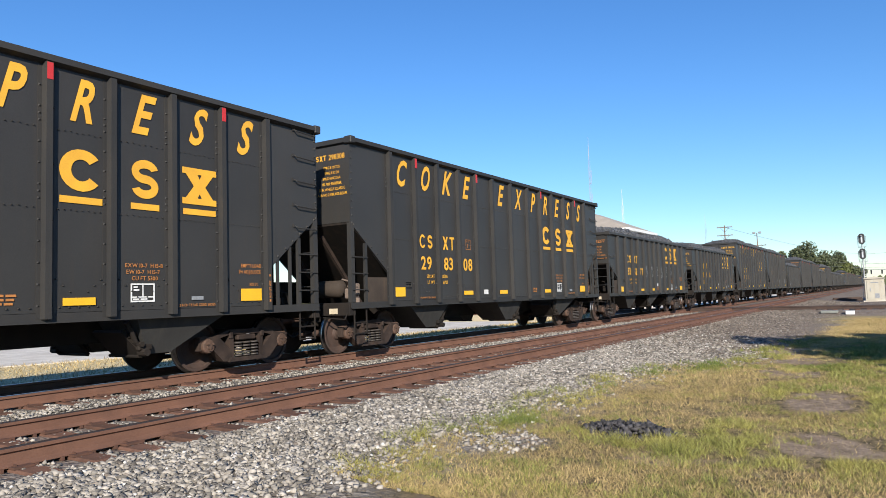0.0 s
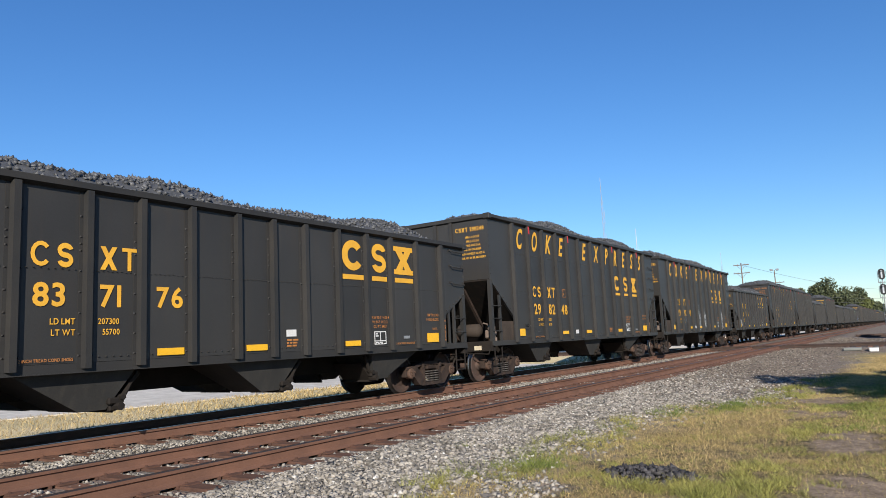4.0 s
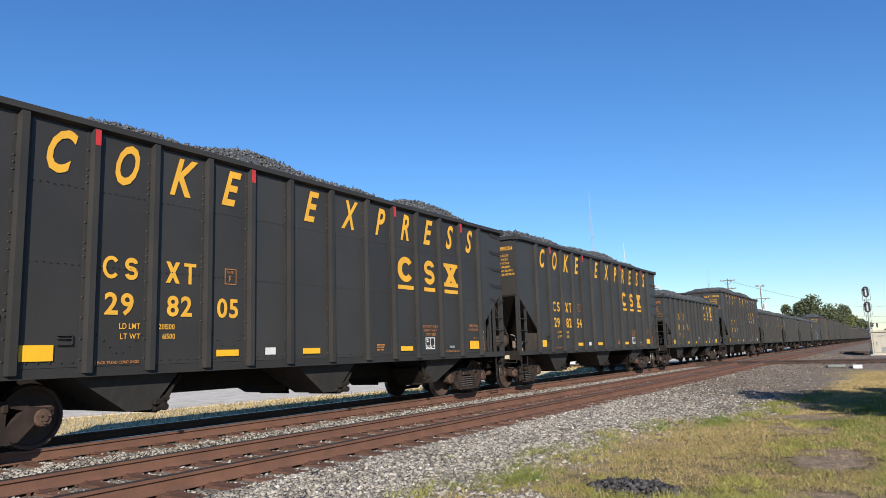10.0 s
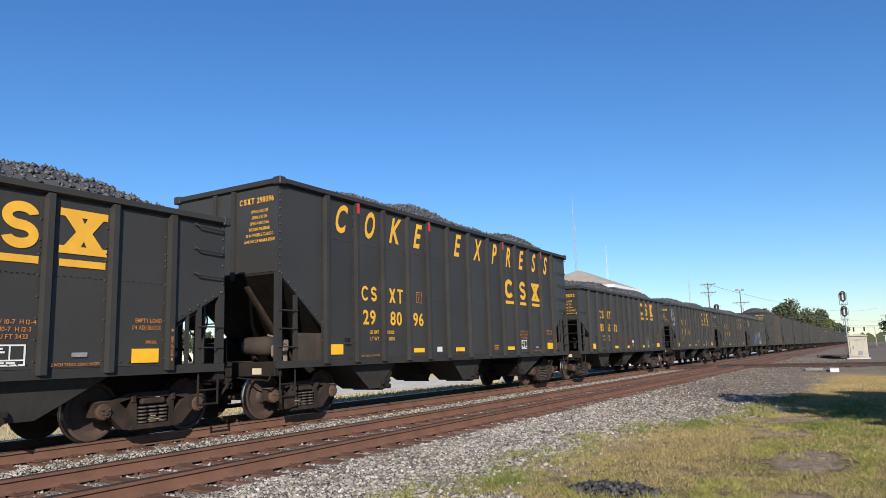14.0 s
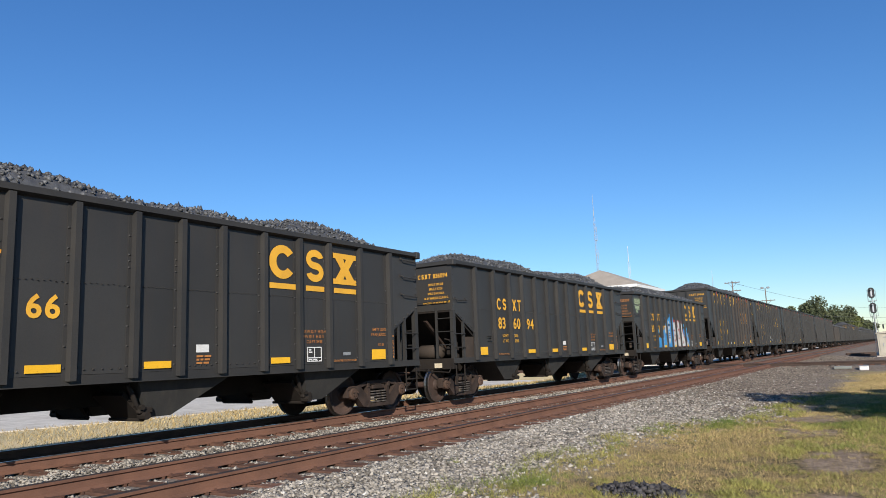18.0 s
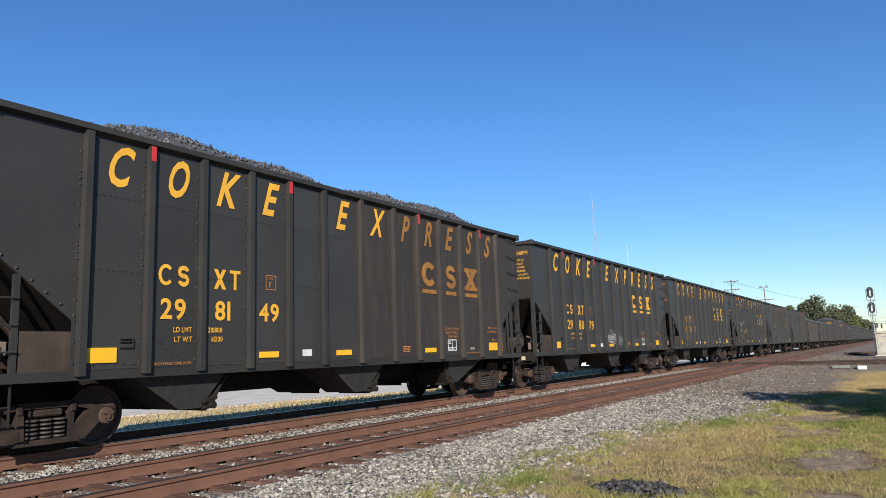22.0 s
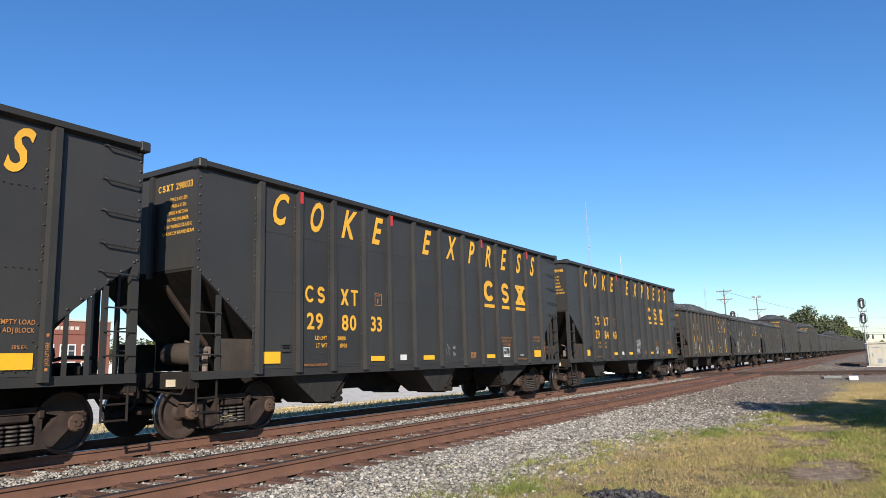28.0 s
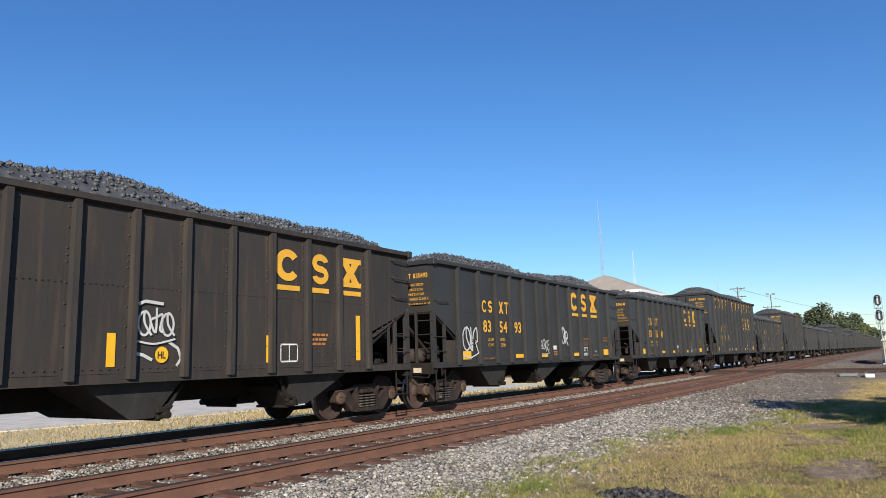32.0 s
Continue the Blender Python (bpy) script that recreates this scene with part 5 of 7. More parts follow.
def paint(car, name, key, make, mat, label=""):
    """A painted part whose mesh is shared by all cars with the same key."""
    if key not in LETTER_MESH:
        s = Shape()
        make(s)
        LETTER_MESH[key] = s.mesh(name, mat)
    return part(name, LETTER_MESH[key], None, car, label)


WEIGHTS = {"298205": (201500, 61500), "298440": (201500, 61500), "298293": (201300, 61700), "298308": (201300, 61700), "298033": (201100, 61900), "298254": (200600, 62400),
           "298096": (201300, 61700), "298149": (201800, 61200), "298079": (200700, 62300), "298187": (202200, 60800), "837176": (207300, 55700), "836675": (207300, 55700),
           "836094": (230100, 55900), "835277": (208400, 54600), "835401": (208500, 54500), "835566": (208000, 55000), "835307": (207700, 55300), "822940": (206800, 56200)}


def lettering(car, tag, kind, number, mat, old=False):
    """Painted letters of one car; numbers in three pairs."""
    p = PAINT[tag]
    tall = kind["H"] > 4
    for k in range(3):
        pair = number[2 * k:2 * k + 2]
        paint(car, "number", (tag, mat, "n", k, pair), lambda s: text_shape(pair, p["hn"], p["num"][k], p["zn"], YL, s, squeeze=1.0, bold=0.025), mat, "yellow painted number")
    for k, blocks in enumerate(("o8", "hi")):
        paint(car, "owner_mark", (tag, mat, "m", k), lambda s: mark_blocks(s, p["code"][k], p["zc"], p["hc"], YL, blocks, 0.055), mat, "yellow plain shapes")
    load, light = WEIGHTS.get(number, (201300, 61700) if tall else (207300, 55700))

    def weights(s):
        if not old:
            text_shape("LD LMT", 0.085, *p["ld"], YL, s, squeeze=0.85)
        text_shape("LT WT", 0.085, *p["lt"], YL, s, squeeze=0.85)
        for x, z, v in ((p["w"][0], p["ld"][1] if not old else 1.48, load), (p["w"][1], p["lt"][1], light)):
            text_shape("%d" % v, 0.085, x, z, YL, s, squeeze=0.85)
    paint(car, "weight_stencil", (tag, "w", load, light), weights, YELLOW, "small yellow weight stencils")["kind"] = "stuff"
    if tall:
        for k, ch in zip((1, 2, 3, 4, 6, 7, 8, 9, 10, 11, 12), "COKEEXPRESS"):
            a, b = bay(kind["posts"], k)
            q = {"O": 0.56, "C": 0.62, "X": 0.60, "P": 0.64, "R": 0.64}.get(ch, 0.70)
            wide = GLYPHS[ch, 0.40, 0.025][2] * 0.62 / 0.70 * q
            paint(car, "letter", (tag, mat, "l", k), lambda s: text_shape(ch, 0.62, (a + b) / 2 - wide / 2 + 0.04, 3.945, YL, s, shear=0.40, squeeze=q, bold=0.025), mat, "yellow slanted letter")

        def plate(s):
            x0 = 4.94
            x1 = x0 + 0.26
            for q in ((x0, x1, 2.765, 2.78), (x0, x1, 2.50, 2.515), (x0, x0 + 0.015, 2.50, 2.78), (x1 - 0.015, x1, 2.50, 2.78)):
                rect(s, *q, YL)
            text_shape("F", 0.11, x0 + 0.09, 2.545, YL, s)
            text_shape("PLATE", 0.042, x0 + 0.045, 2.70, YL, s, squeeze=0.8)
        paint(car, "plate_mark", (tag, "f"), plate, STENCIL, "thin framed plate mark")
    for k in range(3):
        paint(car, "emblem", (tag, mat, "e", k), lambda s: emblem(s, k, p["emblem"][k], p["ze"], p["he"], YL), mat, "yellow plain shape over a bar")
    paint(car, "end_stencil", (tag, "end", number), lambda s: end_marks(s, number, kind["slope_z"], kind["H"]), STENCIL if number[-1] in "57" else YELLOW, "small stencils on the end wall")["kind"] = "stuff"


def marks_on(car, kind):
    for m, s in common_marks(kind["posts"], kind["H"]).items():
        nm = {STENCIL: "stencil", WHITE: "label_plate", GREYTAG: "name_tag"}[m]
        ob = part(nm, s, m, car, {STENCIL: "small orange stencils", WHITE: "white label boxes", GREYTAG: "grey metal tag"}[m])
        if m != GREYTAG:
            ob["kind"] = "stuff"
    strips = ((1.52, 0.46, 0.22), (4.78, 0.48, 0.11), (6.89, 0.48, 0.11), (10.17, 0.48, 0.11), (13.40, 0.48, 0.22)) if kind is COKE else \
        ((1.29, 0.47, 0.22), (4.38, 0.48, 0.11), (6.15, 0.48, 0.11), (8.77, 0.48, 0.11), (11.75, 0.48, 0.22))
    z = 1.245 if kind is COKE else 1.195
    for a, w, h in strips:
        part("reflector_strip", Shape().box(a, a + w, YL - 0.012, YL, z, z + h), REFLECTOR, car, "yellow reflector strip")
    s = Shape()
    a, z = (2.03, 1.46) if kind is COKE else (1.79, 1.58)
    for q in ((a, a + 0.22, z, z + 0.014), (a, a + 0.22, z + 0.13, z + 0.15), (a, a + 0.22, z + 0.085, z + 0.10), (a + 0.205, a + 0.22, z, z + 0.15)):
        s.box(q[0], q[1], YL - 0.022, YL + 0.012, q[2], q[3])
    part("card_holder", s, CAR_EDGE, car, "small steel card frame")
    if kind is COKE:
        for k in (1, 4, 8, 11):
            s = Shape()
            x = kind["posts"][k]
            s.box(x - 0.042, x + 0.042, -POST_OUT - 0.006, -POST_OUT + 0.02, kind["H"] - 0.38, kind["H"] - 0.14)
            part("red_mark", s, RED, car, "red painted post top")


def coal_mesh(name, L, H, seed, rise=1.0):
    """A heaped load of lumps between the top chords."""
    r = np.random.RandomState(seed)
    x0, x1, w = 0.35, L - 0.35, 1.42
    xs, ys = np.arange(x0, x1 + 0.01, 0.085), np.arange(-w, w + 0.01, 0.085)
    X, Y = np.meshgrid(xs, ys)
    X = X + r.uniform(-0.035, 0.035, X.shape)
    Y = Y + r.uniform(-0.035, 0.035, Y.shape)
    ends = np.clip(np.minimum(X - x0, x1 - X) / 1.7, 0, 1)
    across = np.clip(1 - (np.abs(Y) / w) ** 2, 0, 1)
    ph = r.uniform(0, 6.28, 4)
    rolling = rise * (0.80 + 0.15 * np.sin(X * 0.9 + ph[0]) + 0.10 * np.sin(X * 2.1 + ph[1]))
    Z = H - 0.12 + 0.64 * across ** 0.55 * np.sqrt(ends) * rolling + r.uniform(-0.03, 0.03, X.shape)
    n = X.shape[1]
    V = np.stack([X.ravel(), Y.ravel(), Z.ravel()], 1)
    i = (np.arange(X.shape[0] - 1)[:, None] * n + np.arange(n - 1)[None, :]).ravel()
    F = np.concatenate([np.stack([i, i + 1, i + n + 1], 1), np.stack([i, i + n + 1, i + n], 1)])
    # loose lumps on top of the heap
    m = 4200
    near = np.nonzero(V[:, 1] < 0.5)[0]
    pick = near[r.randint(0, len(near), m)]
    base = np.array([(1, 0, 0), (-1, 0, 0), (0, 1, 0), (0, -1, 0), (0, 0, 1), (0, 0, -1)], float)
    tri = np.array([(0, 2, 4), (2, 1, 4), (1, 3, 4), (3, 0, 4), (2, 0, 5), (1, 2, 5), (3, 1, 5), (0, 3, 5)])
    S = r.uniform(0.020, 0.055, (m, 1, 1)) * r.uniform(0.6, 1.3, (m, 6, 1))
    W = V[pick][:, None, :] + (0, 0, 0.012) + base[None] * S + r.normal(0, 0.25, (m, 6, 3)) * S
    G = (tri[None] + 6 * np.arange(m)[:, None, None]).reshape(-1, 3) + len(V)
    return cloud_mesh(name, np.concatenate([V, W.reshape(-1, 3)]), np.concatenate([F, G]), [COAL, COAL_LUMP], np.concatenate([np.zeros(len(F)), np.ones(len(G))]))


truck_meshes()
RIGHT, LEFT = 1, -1
proto_coke = build_hopper("hopper_car", "tall black steel hopper car with riveted ribs and yellow lettering", gates=[(2.30, 4.12, RIGHT), (6.80, 8.61, RIGHT), (11.40, 13.15, LEFT)], **COKE)
marks_on(proto_coke, COKE)
proto_a = build_hopper("hopper_car", "low black steel hopper car heaped with coke, yellow lettering", gates=[(2.25, 4.09, RIGHT), (5.75, 7.55, RIGHT), (9.73, 11.50, LEFT)], **COAL_CAR)
marks_on(proto_a, COAL_CAR)
proto_b = build_hopper("hopper_car", "low black steel hopper car heaped with coke, yellow lettering", gates=[(2.25, 4.09, RIGHT), (6.13, 7.95, LEFT), (9.73, 11.50, LEFT)], **COAL_CAR)
marks_on(proto_b, COAL_CAR)
for o in proto_b.children:
    if o.name.startswith("brake_valve"):
        o.data.materials[0] = UNDER
proto_old = build_hopper("hopper_car", "old rust streaked hopper car with yellow lettering and sprayed tags", gates=[(2.55, 4.35, RIGHT), (6.35, 8.10, RIGHT), (10.45, 12.2, LEFT)], body_mat=CAR_RUSTY, edge_mat=CAR_RUSTY, **OLD_CAR)

far_coke = build_hopper("hopper_car", "tall black steel hopper car far down the train", gates=[(2.30, 4.12, RIGHT), (6.80, 8.61, RIGHT), (11.40, 13.15, LEFT)], far_off=True, **COKE)
far_low = build_hopper("hopper_car", "low black steel hopper car far down the train", gates=[(2.25, 4.09, RIGHT), (6.13, 7.95, LEFT), (9.73, 11.50, LEFT)], far_off=True, **COAL_CAR)

# kind, number, what sets it apart; in the order in which the cars pass
TRAIN = [("c", "298311", ""), ("c", "298308", ""), ("b", "835277", "chalk"), ("a", "837176", ""), ("c", "298248", ""), ("c", "298293", "tags"), ("a", "835401", "tag_low"),
         ("c", "298205", ""), ("c", "298254", ""), ("b", "836675", ""), ("c", "298096", ""), ("b", "835372", "red_scrawl"), ("b", "835566", "outline"), ("b", "836094", ""),
         ("a", "835307", "mural"), ("c", "298149", "rusty"), ("c", "298079", "grey_tags"), ("c", "298187", "grey_small"), ("c", "298179", ""), ("c", "298033", "doodle"), ("c", "298440", "tag_right"), ("o", "822940", "old"),
         ("b", "835493", "three_tags"), ("a", "834541", ""), ("c", "298160", ""), ("b", "835120", "tag_low"), ("c", "298271", "")]
TRAIN += [(k, "", "") for k in "llltlltttlltlttllllt"]  # too far off to read
PITCH = {"c": 16.50, "a": 15.21, "b": 15.21, "o": 15.25, "t": 16.50, "l": 15.21}


def run(t):
    """Metres that the train has gone at t seconds."""
    return 10.344 * t + 0.0014 * t * t


MOVERS = []
COAL_MESH = {}
for nm, kd in (("c", COKE), ("a", COAL_CAR), ("b", COAL_CAR), ("o", OLD_CAR), ("t", COKE), ("l", COAL_CAR)):
    COAL_MESH[nm] = [coal_mesh("coke_load", kd["L"], kd["H"] - (0.06 if nm in "ct" else 0.0), 40 + k + 7 * ord(nm), 1.2 if nm in "oct" else 1.0) for k in range(3)]


def stroke(shape, pts, w, y):
    """A sprayed ribbon along (x, z) points; it rises a hair on its way, so that crossings stay apart."""
    vs, n = [], len(pts)
    for i, (x, z) in enumerate(pts):
        (xa, za), (xb, zb) = pts[max(i - 1, 0)], pts[min(i + 1, n - 1)]
        d = math.hypot(xb - xa, zb - za) or 1
        nx, nz = -(zb - za) / d * w / 2, (xb - xa) / d * w / 2
        yy = y - 0.00025 * i
        vs += [(x + nx, yy, z + nz), (x - nx, yy, z - nz)]
    shape.add(vs, [(2 * i, 2 * i + 1, 2 * i + 3, 2 * i + 2) for i in range(n - 1)])


def scribble(shape, x, z, w, h, seed, line=0.035, y=None):
    """Looping sprayed strokes that spell nothing."""
    r = random.Random(seed)
    y = YL - 0.002 if y is None else y

    def curve(pts):
        out = []
        for i in range(len(pts) - 1):
            p0, p1, p2, p3 = pts[max(i - 1, 0)], pts[i], pts[i + 1], pts[min(i + 2, len(pts) - 1)]
            for k in range(5):
                t = k / 5
                out.append(tuple(0.5 * (2 * b + (c - a) * t + (2 * a - 5 * b + 4 * c - d) * t * t + (3 * b - a - 3 * c + d) * t ** 3) for a, b, c, d in zip(p0, p1, p2, p3)))
        return out + [pts[-1]]
    n = max(2, round(w / h * 2.6))
    c = w / n
    for k in range(n):
        x0 = x + c * k
        low, top = z + h * r.uniform(0, 0.22), z + h * r.uniform(0.7, 1.0)
        mid, kind = (low + top) / 2, r.randrange(4)
        if kind == 0:
            pts = [(x0 + c * 0.1, top - h * 0.1 * r.random()), (x0 + c * r.uniform(0.1, 0.4), low), (x0 + c * r.uniform(0.3, 0.6), mid + h * 0.15), (x0 + c * 0.9, top - h * r.uniform(0, 0.25)),
                   (x0 + c * r.uniform(0.9, 1.15), mid - h * r.uniform(0, 0.15)), (x0 + c * r.uniform(0.4, 0.7), mid - h * 0.1), (x0 + c * 1.1, low - h * r.uniform(0, 0.1))]
        elif kind == 1:
            pts = [(x0, top), (x0 + c * 0.9, top - h * 0.05), (x0 + c * 0.2, mid), (x0 + c * 1.0, mid - h * 0.05), (x0 + c * 0.1, low), (x0 + c * 1.1, low + h * 0.06)]
        elif kind == 2:
            pts = [(x0 + c * (0.5 + 0.5 * math.cos(a)), mid + (top - low) * 0.5 * math.sin(a)) for a in np.linspace(1.2, 7.9, 10)] + [(x0 + c * 0.5, mid), (x0 + c * 1.1, low)]
        else:
            pts = [(x0 + c * 0.5, top + h * 0.06), (x0 + c * 0.45, low), (x0, mid), (x0 + c * 0.5, mid + h * 0.12), (x0 + c, mid + h * 0.2), (x0 + c * 0.8, low + h * 0.1), (x0 + c * 1.15, low)]
        stroke(shape, curve(pts), line, y - 0.009 * (k % 2))
    if w > 0.5:
        stroke(shape, curve([(x - 0.03, z - h * 0.05), (x + w * 0.4, z - h * 0.14), (x + w * 0.8, z - h * 0.06), (x + w * 1.05, z + h * 0.02)]), line * 0.8, y - 0.018)


CHALK = []  # outlined letter shapes, in units of their width and height
CHALK.append((((0.15, 0.72), (0.55, 1.0), (0.72, 0.75), (0.62, 0.55), (1.0, 0.42), (0.55, 0.12), (0.25, 0.0), (0.2, 0.25), (0.36, 0.4), (0.12, 0.55), (0.15, 0.74)), ((0.40, 0.60), (0.43, 0.80))))
CHALK.append((((0.28, 0.0), (0.1, 0.45), (0.0, 0.85), (0.12, 1.0), (0.42, 0.96), (0.44, 0.7), (0.3, 0.66)), ((0.55, 0.7), (0.52, 0.97), (0.8, 0.9), (0.95, 0.45), (0.92, 0.12), (0.66, 0.12), (0.52, 0.5), (0.35, 0.46)), ((0.28, 0.0), (0.62, 0.1))))
CHALK.append((((0.0, 0.0), (0.38, 0.98), (0.78, 1.0), (1.0, 0.25), (0.0, 0.0)), ((0.5, 0.40), (0.54, 0.56))))
CHALK.append((((0.0, 0.02), (0.1, 0.95), (0.55, 1.0), (0.72, 0.75), (0.5, 0.55), (1.0, 0.45), (0.95, 0.12), (0.62, -0.04), (0.45, 0.1), (0.58, 0.2), (0.0, 0.02)), ((0.38, 0.66), (0.42, 0.84))))
CHALK.append((((0.15, 0.0), (0.0, 0.85), (0.42, 0.95), (0.78, 1.02), (0.8, 0.75), (0.38, 0.68), (0.45, 0.6), (0.62, 0.58), (0.42, 0.48), (0.95, 0.5), (0.9, 0.15), (0.15, 0.0)),))
CHALK.append((((0.35, 0.62), (0.55, 1.0), (0.9, 0.58), (0.7, 0.32), (0.45, 0.36)), ((0.3, 0.58), (0.55, 0.62), (0.6, 0.72)), ((0.28, 0.44), (0.5, 0.4))))


def spray(car, kind, what):
    B = lambda k: bay(kind["posts"], k)
    y = YL - 0.003
    S = {}

    def get(m):
        return S.setdefault(m, Shape())
    if what == "chalk":
        for k, pts in enumerate(CHALK):
            x0 = B(5 + k)[0] + 0.17
            for line in pts:
                stroke(get(SPRAY_WHITE), [(x0 + 0.42 * u, 1.86 + 0.53 * v) for u, v in line], 0.019, y - 0.006 * len(S))
    elif what == "tags":
        for k, z, h, dx in ((6, 1.22, 1.05, 0.12), (7, 1.35, 0.85, 0.18), (11, 1.25, 0.95, 0.25)):
            scribble(get(SPRAY_WHITE), B(k)[0] + dx, z, 0.52, h * 0.5, k, 0.028, y)
            scribble(get(SPRAY_WHITE), B(k)[0] + dx + 0.03, z + h * 0.42, 0.46, h * 0.5, k + 40, 0.028, y - 0.012)
            stroke(get(SPRAY_WHITE), [(B(k)[0] + dx + 0.05, z + h * 0.35), (B(k)[0] + dx + 0.27, z + h * 1.22), (B(k)[0] + dx + 0.47, z + h * 0.35)], 0.026, y - 0.03)
        scribble(get(SPRAY_GREY), B(3)[0] + 0.3, 1.5, 0.5, 0.6, 3, 0.025, y)
    elif what == "tag_low":
        for k in range(6):
            scribble(get(SPRAY_WHITE), B(1)[0] + 0.10 + 0.15 * k, 1.72 - 0.10 * k + 0.03 * (k % 2), 0.15, 0.30 - 0.02 * k, 90 + k, 0.024, y)
        stroke(get(SPRAY_WHITE), [(B(1)[0] + 0.08, 1.68), (B(1)[0] + 0.30, 1.63), (B(1)[0] + 0.62, 1.47)], 0.022, y)
        scribble(get(SPRAY_GREY), B(2)[0] + 0.05, 1.32, 0.85, 0.26, 44, 0.010, y)
        chalk = get(SPRAY_PALE)
        x0 = B(6)[0] + 0.32
        ring(chalk, x0, 2.02, 0.12, 0.12, 0.012, 0.012, y, 18)
        arc(chalk, x0, 2.01, 0.06, 0.06, 0.012, 0.012, y, 200, 340, 8)
        for q in (-0.04, 0.04):
            rect(chalk, x0 + q - 0.008, x0 + q + 0.008, 2.04, 2.08, y)
        stroke(chalk, [(x0 - 0.01, 1.90), (x0 + 0.02, 1.60)], 0.011, y)
        stroke(chalk, [(x0 - 0.22, 1.74), (x0 + 0.02, 1.80), (x0 + 0.45, 1.88)], 0.011, y - 0.004)
        scribble(chalk, x0 + 0.06, 1.62, 0.30, 0.11, 71, 0.010, y)
        scribble(chalk, x0 + 0.04, 1.47, 0.26, 0.12, 72, 0.010, y)
        x0 = B(7)[0] + 0.10
        small_bars(chalk, x0, 2.03, [0.50], y, 0.045, 0.1, 4)
        text_shape("FILL ME UP", 0.075, x0 - 0.02, 1.91, y, chalk, squeeze=0.80)
        text_shape("WITH COKE", 0.075, x0 - 0.03, 1.79, y, chalk, squeeze=0.80)
        small_bars(chalk, x0 - 0.03, 1.69, [0.62], y, 0.045, 0.1, 6)
    elif what == "red_scrawl":
        for k in (4, 5, 6):
            scribble(get(SPRAY_RED), B(k)[0] + 0.15, 1.52, 0.6, 0.24, k, 0.013, y)
    elif what == "outline":
        pts = [(0.52, 3.38), (0.40, 3.30), (0.36, 3.10), (0.30, 2.95), (0.34, 2.80), (0.45, 2.78), (0.50, 2.62), (0.62, 2.48), (0.80, 2.45), (0.98, 2.58), (1.00, 2.80), (0.90, 3.05), (0.82, 3.28), (0.68, 3.40), (0.50, 3.39)]
        stroke(get(SPRAY_WHITE), pts, 0.045, y)
        for line in ([(0.52, 3.18), (0.55, 3.00)], [(0.64, 3.20), (0.67, 3.03)], [(0.56, 2.86), (0.68, 2.80), (0.80, 2.92)], [(0.66, 2.80), (0.72, 2.70), (0.80, 2.78)]):
            stroke(get(SPRAY_WHITE), line, 0.03, y)
    elif what == "doodle":
        stroke(get(SPRAY_PALE), [(7.98, 1.62), (8.16, 1.52), (7.94, 1.36), (8.02, 1.64), (8.12, 1.34)], 0.013, y)
        scribble(get(SPRAY_PALE), 8.28, 1.50, 0.13, 0.10, 81, 0.010, y)
        scribble(get(SPRAY_PALE), 8.28, 1.32, 0.13, 0.12, 82, 0.010, y)
    elif what == "mural":
        # a painted panel: blue cloud ground, pale blocks with dark red fills, a banded patch of plain shapes; it runs over the posts too
        r = random.Random(4)
        po = -POST_OUT - 0.004
        blue, white, red = get(SPRAY_BLUE), get(SPRAY_WHITE), get(SPRAY_RED)

        def strip(shape, x0, x1, low, top, dy):
            """Paint between x0 and x1 up to top(x), on the sheets and on the post faces."""
            x = x0
            while x < x1 - 0.01:
                w = 0.055
                on = min(abs(x + w / 2 - q) for q in kind["posts"]) < 0.06
                ya, za, zb = (po if on else y) - dy, max(low + 0.02, top(x)), max(low + 0.02, top(x + w))
                flat(shape, [(x, low), (x + w, low), (x + w, zb), (x, za)], ya)
                x += w
        # blue cloud ground with drops above it
        strip(blue, 3.2, 6.3, 1.20, lambda q: np.interp(q, [3.2, 3.35, 3.8, 4.1, 4.5, 4.8, 5.0, 5.3, 5.8, 6.1, 6.3], [1.25, 1.50, 1.68, 1.72, 2.05, 2.20, 2.52, 2.68, 2.70, 2.58, 2.45])
              + 0.05 * math.sin(q * 9) + 0.03 * math.sin(q * 23), 0.0)
        strip(blue, 8.1, 9.42, 1.20, lambda q: np.interp(q, [8.1, 8.4, 8.8, 9.1, 9.3, 9.42], [1.9, 2.22, 2.1, 1.95, 1.7, 1.25]) + 0.04 * math.sin(q * 11), 0.0)
        for q, z, rad in ((3.62, 1.98, 0.10), (3.48, 1.83, 0.06), (3.30, 1.55, 0.06), (4.94, 2.64, 0.06), (6.15, 2.74, 0.08), (6.36, 2.68, 0.05), (5.75, 2.84, 0.05), (8.45, 2.34, 0.08), (8.9, 2.24, 0.06),
                          (9.08, 2.16, 0.07), (9.3, 1.88, 0.06), (9.40, 1.48, 0.06)):
            ring(blue, q, z, rad, rad * 1.1, rad, rad * 1.1, y, 10)
        # dark red edge, then the pale blocks over it
        strip(red, 6.15, 8.78, 1.20, lambda q: np.interp(q, [6.15, 6.4, 6.7, 6.95, 7.2, 7.7, 8.0, 8.4, 8.78], [2.50, 2.64, 2.60, 2.48, 2.62, 2.56, 2.32, 1.82, 1.25]), 0.002)
        strip(white, 5.95, 8.60, 1.22, lambda q: np.interp(q, [5.95, 6.1, 6.4, 6.66, 6.70, 6.84, 6.88, 7.3, 7.7, 8.0, 8.3, 8.6], [1.75, 2.15, 2.46, 2.50, 2.2, 2.2, 2.48, 2.56, 2.40, 2.05, 1.80, 1.40]), 0.004)
        o = y - 0.006
        arc(red, 6.45, 1.78, 0.26, 0.32, 0.07, 0.08, o, 40, 330, 18)
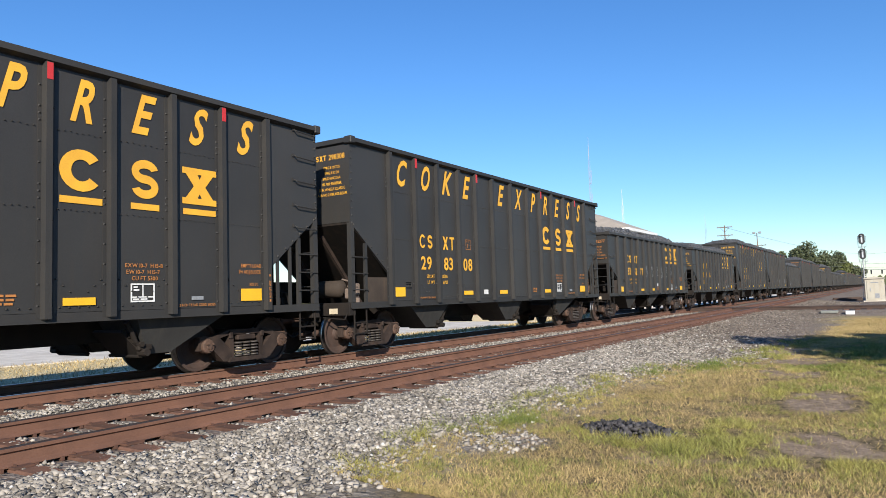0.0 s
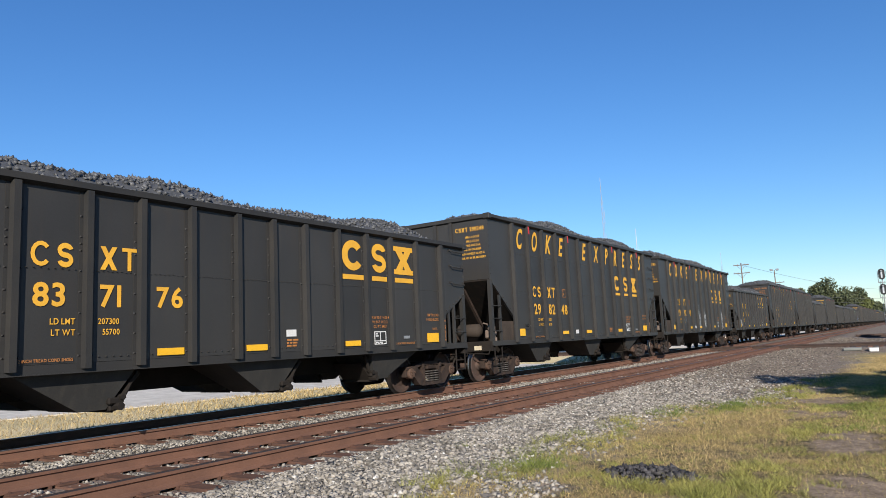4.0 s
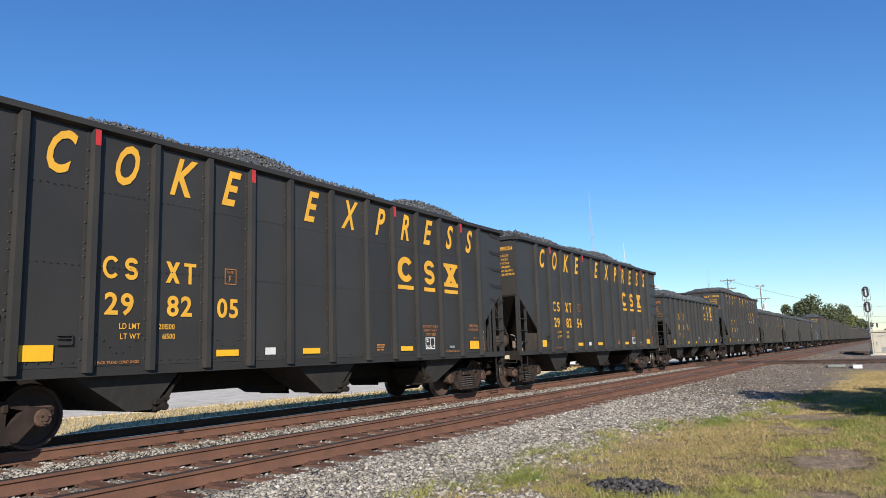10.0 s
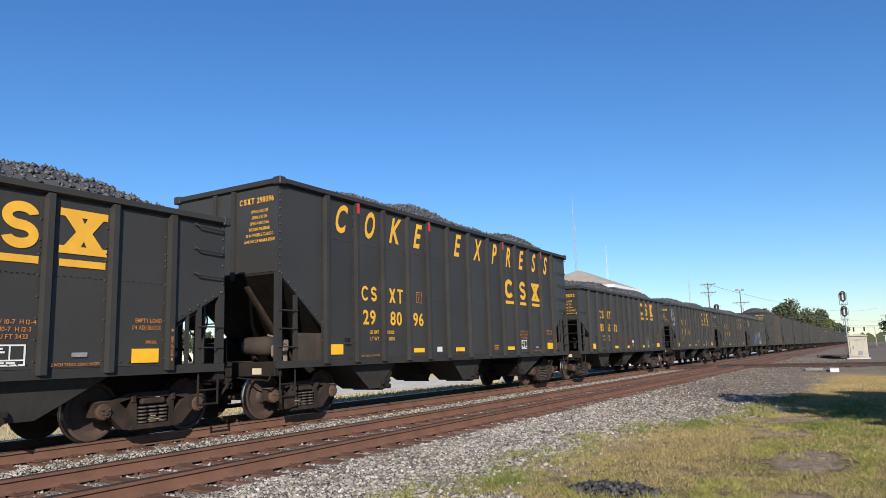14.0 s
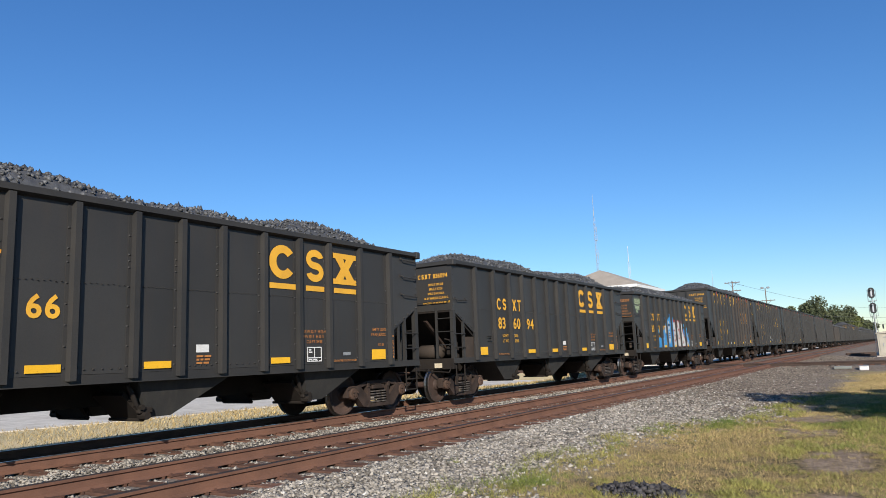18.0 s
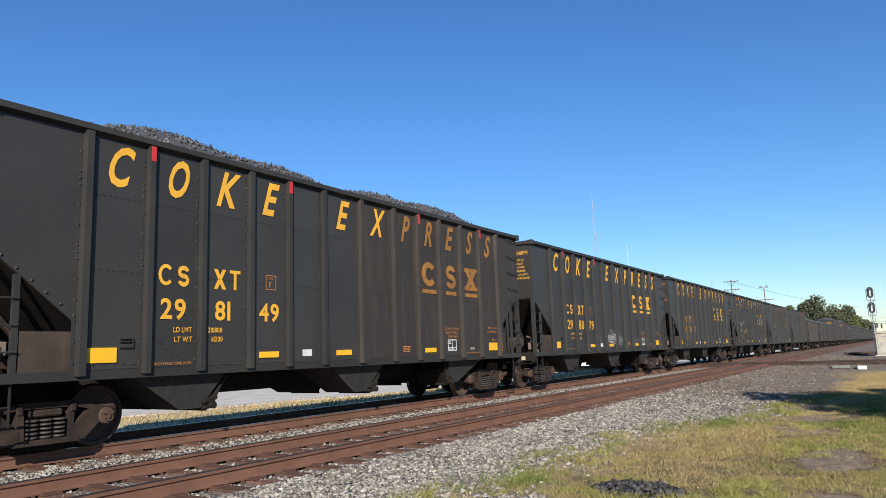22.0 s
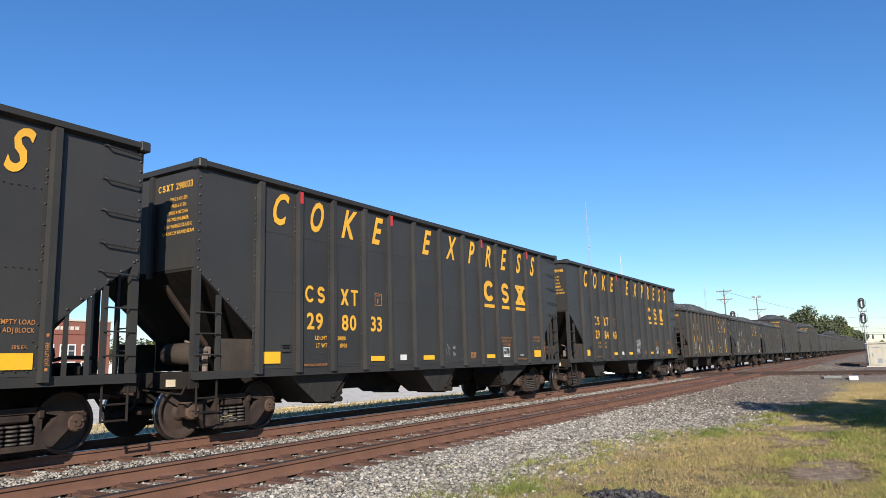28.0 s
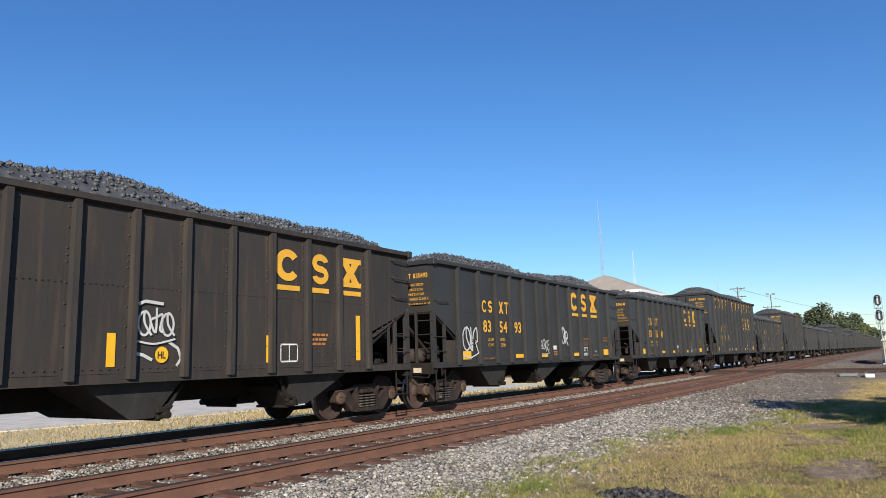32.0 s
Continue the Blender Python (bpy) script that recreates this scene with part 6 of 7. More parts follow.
        stroke(red, [(6.42, 1.80), (6.66, 1.80), (6.66, 1.55)], 0.07, o)
        stroke(red, [(6.95, 2.42), (6.93, 2.00), (6.97, 1.60), (6.94, 1.30)], 0.05, o)
        stroke(red, [(7.10, 1.98), (7.36, 2.12), (7.52, 2.14), (7.40, 1.86), (7.22, 1.60), (7.50, 1.68)], 0.08, o)
        stroke(red, [(7.76, 1.90), (7.94, 1.98), (7.84, 1.72), (8.00, 1.58), (8.16, 1.36)], 0.08, o)
        # a plain pale figure of rounded blocks with dark bands
        ring(white, 5.42, 2.30, 0.25, 0.24, 0.25, 0.24, o, 16)
        ring(white, 4.86, 2.08, 0.17, 0.21, 0.17, 0.21, o, 12)
        flat(white, [(5.28, 2.02), (5.58, 2.02), (5.68, 1.58), (5.46, 1.34), (5.22, 1.50)], o - 0.002)
        arc(white, 5.16, 1.46, 0.28, 0.22, 0.13, 0.13, o - 0.004, 20, 300, 14)
        dark = get(SIGNAL_BLACK)
        rect(dark, 5.17, 5.67, 2.26, 2.38, o - 0.008)
        for k in range(3):
            rect(dark, 5.28, 5.60, 1.64 + 0.11 * k, 1.69 + 0.11 * k, o - 0.008)
        for k, word in enumerate(("SHINE", "LIKE", "ME")):
            text_shape(word, 0.12, 4.22 + 0.06 * k, 1.74 - 0.17 * k, o - 0.002, white, squeeze=0.75)
        scribble(white, 8.72, 1.62, 0.48, 0.34, 8, 0.018, o)
        scribble(white, 8.74, 1.30, 0.48, 0.28, 9, 0.018, o)
        scribble(get(SPRAY_GREEN), 0.14, 3.14, 0.80, 0.36, 6, 0.026, y)
        scribble(get(SPRAY_GREEN), 0.24, 2.96, 0.56, 0.15, 7, 0.016, y)
        scribble(get(SPRAY_GREEN), 0.36, 2.80, 0.20, 0.14, 5, 0.022, y)
        scribble(get(SPRAY_GREY), 1.36, 1.88, 0.42, 0.22, 33, 0.012, y)
    elif what == "grey_tags":
        scribble(get(SPRAY_GREY), 5.72, 1.40, 0.32, 0.26, 25, 0.016, y)
        scribble(get(SPRAY_WHITE), 6.76, 1.48, 0.92, 0.29, 121, 0.018, y)
        ring(get(SPRAY_WHITE), 7.20, 1.85, 0.17, 0.07, 0.016, 0.016, y, 16)
        stroke(get(SPRAY_WHITE), [(6.72, 1.44), (7.2, 1.40), (7.62, 1.36), (7.5, 1.44), (7.72, 1.62), (7.84, 1.72)], 0.018, y - 0.02)
        for k in range(3):
            scribble(get(SPRAY_PALE), 7.90 + 0.19 * k, 1.24, 0.19, 0.52, 130 + k, 0.013, y)
            scribble(get(SPRAY_PALE), 7.92 + 0.18 * k, 1.38, 0.17, 0.22, 140 + k, 0.012, y - 0.02)
        scribble(get(SPRAY_GREY), 10.20, 1.42, 0.45, 0.18, 27, 0.012, y)
    elif what == "grey_small":
        scribble(get(SPRAY_GREY), B(7)[0] + 0.1, 1.3, 0.5, 0.5, 5, 0.02, y)
    elif what == "tag_right":
        scribble(get(SPRAY_WHITE), B(7)[0] + 0.12, 1.55, 0.75, 0.50, 31, 0.022, y)
        scribble(get(SPRAY_WHITE), B(7)[0] + 0.2, 1.32, 0.55, 0.20, 35, 0.018, y)
    elif what == "old":
        scribble(get(SPRAY_WHITE), B(2)[0] + 0.14, 1.35, 0.7, 0.75, 52, 0.03, y)
        scribble(get(SPRAY_WHITE), 7.20, 1.66, 0.62, 0.50, 155, 0.038, y)
        stroke(get(SPRAY_WHITE), [(7.18, 2.20), (7.30, 2.25), (7.62, 2.22)], 0.05, y - 0.02)
        stroke(get(SPRAY_WHITE), [(7.75, 1.62), (7.92, 1.52), (7.98, 1.36), (7.90, 1.24)], 0.05, y)
        stroke(get(SPRAY_WHITE), [(7.16, 1.45), (7.30, 1.42), (7.46, 1.34)], 0.05, y)
        for x in (1.42, 4.0, 6.70, 9.80, 12.33):
            rect(get(REFLECTOR), x, x + 0.14, 1.25, 1.75 if x < 12 else 2.2, y)
        a, b = B(10)
        for q in ((a + 0.24, a + 0.70, 1.57, 1.60), (a + 0.24, a + 0.70, 1.25, 1.28), (a + 0.24, a + 0.265, 1.25, 1.6), (a + 0.675, a + 0.70, 1.25, 1.6), (a + 0.46, a + 0.48, 1.28, 1.57)):
            rect(get(WHITE), *q, y)
        ring(get(REFLECTOR), 7.62, 1.42, 0.12, 0.13, 0.12, 0.13, y - 0.01, 14)
        text_shape("HL", 0.11, 7.54, 1.365, y - 0.02, get(SIGNAL_BLACK), squeeze=0.8)
        small_bars(get(STENCIL), a + 1.1, 1.75, [0.5, 0.45, 0.4], y, 0.05, 0.09, 12)
    elif what == "three_tags":
        scribble(get(SPRAY_WHITE), B(1)[0] + 0.2, 1.35, 0.75, 0.8, 61, 0.05, y)
        scribble(get(SPRAY_WHITE), B(6)[0] + 0.1, 1.35, 0.8, 0.5, 62, 0.03, y)
        scribble(get(SPRAY_WHITE), B(8)[0] + 0.2, 1.55, 0.45, 0.8, 63, 0.05, y)
    for m, s in S.items():
        nm = {SPRAY_WHITE: "white_spray_paint", SPRAY_PALE: "pale_chalk_scrawl", SPRAY_BLUE: "blue_spray_paint", SPRAY_RED: "red_spray_paint", SPRAY_GREEN: "green_spray_paint", SPRAY_GREY: "grey_chalk_scrawl",
              REFLECTOR: "reflector_strip", WHITE: "label_plate", STENCIL: "stencil", SIGNAL_BLACK: "black_spray_paint"}[m]
        part(nm, s, m, car, nm.replace("_", " "))["kind"] = "stuff"


def build_train():
    x = -4.493
    proto = {"c": (proto_coke, COKE), "a": (proto_a, COAL_CAR), "b": (proto_b, COAL_CAR), "o": (proto_old, OLD_CAR), "t": (far_coke, COKE), "l": (far_low, COAL_CAR)}
    used = set()
    rng = random.Random(8)
    for i, (k, number, what) in enumerate(TRAIN):
        p, kind = proto[k]
        if k in used:
            car = copy_thing(p, pose(x, Y_TRAIN, 0))
            for o in [c for c in car.children if c.name.startswith(("number", "letter", "owner_mark", "emblem", "white_spray", "grey_chalk", "blue_s", "red_spray", "green_s", "black_s"))]:
                bpy.data.objects.remove(o)
        else:
            car = p
            used.add(k)
        x0 = x - 0.22 if k in "ct" else x + 0.08 if k in "abl" else x
        if number == "837176":
            x0 -= 0.09
        car.location = (x0, Y_TRAIN, 0)
        SHELL.append((car, x0, kind, number, what, k))
        if k != "c" or i not in (0, 1, 16, 17, 18, 19, 20):
            load = new("coke_load", COAL_MESH[k][i % 3])
            load.location = (x0, Y_TRAIN, 0)
            tagged(load, "heaped load of black coke lumps in a hopper car", "coke load", "coke loads")
            MOVERS.append((load, x0))
        MOVERS.append((car, x0))
        x += PITCH[k]
    for car, x, kind, number, what, k in SHELL:
        if k in "tl":
            continue
        lettering(car, k, kind, number, YELLOW, k == "o")
        if what:
            spray(car, kind, what)
        if what == "rusty":
            car["label"] = "tall hopper car with black paint browned by rust, worn yellow lettering"
            for o in car.children:
                if o.name.startswith(("side_sheet", "side_post", "top_chord")) and o.data and o.location.x == 0:
                    if min(v[0] for v in o.bound_box) > 7.0:
                        o.material_slots[0].link = "OBJECT"
                        o.material_slots[0].material = CAR_RUSTY
                if o.name.startswith(("letter", "emblem")) and min(v[0] for v in o.bound_box) > 8.5:
                    o.material_slots[0].link = "OBJECT"
                    o.material_slots[0].material = YELLOW_OLD


SHELL = []
build_train()


def wheel_things():
    out = []
    for car, *_ in SHELL:
        for tk in car.children:
            if tk.name.startswith("truck"):
                out += [w for w in tk.children if w.name.startswith("wheelset")]
    return out


# ---- beyond the line ----
def build_house():
    """Two-storey house with a hipped roof, only its upper part over the train."""
    cx, cy, hw, hd, ze, za = 71.8, 25.7, 4.2, 4.2, 7.5, 9.5
    ob = thing("house", "pale two-storey house with a brown shingled hip roof", "house", (cx, cy, -0.75))
    ze, za = ze + 0.75, za + 0.75
    part("wall", Shape().box(-hw, hw, -hd, hd, 0, ze - 0.3), SIDING, ob)
    e = 0.7
    roof = Shape().add([(-hw - e, -hd - e, ze - 0.1), (hw + e, -hd - e, ze - 0.1), (hw + e, hd + e, ze - 0.1), (-hw - e, hd + e, ze - 0.1), (-1.3, 0, za), (1.3, 0, za)],
                       [(0, 1, 5, 4), (1, 2, 5), (2, 3, 4, 5), (3, 0, 4), (3, 2, 1, 0)])
    part("roof", roof, SHINGLE, ob, "brown shingled hip roof")
    f = Shape()
    for a in (-1, 1):
        f.box(-hw - e, hw + e, *sorted((a * (hd + e), a * (hd + e + 0.04))), ze - 0.36, ze - 0.09)
        f.box(*sorted((a * (hw + e), a * (hw + e + 0.04))), -hd - e, hd + e, ze - 0.36, ze - 0.09)
    part("fascia", f, TRIM, ob, "white eaves board")
    part("soffit", Shape().box(-hw - e, hw + e, -hd - e, hd + e, ze - 0.30, ze - 0.24), TRIM, ob)
    for x in (-3, -1, 1, 3):
        for z in (1.2, 4.4):
            w = part("window", Shape().box(x - 0.5, x + 0.5, -hd - 0.03, -hd + 0.05, z, z + 1.5), GLASS, ob)
            fr = Shape().box(x - 0.6, x - 0.5, -hd - 0.06, -hd, z - 0.1, z + 1.6).box(x + 0.5, x + 0.6, -hd - 0.06, -hd, z - 0.1, z + 1.6)
            fr.box(x - 0.5, x + 0.5, -hd - 0.06, -hd, z + 1.5, z + 1.6).box(x - 0.6, x + 0.6, -hd - 0.08, -hd, z - 0.1, z)
            part("window_frame", fr, TRIM, w)


def build_brick_building():
    x0, x1, y0, y1, h = 26.0, 53.9, 85.0, 99.0, 8.1
    ob = thing("brick_building", "two-storey red brick building with white sash windows and a flat roof", "building", (0, 0, -0.78))
    part("wall", Shape().box(x0, x1, y0, y1, 0, h), BRICKWALL, ob, "red brick wall")
    part("parapet", Shape().box(x0 - 0.15, x1 + 0.15, y0 - 0.15, y1 + 0.15, h, h + 0.25, 0.03), CONCRETE, ob, "pale stone coping")
    part("cornice", Shape().box(x0 - 0.10, x1 + 0.10, y0 - 0.10, y0, h - 1.6, h - 1.4), BRICKWALL, ob)
    sign = Shape()
    q = 45.6
    for wd in (0.5, 0.35, 0.5, 0.4, 0.55, 0.45, 0.5):
        sign.box(q, q + wd, y0 - 0.04, y0, h - 1.05, h - 0.62)
        q += wd + 0.14
    part("sign_bars", sign, CONCRETE, ob, "row of pale sign letters too far to read")
    part("plinth", Shape().box(x0 - 0.05, x1 + 0.05, y0 - 0.05, y0, 0, 0.7), CONCRETE, ob)
    x = 28.6
    while x < x1 - 2.0:
        for z, tall in ((1.95, 1.15), (3.75, 1.45)):
            w = part("window", Shape().box(x, x + 1.8, y0 - 0.02, y0 + 0.06, z, z + tall), GLASS, ob)
            fr = Shape()
            for a, b in ((x - 0.10, x + 0.04), (x + 0.82, x + 0.98), (x + 1.76, x + 1.90)):
                fr.box(a, b, y0 - 0.08, y0 - 0.02, z - 0.08, z + tall + 0.08)
            for a, b in ((z - 0.08, z + 0.05), (z + tall * 0.5 - 0.04, z + tall * 0.5 + 0.04), (z + tall - 0.05, z + tall + 0.08)):
                fr.box(x - 0.10, x + 1.90, y0 - 0.075, y0 - 0.025, a, b)
            part("window_frame", fr, TRIM, w)
            part("window_sill", Shape().box(x - 0.2, x + 2.0, y0 - 0.16, y0, z - 0.22, z - 0.08), CONCRETE, w)
        x += 2.7
    d = part("door", Shape().box(x1 - 1.5, x1 - 0.5, y0 - 0.03, y0 + 0.05, 0.05, 2.15), TRIM, ob)
    part("door_handle", Shape().rod((x1 - 0.65, y0 - 0.03, 1.05), (x1 - 0.65, y0 - 0.09, 1.05), 0.03), GALV, d)


def build_cottage(name, label, x, y, w, d, h, wall, rot=0):
    ob = thing(name, label, "house", (x, y, -0.78))
    ob.rotation_euler = (0, 0, radians(rot))
    part("wall", Shape().prism([(-w / 2, 0), (w / 2, 0), (w / 2, h), (0, h + w * 0.36), (-w / 2, h)], "y", -d / 2, d / 2), wall, ob)
    r = Shape()
    for s in (-1, 1):
        r.prism([(0, h + w * 0.36 + 0.12), (0, h + w * 0.36), (s * (w / 2 + 0.4), h - 0.3), (s * (w / 2 + 0.4), h - 0.18)], "y", -d / 2 - 0.35, d / 2 + 0.35)
    part("roof", r, SHINGLE, ob, "grey shingled gable roof")
    for q in (-w / 4, w / 4):
        wn = part("window", Shape().box(q - 0.45, q + 0.45, -d / 2 - 0.02, -d / 2 + 0.04, 1.1, 2.4), GLASS, ob)
        part("window_frame", Shape().box(q - 0.55, q - 0.45, -d / 2 - 0.05, -d / 2, 1.0, 2.5).box(q + 0.45, q + 0.55, -d / 2 - 0.05, -d / 2, 1.0, 2.5).box(q - 0.55, q + 0.55, -d / 2 - 0.05, -d / 2, 2.4, 2.5), TRIM, wn)
    part("door", Shape().box(-0.45, 0.45, -d / 2 - 0.03, -d / 2 + 0.04, 0.05, 2.1), TRIM, ob)


def lattice_mast(name, label, x, y, h, w, top_rod, mat=None):
    ob = thing(name, label, "radio mast", (x, y, -0.75))
    h += 0.75
    mat = mat or GALV
    b = Shape()
    legs = [(w * math.cos(a), w * math.sin(a)) for a in (0.5, 2.59, 4.69)]
    for px, py in legs:
        part("leg", Shape().rod((px, py, 0), (px, py, h * 0.86), 0.022, 0.018, 5), mat, ob)
    z = 0.0
    k = 0
    while z < h * 0.86 - 0.8:
        for i in range(3):
            a, c = legs[i], legs[(i + 1) % 3]
            b.rod((a[0], a[1], z), (c[0], c[1], z + 0.8), 0.010, n=3, caps=False)
        z += 0.8
        k += 1
    part("lacing", b, mat, ob)
    part("antenna", Shape().rod((0, 0, h * 0.86), (0, 0, h), 0.055, 0.02, 6), mat, ob)
    if top_rod:
        for q in (0.58, 0.72):
            part("antenna", Shape().path([(0, 0, h * q), (0.8, 0, h * q), (0.8, 0, h * q + 2.2)], 0.03), mat, ob)


def build_poles():
    def pole(x, y, h, label, arms, lamp=False):
        ob = thing("utility_pole", label, "utility pole", (x, y, -0.75), "utility poles")
        h += 0.75
        part("post", Shape().rod((0, 0, 0), (0, 0, h), 0.13, 0.08, 8), POLE, ob)
        for z, w in arms:
            a = part("cross_arm", Shape().box(-0.06, 0.06, -w, w, h - z - 0.06, h - z + 0.06).rod((0.05, -w * 0.6, h - z), (0.05, 0, h - z - 0.8), 0.025).rod((0.05, w * 0.6, h - z), (0.05, 0, h - z - 0.8), 0.025), POLE, ob)
            for q in (-0.9, -0.45, 0.45, 0.9):
                part("insulator", Shape().lathe([(0.02, 0), (0.05, 0.03), (0.05, 0.1), (0.02, 0.14)], (0, q * w, h - z + 0.06), "z", 6), GREYTAG, a)
        if lamp:
            for q in (-0.5, 0.5):
                part("floodlight", Shape().box(-0.2, 0.2, q - 0.25, q + 0.25, h - 0.1, h + 0.25, 0.05), GREYTAG, ob)
            part("transformer", Shape().lathe([(0.0, 0), (0.3, 0), (0.3, 0.9), (0.22, 1.0), (0.0, 1.0)], (0.0, -0.5, h - 4.2), "z", 10), PALE_METAL, ob)
        return h - 0.75
    pole(118, 21.3, 11.2, "tall wooden utility pole with two cross arms", [(0.3, 1.15), (1.6, 1.2)])
    pole(140, 19.7, 11.2, "wooden utility pole with floodlights and a transformer", [(2.3, 1.5)], True)
    pole(300, -6.0, 10.5, "distant wooden utility pole carrying wires", [(0.3, 1.6)])
    w = thing("overhead_wire", "thin dark overhead wires sagging between poles", "wire")
    for a, b, sag in (((118, 21.3, 10.9), (330, -4, 14), 2.5), ((170, 14.6, 6.6), (290, -30, 7.4), 0.8), ((170, 14.6, 5.6), (290, -30, 6.1), 0.8)):
        pts = []
        for k in range(13):
            q = k / 12
            pts.append((a[0] + (b[0] - a[0]) * q, a[1] + (b[1] - a[1]) * q, a[2] + (b[2] - a[2]) * q - sag * 4 * q * (1 - q)))
        part("strand", Shape().tube(pts, 0.022, 4), WIRE, w)


def build_signal(x, y, h, base_z, label, heads, turn=0.0):
    ob = thing("railway_signal", label, "railway signal", (x, y, base_z), "railway signals")
    ob.rotation_euler = (0, 0, turn)
    part("mast", Shape().rod((0, 0, 0), (0, 0, h - 0.4), 0.062, 0.05, 10), GALV, ob)
    part("base", Shape().box(-0.22, 0.22, -0.22, 0.22, 0, 0.35, 0.04), GALV, ob)
    for z in heads:
        # an upright oval backboard with a pale lamp column
        pts = []
        for k in range(16):
            a = 2 * math.pi * (k + 0.5) / 16
            pts.append((0.27 * math.cos(a), z + math.copysign(0.26, math.sin(a)) + 0.26 * math.sin(a)))
        hd = part("signal_head", Shape().prism(pts, "x", -0.22, -0.10), SIGNAL_BLACK, ob, "black oval signal head")
        part("lamp_column", Shape().box(-0.25, -0.22, -0.07, 0.07, z - 0.36, z + 0.36, 0.01), PALE_METAL, hd, "pale grey lamp column")
        part("hood", Shape().prism([(-0.10, z + 0.27), (0.10, z + 0.27), (0.10, z + 0.31), (-0.10, z + 0.31)], "x", -0.45, -0.22), SIGNAL_BLACK, hd)
        pf = Shape().box(0.05, 0.75, -0.35, 0.35, z - 0.78, z - 0.74)
        for q in ((0.72, -0.33), (0.72, 0.33), (0.1, 0.33)):
            pf.rod((*q, z - 0.75), (*q, z + 0.3), 0.02, n=5)
        pf.path([(0.1, 0.33, z + 0.3), (0.72, 0.33, z + 0.3), (0.72, -0.33, z + 0.3)], 0.02)
        pf.path([(0.1, 0.33, z - 0.2), (0.72, 0.33, z - 0.2), (0.72, -0.33, z - 0.2)], 0.018)
        part("platform", pf, GALV, ob, "small railed maintenance platform")
    ld = Shape()
    for y_ in (-0.18, 0.18):
        ld.rod((0.3, y_, 0.2), (0.3, y_, h - 0.9), 0.018, n=5)
    z = 0.4
    while z < h - 1:
        ld.rod((0.3, -0.18, z), (0.3, 0.18, z), 0.014, n=5)
        z += 0.35
    part("ladder", ld, GALV, ob)


def build_cabinet():
    ob = thing("relay_cabinet", "cream steel relay cabinet with a shallow pitched roof", "relay cabinet", (76.5, 0.95, -0.45))
    part("body", Shape().box(-0.9, 0.9, -0.78, 0.78, 0.1, 2.1, 0.03), BOXPAINT, ob)
    part("foundation", Shape().box(-1.0, 1.0, -0.95, 0.95, -0.1, 0.1), CONCRETE, ob)
    part("roof", Shape().prism([(-0.87, 2.10), (0.87, 2.10), (0.87, 2.16), (0, 2.32), (-0.87, 2.16)], "x", -1.0, 1.0), BOXPAINT, ob)
    d = part("door", Shape().box(-0.94, -0.90, -0.62, 0.62, 0.25, 1.95, 0.01), BOXPAINT, ob)
    part("handle", Shape().box(-0.98, -0.94, 0.30, 0.36, 0.95, 1.25), GALV, d)
    part("vent", Shape().box(-0.96, -0.94, -0.35, 0.0, 0.35, 0.75), GREYTAG, d)
    part("vent", Shape().box(-0.96, -0.94, -0.3, 0.3, 1.72, 1.80), GREYTAG, d)
    for q in (0.45, 1.75):
        part("hinge", Shape().rod((-0.95, -0.62, q), (-0.95, -0.62, q + 0.14), 0.03, n=6), GALV, d)


def tree(x, y, base, h, r, seed, label, n_leaf=2600, leaf=0.32, mat=None, trunk_h=None):
    """Tapered trunk, limbs, and a crown of small leaf clumps about the limb ends."""
    rr = random.Random(seed)
    np_r = np.random.RandomState(seed)
    ob = thing("tree", label, "tree", (x, y, base))
    th = trunk_h or h * 0.3
    s = Shape()
    s.rod((0, 0, -0.2), (0.1, 0, th), h * 0.032, h * 0.022, 9)
    ends = []
    for k in range(9):
        a = 2 * math.pi * k / 9 + rr.uniform(-0.3, 0.3)
        q = rr.uniform(0.45, 0.85)
        mid = Vector((0.1 + math.cos(a) * r * q * 0.4, math.sin(a) * r * q * 0.4, th + (h - th) * rr.uniform(0.2, 0.4)))
        end = Vector((math.cos(a) * r * q, math.sin(a) * r * q, th + (h - th) * rr.uniform(0.3, 0.85)))
        s.rod((0.1, 0, th * 0.9), mid, h * 0.014, h * 0.009, 6)
        s.rod(mid, end, h * 0.009, h * 0.004, 5)
        ends += [end, (mid + end) / 2]
    top = Vector((0.1, 0, h * 0.93))
    s.rod((0.1, 0, th * 0.9), top, h * 0.018, h * 0.004, 6)
    ends += [top * 0.97, Vector((0.1, 0, h * 0.75)), Vector((0.2, 0.3, h * 0.6))]
    part("trunk", s, BARK, ob)
    E = np.array([tuple(e) for e in ends])
    k = np_r.randint(0, len(E), n_leaf)
    off = np_r.normal(0, 1, (n_leaf, 3))
    off /= np.linalg.norm(off, axis=1)[:, None]
    size = np_r.uniform(0.7, 1.25, len(E))[k]
    P = E[k] + off * (np_r.rand(n_leaf, 1) ** 0.45) * (r * 0.36) * size[:, None]
    P[:, 2] = np.maximum(P[:, 2], th * 0.75)
    u = np_r.normal(size=(n_leaf, 3))
    u /= np.linalg.norm(u, axis=1)[:, None]
    v = np.cross(u, np_r.normal(size=(n_leaf, 3)))
    v /= np.linalg.norm(v, axis=1)[:, None]
    L = leaf * np_r.uniform(0.6, 1.3, (n_leaf, 1))
    V = np.stack([P - u * L, P + v * L * 0.55, P + u * L, P - v * L * 0.5], 1)
    F = np.arange(n_leaf * 4).reshape(-1, 4)
    cr = new("crown", cloud_mesh("crown", V.reshape(-1, 3), F, [mat or LEAF]))
    cr.parent = ob
    return ob


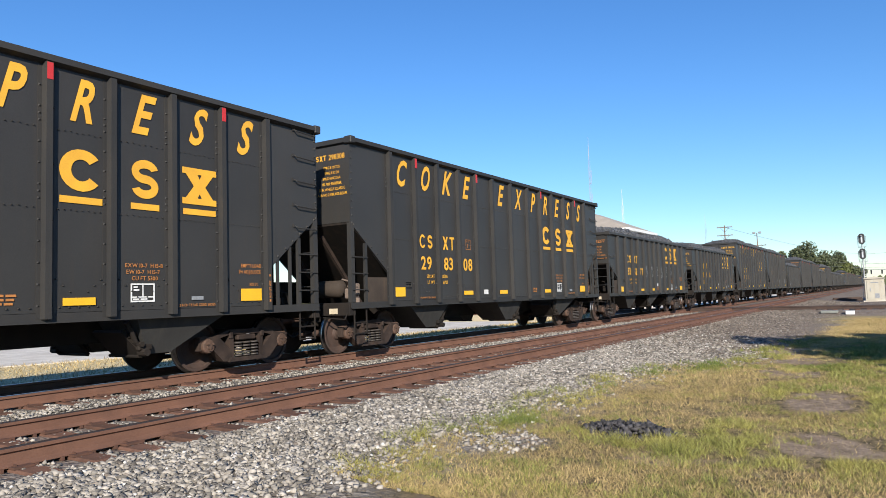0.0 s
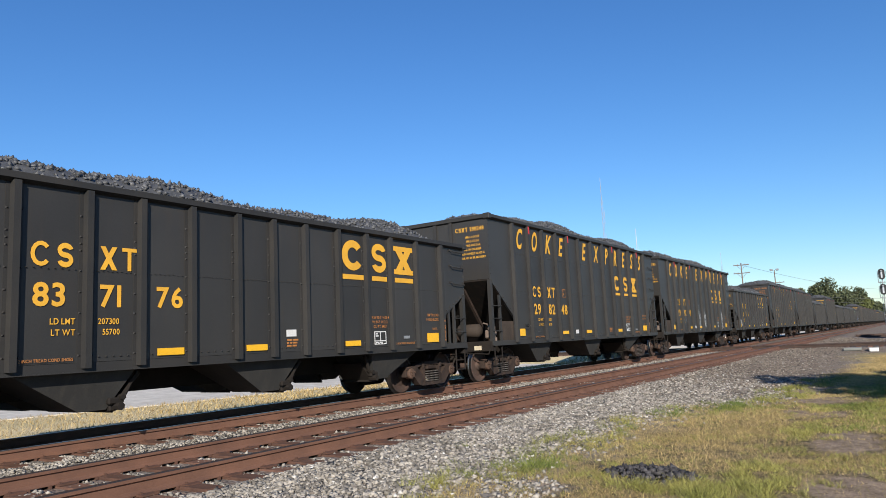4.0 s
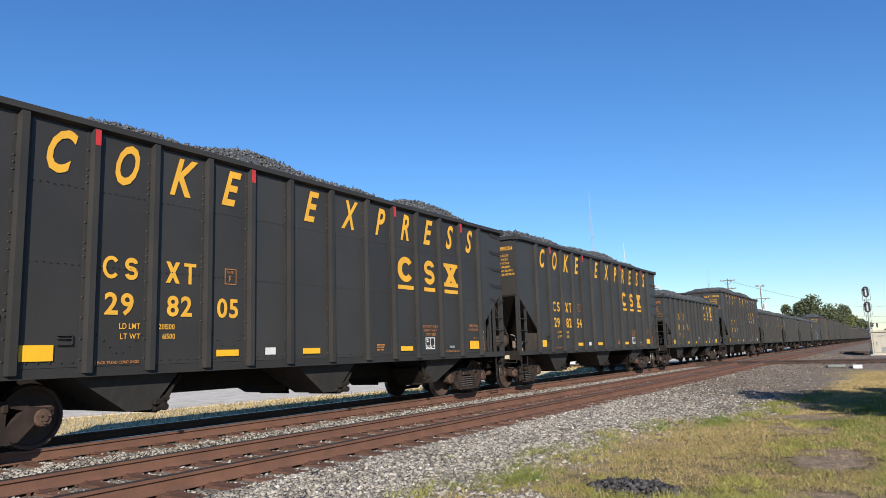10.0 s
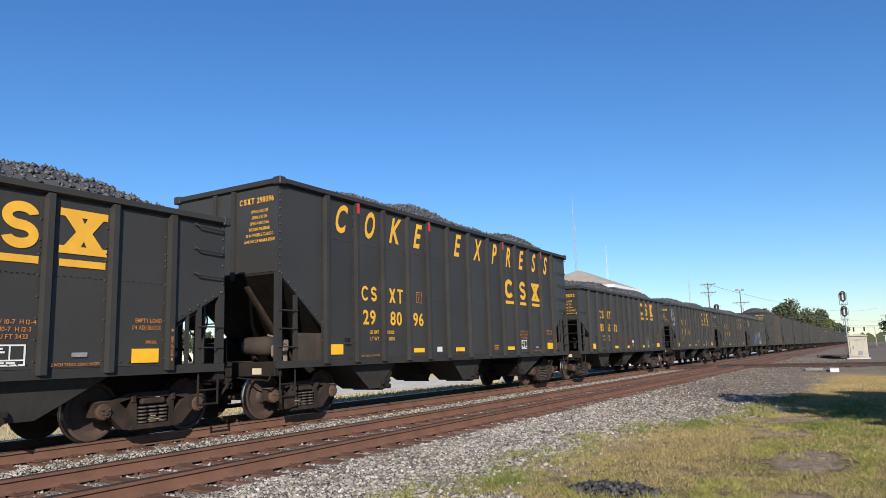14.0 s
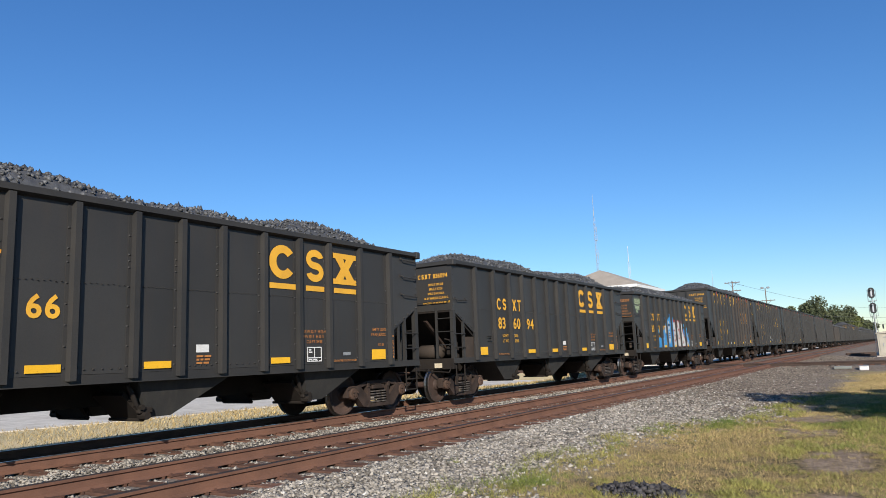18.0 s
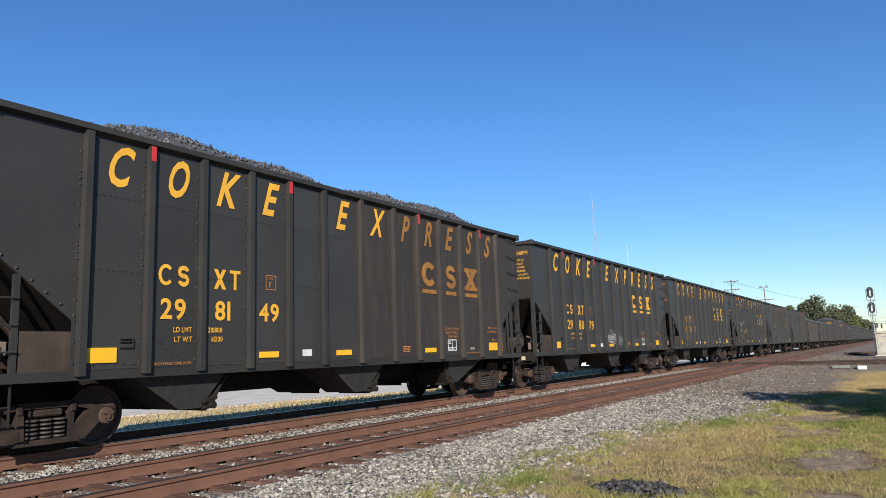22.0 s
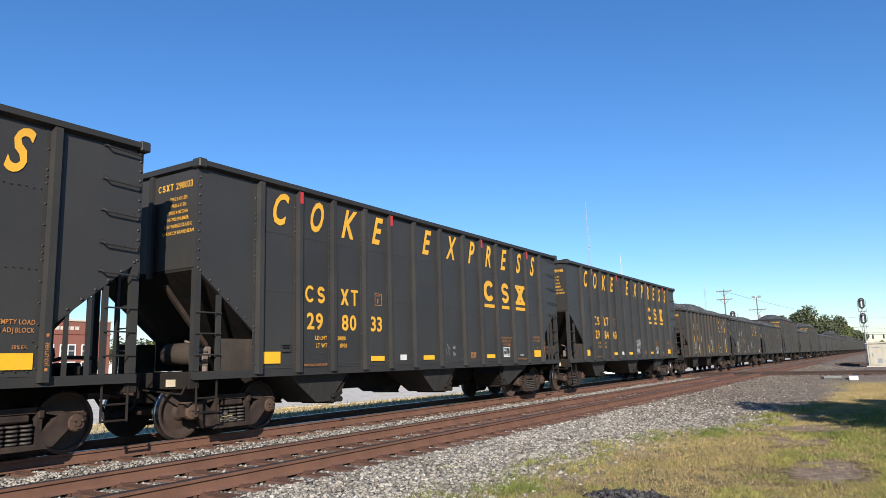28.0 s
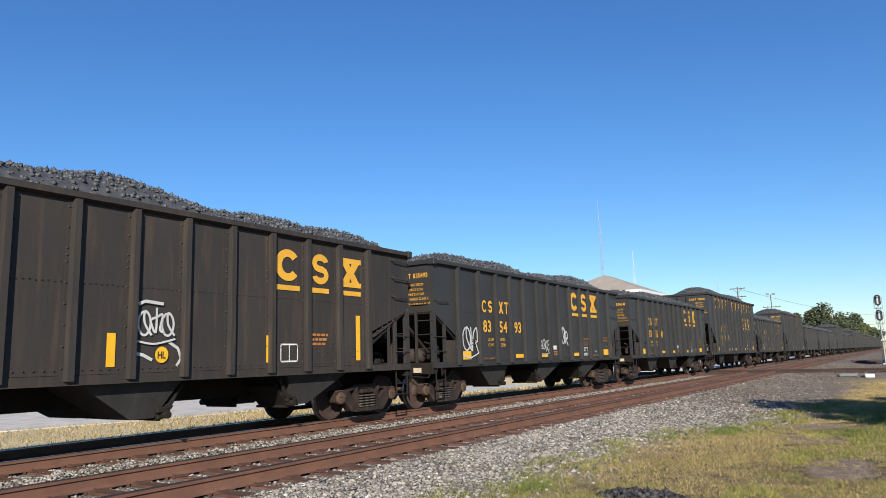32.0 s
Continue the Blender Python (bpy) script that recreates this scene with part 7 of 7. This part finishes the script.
def build_trees():
    green = "broad leafy green tree in full crown"
    warm = "leafy tree with yellowing green crown"
    tree(200, 16.4, -0.8, 12.6, 6.4, 1, green, 7500, 0.34)
    tree(214, 21.0, -0.8, 11.6, 5.6, 2, green, 5200, 0.36)
    tree(240, 15.6, -0.8, 11.6, 5.6, 3, green, 5200, 0.38)
    tree(272, 15.4, -0.8, 11.4, 5.2, 4, warm, 4800, 0.42, LEAF_WARM)
    tree(315, 15.8, -0.8, 11.4, 5.4, 5, warm, 4400, 0.45, LEAF_WARM)
    tree(370, 16.2, -0.8, 12.0, 6.0, 6, green, 3800, 0.55)
    tree(440, 16.5, -0.8, 12.5, 6.5, 7, green, 3400, 0.65)
    tree(540, 17.0, -0.8, 13.5, 7.0, 8, green, 3000, 0.8)
    tree(200, -6.4, -0.8, 8.6, 4.0, 9, green, 3000, 0.36)
    tree(225, -11.0, -0.8, 9.5, 5.0, 10, green, 3000, 0.4)
    tree(110.0, 170.5, -0.8, 10.2, 5.0, 11, green, 2600, 0.40)
    tree(115.5, 168.0, -0.8, 9.4, 4.6, 15, green, 2600, 0.40)
    tree(120.5, 166.0, -0.8, 10.0, 5.0, 12, warm, 2600, 0.42, LEAF_WARM)
    tree(126.0, 163.0, -0.8, 10.4, 5.2, 13, green, 2600, 0.40)
    tree(131.5, 158.5, -0.8, 9.8, 5.0, 16, green, 2600, 0.40)
    tree(9.2, -9.9, -0.46, 9.3, 4.0, 14, "leafy tree beside the lawn that throws its shade on the grass", 9000, 0.26, None, 2.6)


def build_far_right():
    ob = thing("shed", "long low white building far beyond the crossing", "building", (330, -14.5, -0.6))
    part("wall", Shape().box(-6, 6, -9, 9, 0, 3.6), SIDING, ob)
    part("roof", Shape().prism([(-9.5, 3.55), (9.5, 3.55), (9.5, 3.7), (0, 4.9), (-9.5, 3.7)], "x", -6.5, 6.5), PALE_METAL, ob)
    for q in (-6, -2, 2, 6):
        part("door", Shape().box(-6.04, -5.98, q - 1.2, q + 1.2, 0.05, 2.6), GREYTAG, ob)
    s = Shape()
    r = random.Random(3)
    for k in range(46):
        y = -110 + k * 9 + r.uniform(-3, 3)
        s.prism([(y - 8, -1), (y + 8, -1), (y + 6, 4 + 4 * r.random()), (y + 1, 7 + 4 * r.random()), (y - 4, 5 + 4 * r.random())], "x", 900 + 30 * r.random(), 930)
    tagged(new("backdrop_woods", s.mesh("backdrop_woods", LEAF)), "line of dark woods on the horizon", "woods", kind="stuff")
    post = thing("traffic_light", "distant grey traffic light mast at a road crossing", "traffic light", (215, -1.6, -0.6), "traffic lights")
    part("mast", Shape().rod((0, 0, 0), (0, 0, 5.4), 0.09, 0.07, 8).rod((0, 0, 5.3), (0, 5.5, 5.5), 0.06, n=6), GALV, post)
    for q in (2.4, 4.8):
        part("lamp_box", Shape().box(-0.18, 0.18, q - 0.18, q + 0.18, 4.3, 5.4, 0.04), SIGNAL_BLACK, post)


def build_slabs():
    s = thing("concrete_slab", "small weathered concrete cover beside the crossing track", "slab", (43.9, 2.75, float(ground_z(43.9, 2.75))))
    part("cover", Shape().box(-0.4, 0.4, -0.42, 0.42, -0.05, 0.10, 0.03), SLAB, s)
    w = thing("switch_box", "small white painted box beside the crossing track", "switch box", (43.4, 1.75, float(ground_z(43.4, 1.75))))
    part("body", Shape().box(-0.15, 0.15, -0.22, 0.22, -0.02, 0.20, 0.03), WHITE, w)
    part("lid", Shape().box(-0.16, 0.16, -0.23, 0.23, 0.20, 0.225), GREYTAG, w)


def build_sleeper_pile():
    ob = thing("sleeper_pile", "few dark discarded sleepers lying beside the cream cabinet", "sleeper pile", (80.5, 3.3, float(ground_z(80.5, 3.3))))
    beam = Shape().box(-0.12, 0.12, -1.3, 1.3, 0.0, 0.17, 0.015).mesh("sleeper", RAIL_DARK)
    for x, y, z, turn in ((0, 0, -0.01, 8), (0.5, -0.3, -0.01, -6), (1.0, 0.2, -0.01, 12), (0.4, 0.1, 0.16, 20), (2.0, -0.9, -0.01, 35)):
        part("sleeper", beam, None, ob).matrix_local = pose(x, y, z, 0, 0, turn)


build_sleeper_pile()
build_house()
build_brick_building()
build_cottage("house", "small white wooden house with a gable roof", 107.5, 142, 7, 9, 3.6, SIDING, -37)
build_cottage("house", "white house with a grey gable roof beside the trees", 104.5, 159, 7, 9, 3.0, SIDING, -34)
lattice_mast("radio_mast", "tall thin grey lattice radio mast", 103.2, 37.9, 25.4, 0.15, True)
lattice_mast("radio_mast", "white slender antenna mast behind the house", 90.5, 28.9, 14.7, 0.14, False, PALE_METAL)
lattice_mast("radio_mast", "distant slender lattice mast", 196, 40.2, 21.2, 0.22, False)
build_poles()
build_signal(78.6, 1.78, 5.8 + 0.45, -0.45, "railway signal with two black oval heads on a grey mast", (6.0, 4.55))
build_signal(84, 14.4, 6.0 + 0.7, -0.7, "railway signal with one black oval head on a mast", (6.0,))
build_cabinet()
build_trees()
build_far_right()
build_slabs()


# ---- motion of the train ----
def motions():
    times = [float(t) for t in range(33)]
    for ob, x in MOVERS:
        walk(ob, [(t, pose(x - run(t), Y_TRAIN, 0)) for t in times])
    # wheels roll with the way that the train goes; all turn alike and share one set of keys
    wheels = wheel_things()
    first = wheels[0]
    walk(first, [(k / FPS, pose(0, 0, 0, 0, -math.degrees(run(k / FPS) / 0.457) % 360 - 360, 0)) for k in range(0, 32 * FPS + 1)])
    keys = first.animation_data
    for w in wheels[1:]:
        w.rotation_mode = "QUATERNION"
        w.animation_data_create()
        w.animation_data.action = keys.action
        w.animation_data.action_slot = keys.action_slot


motions()
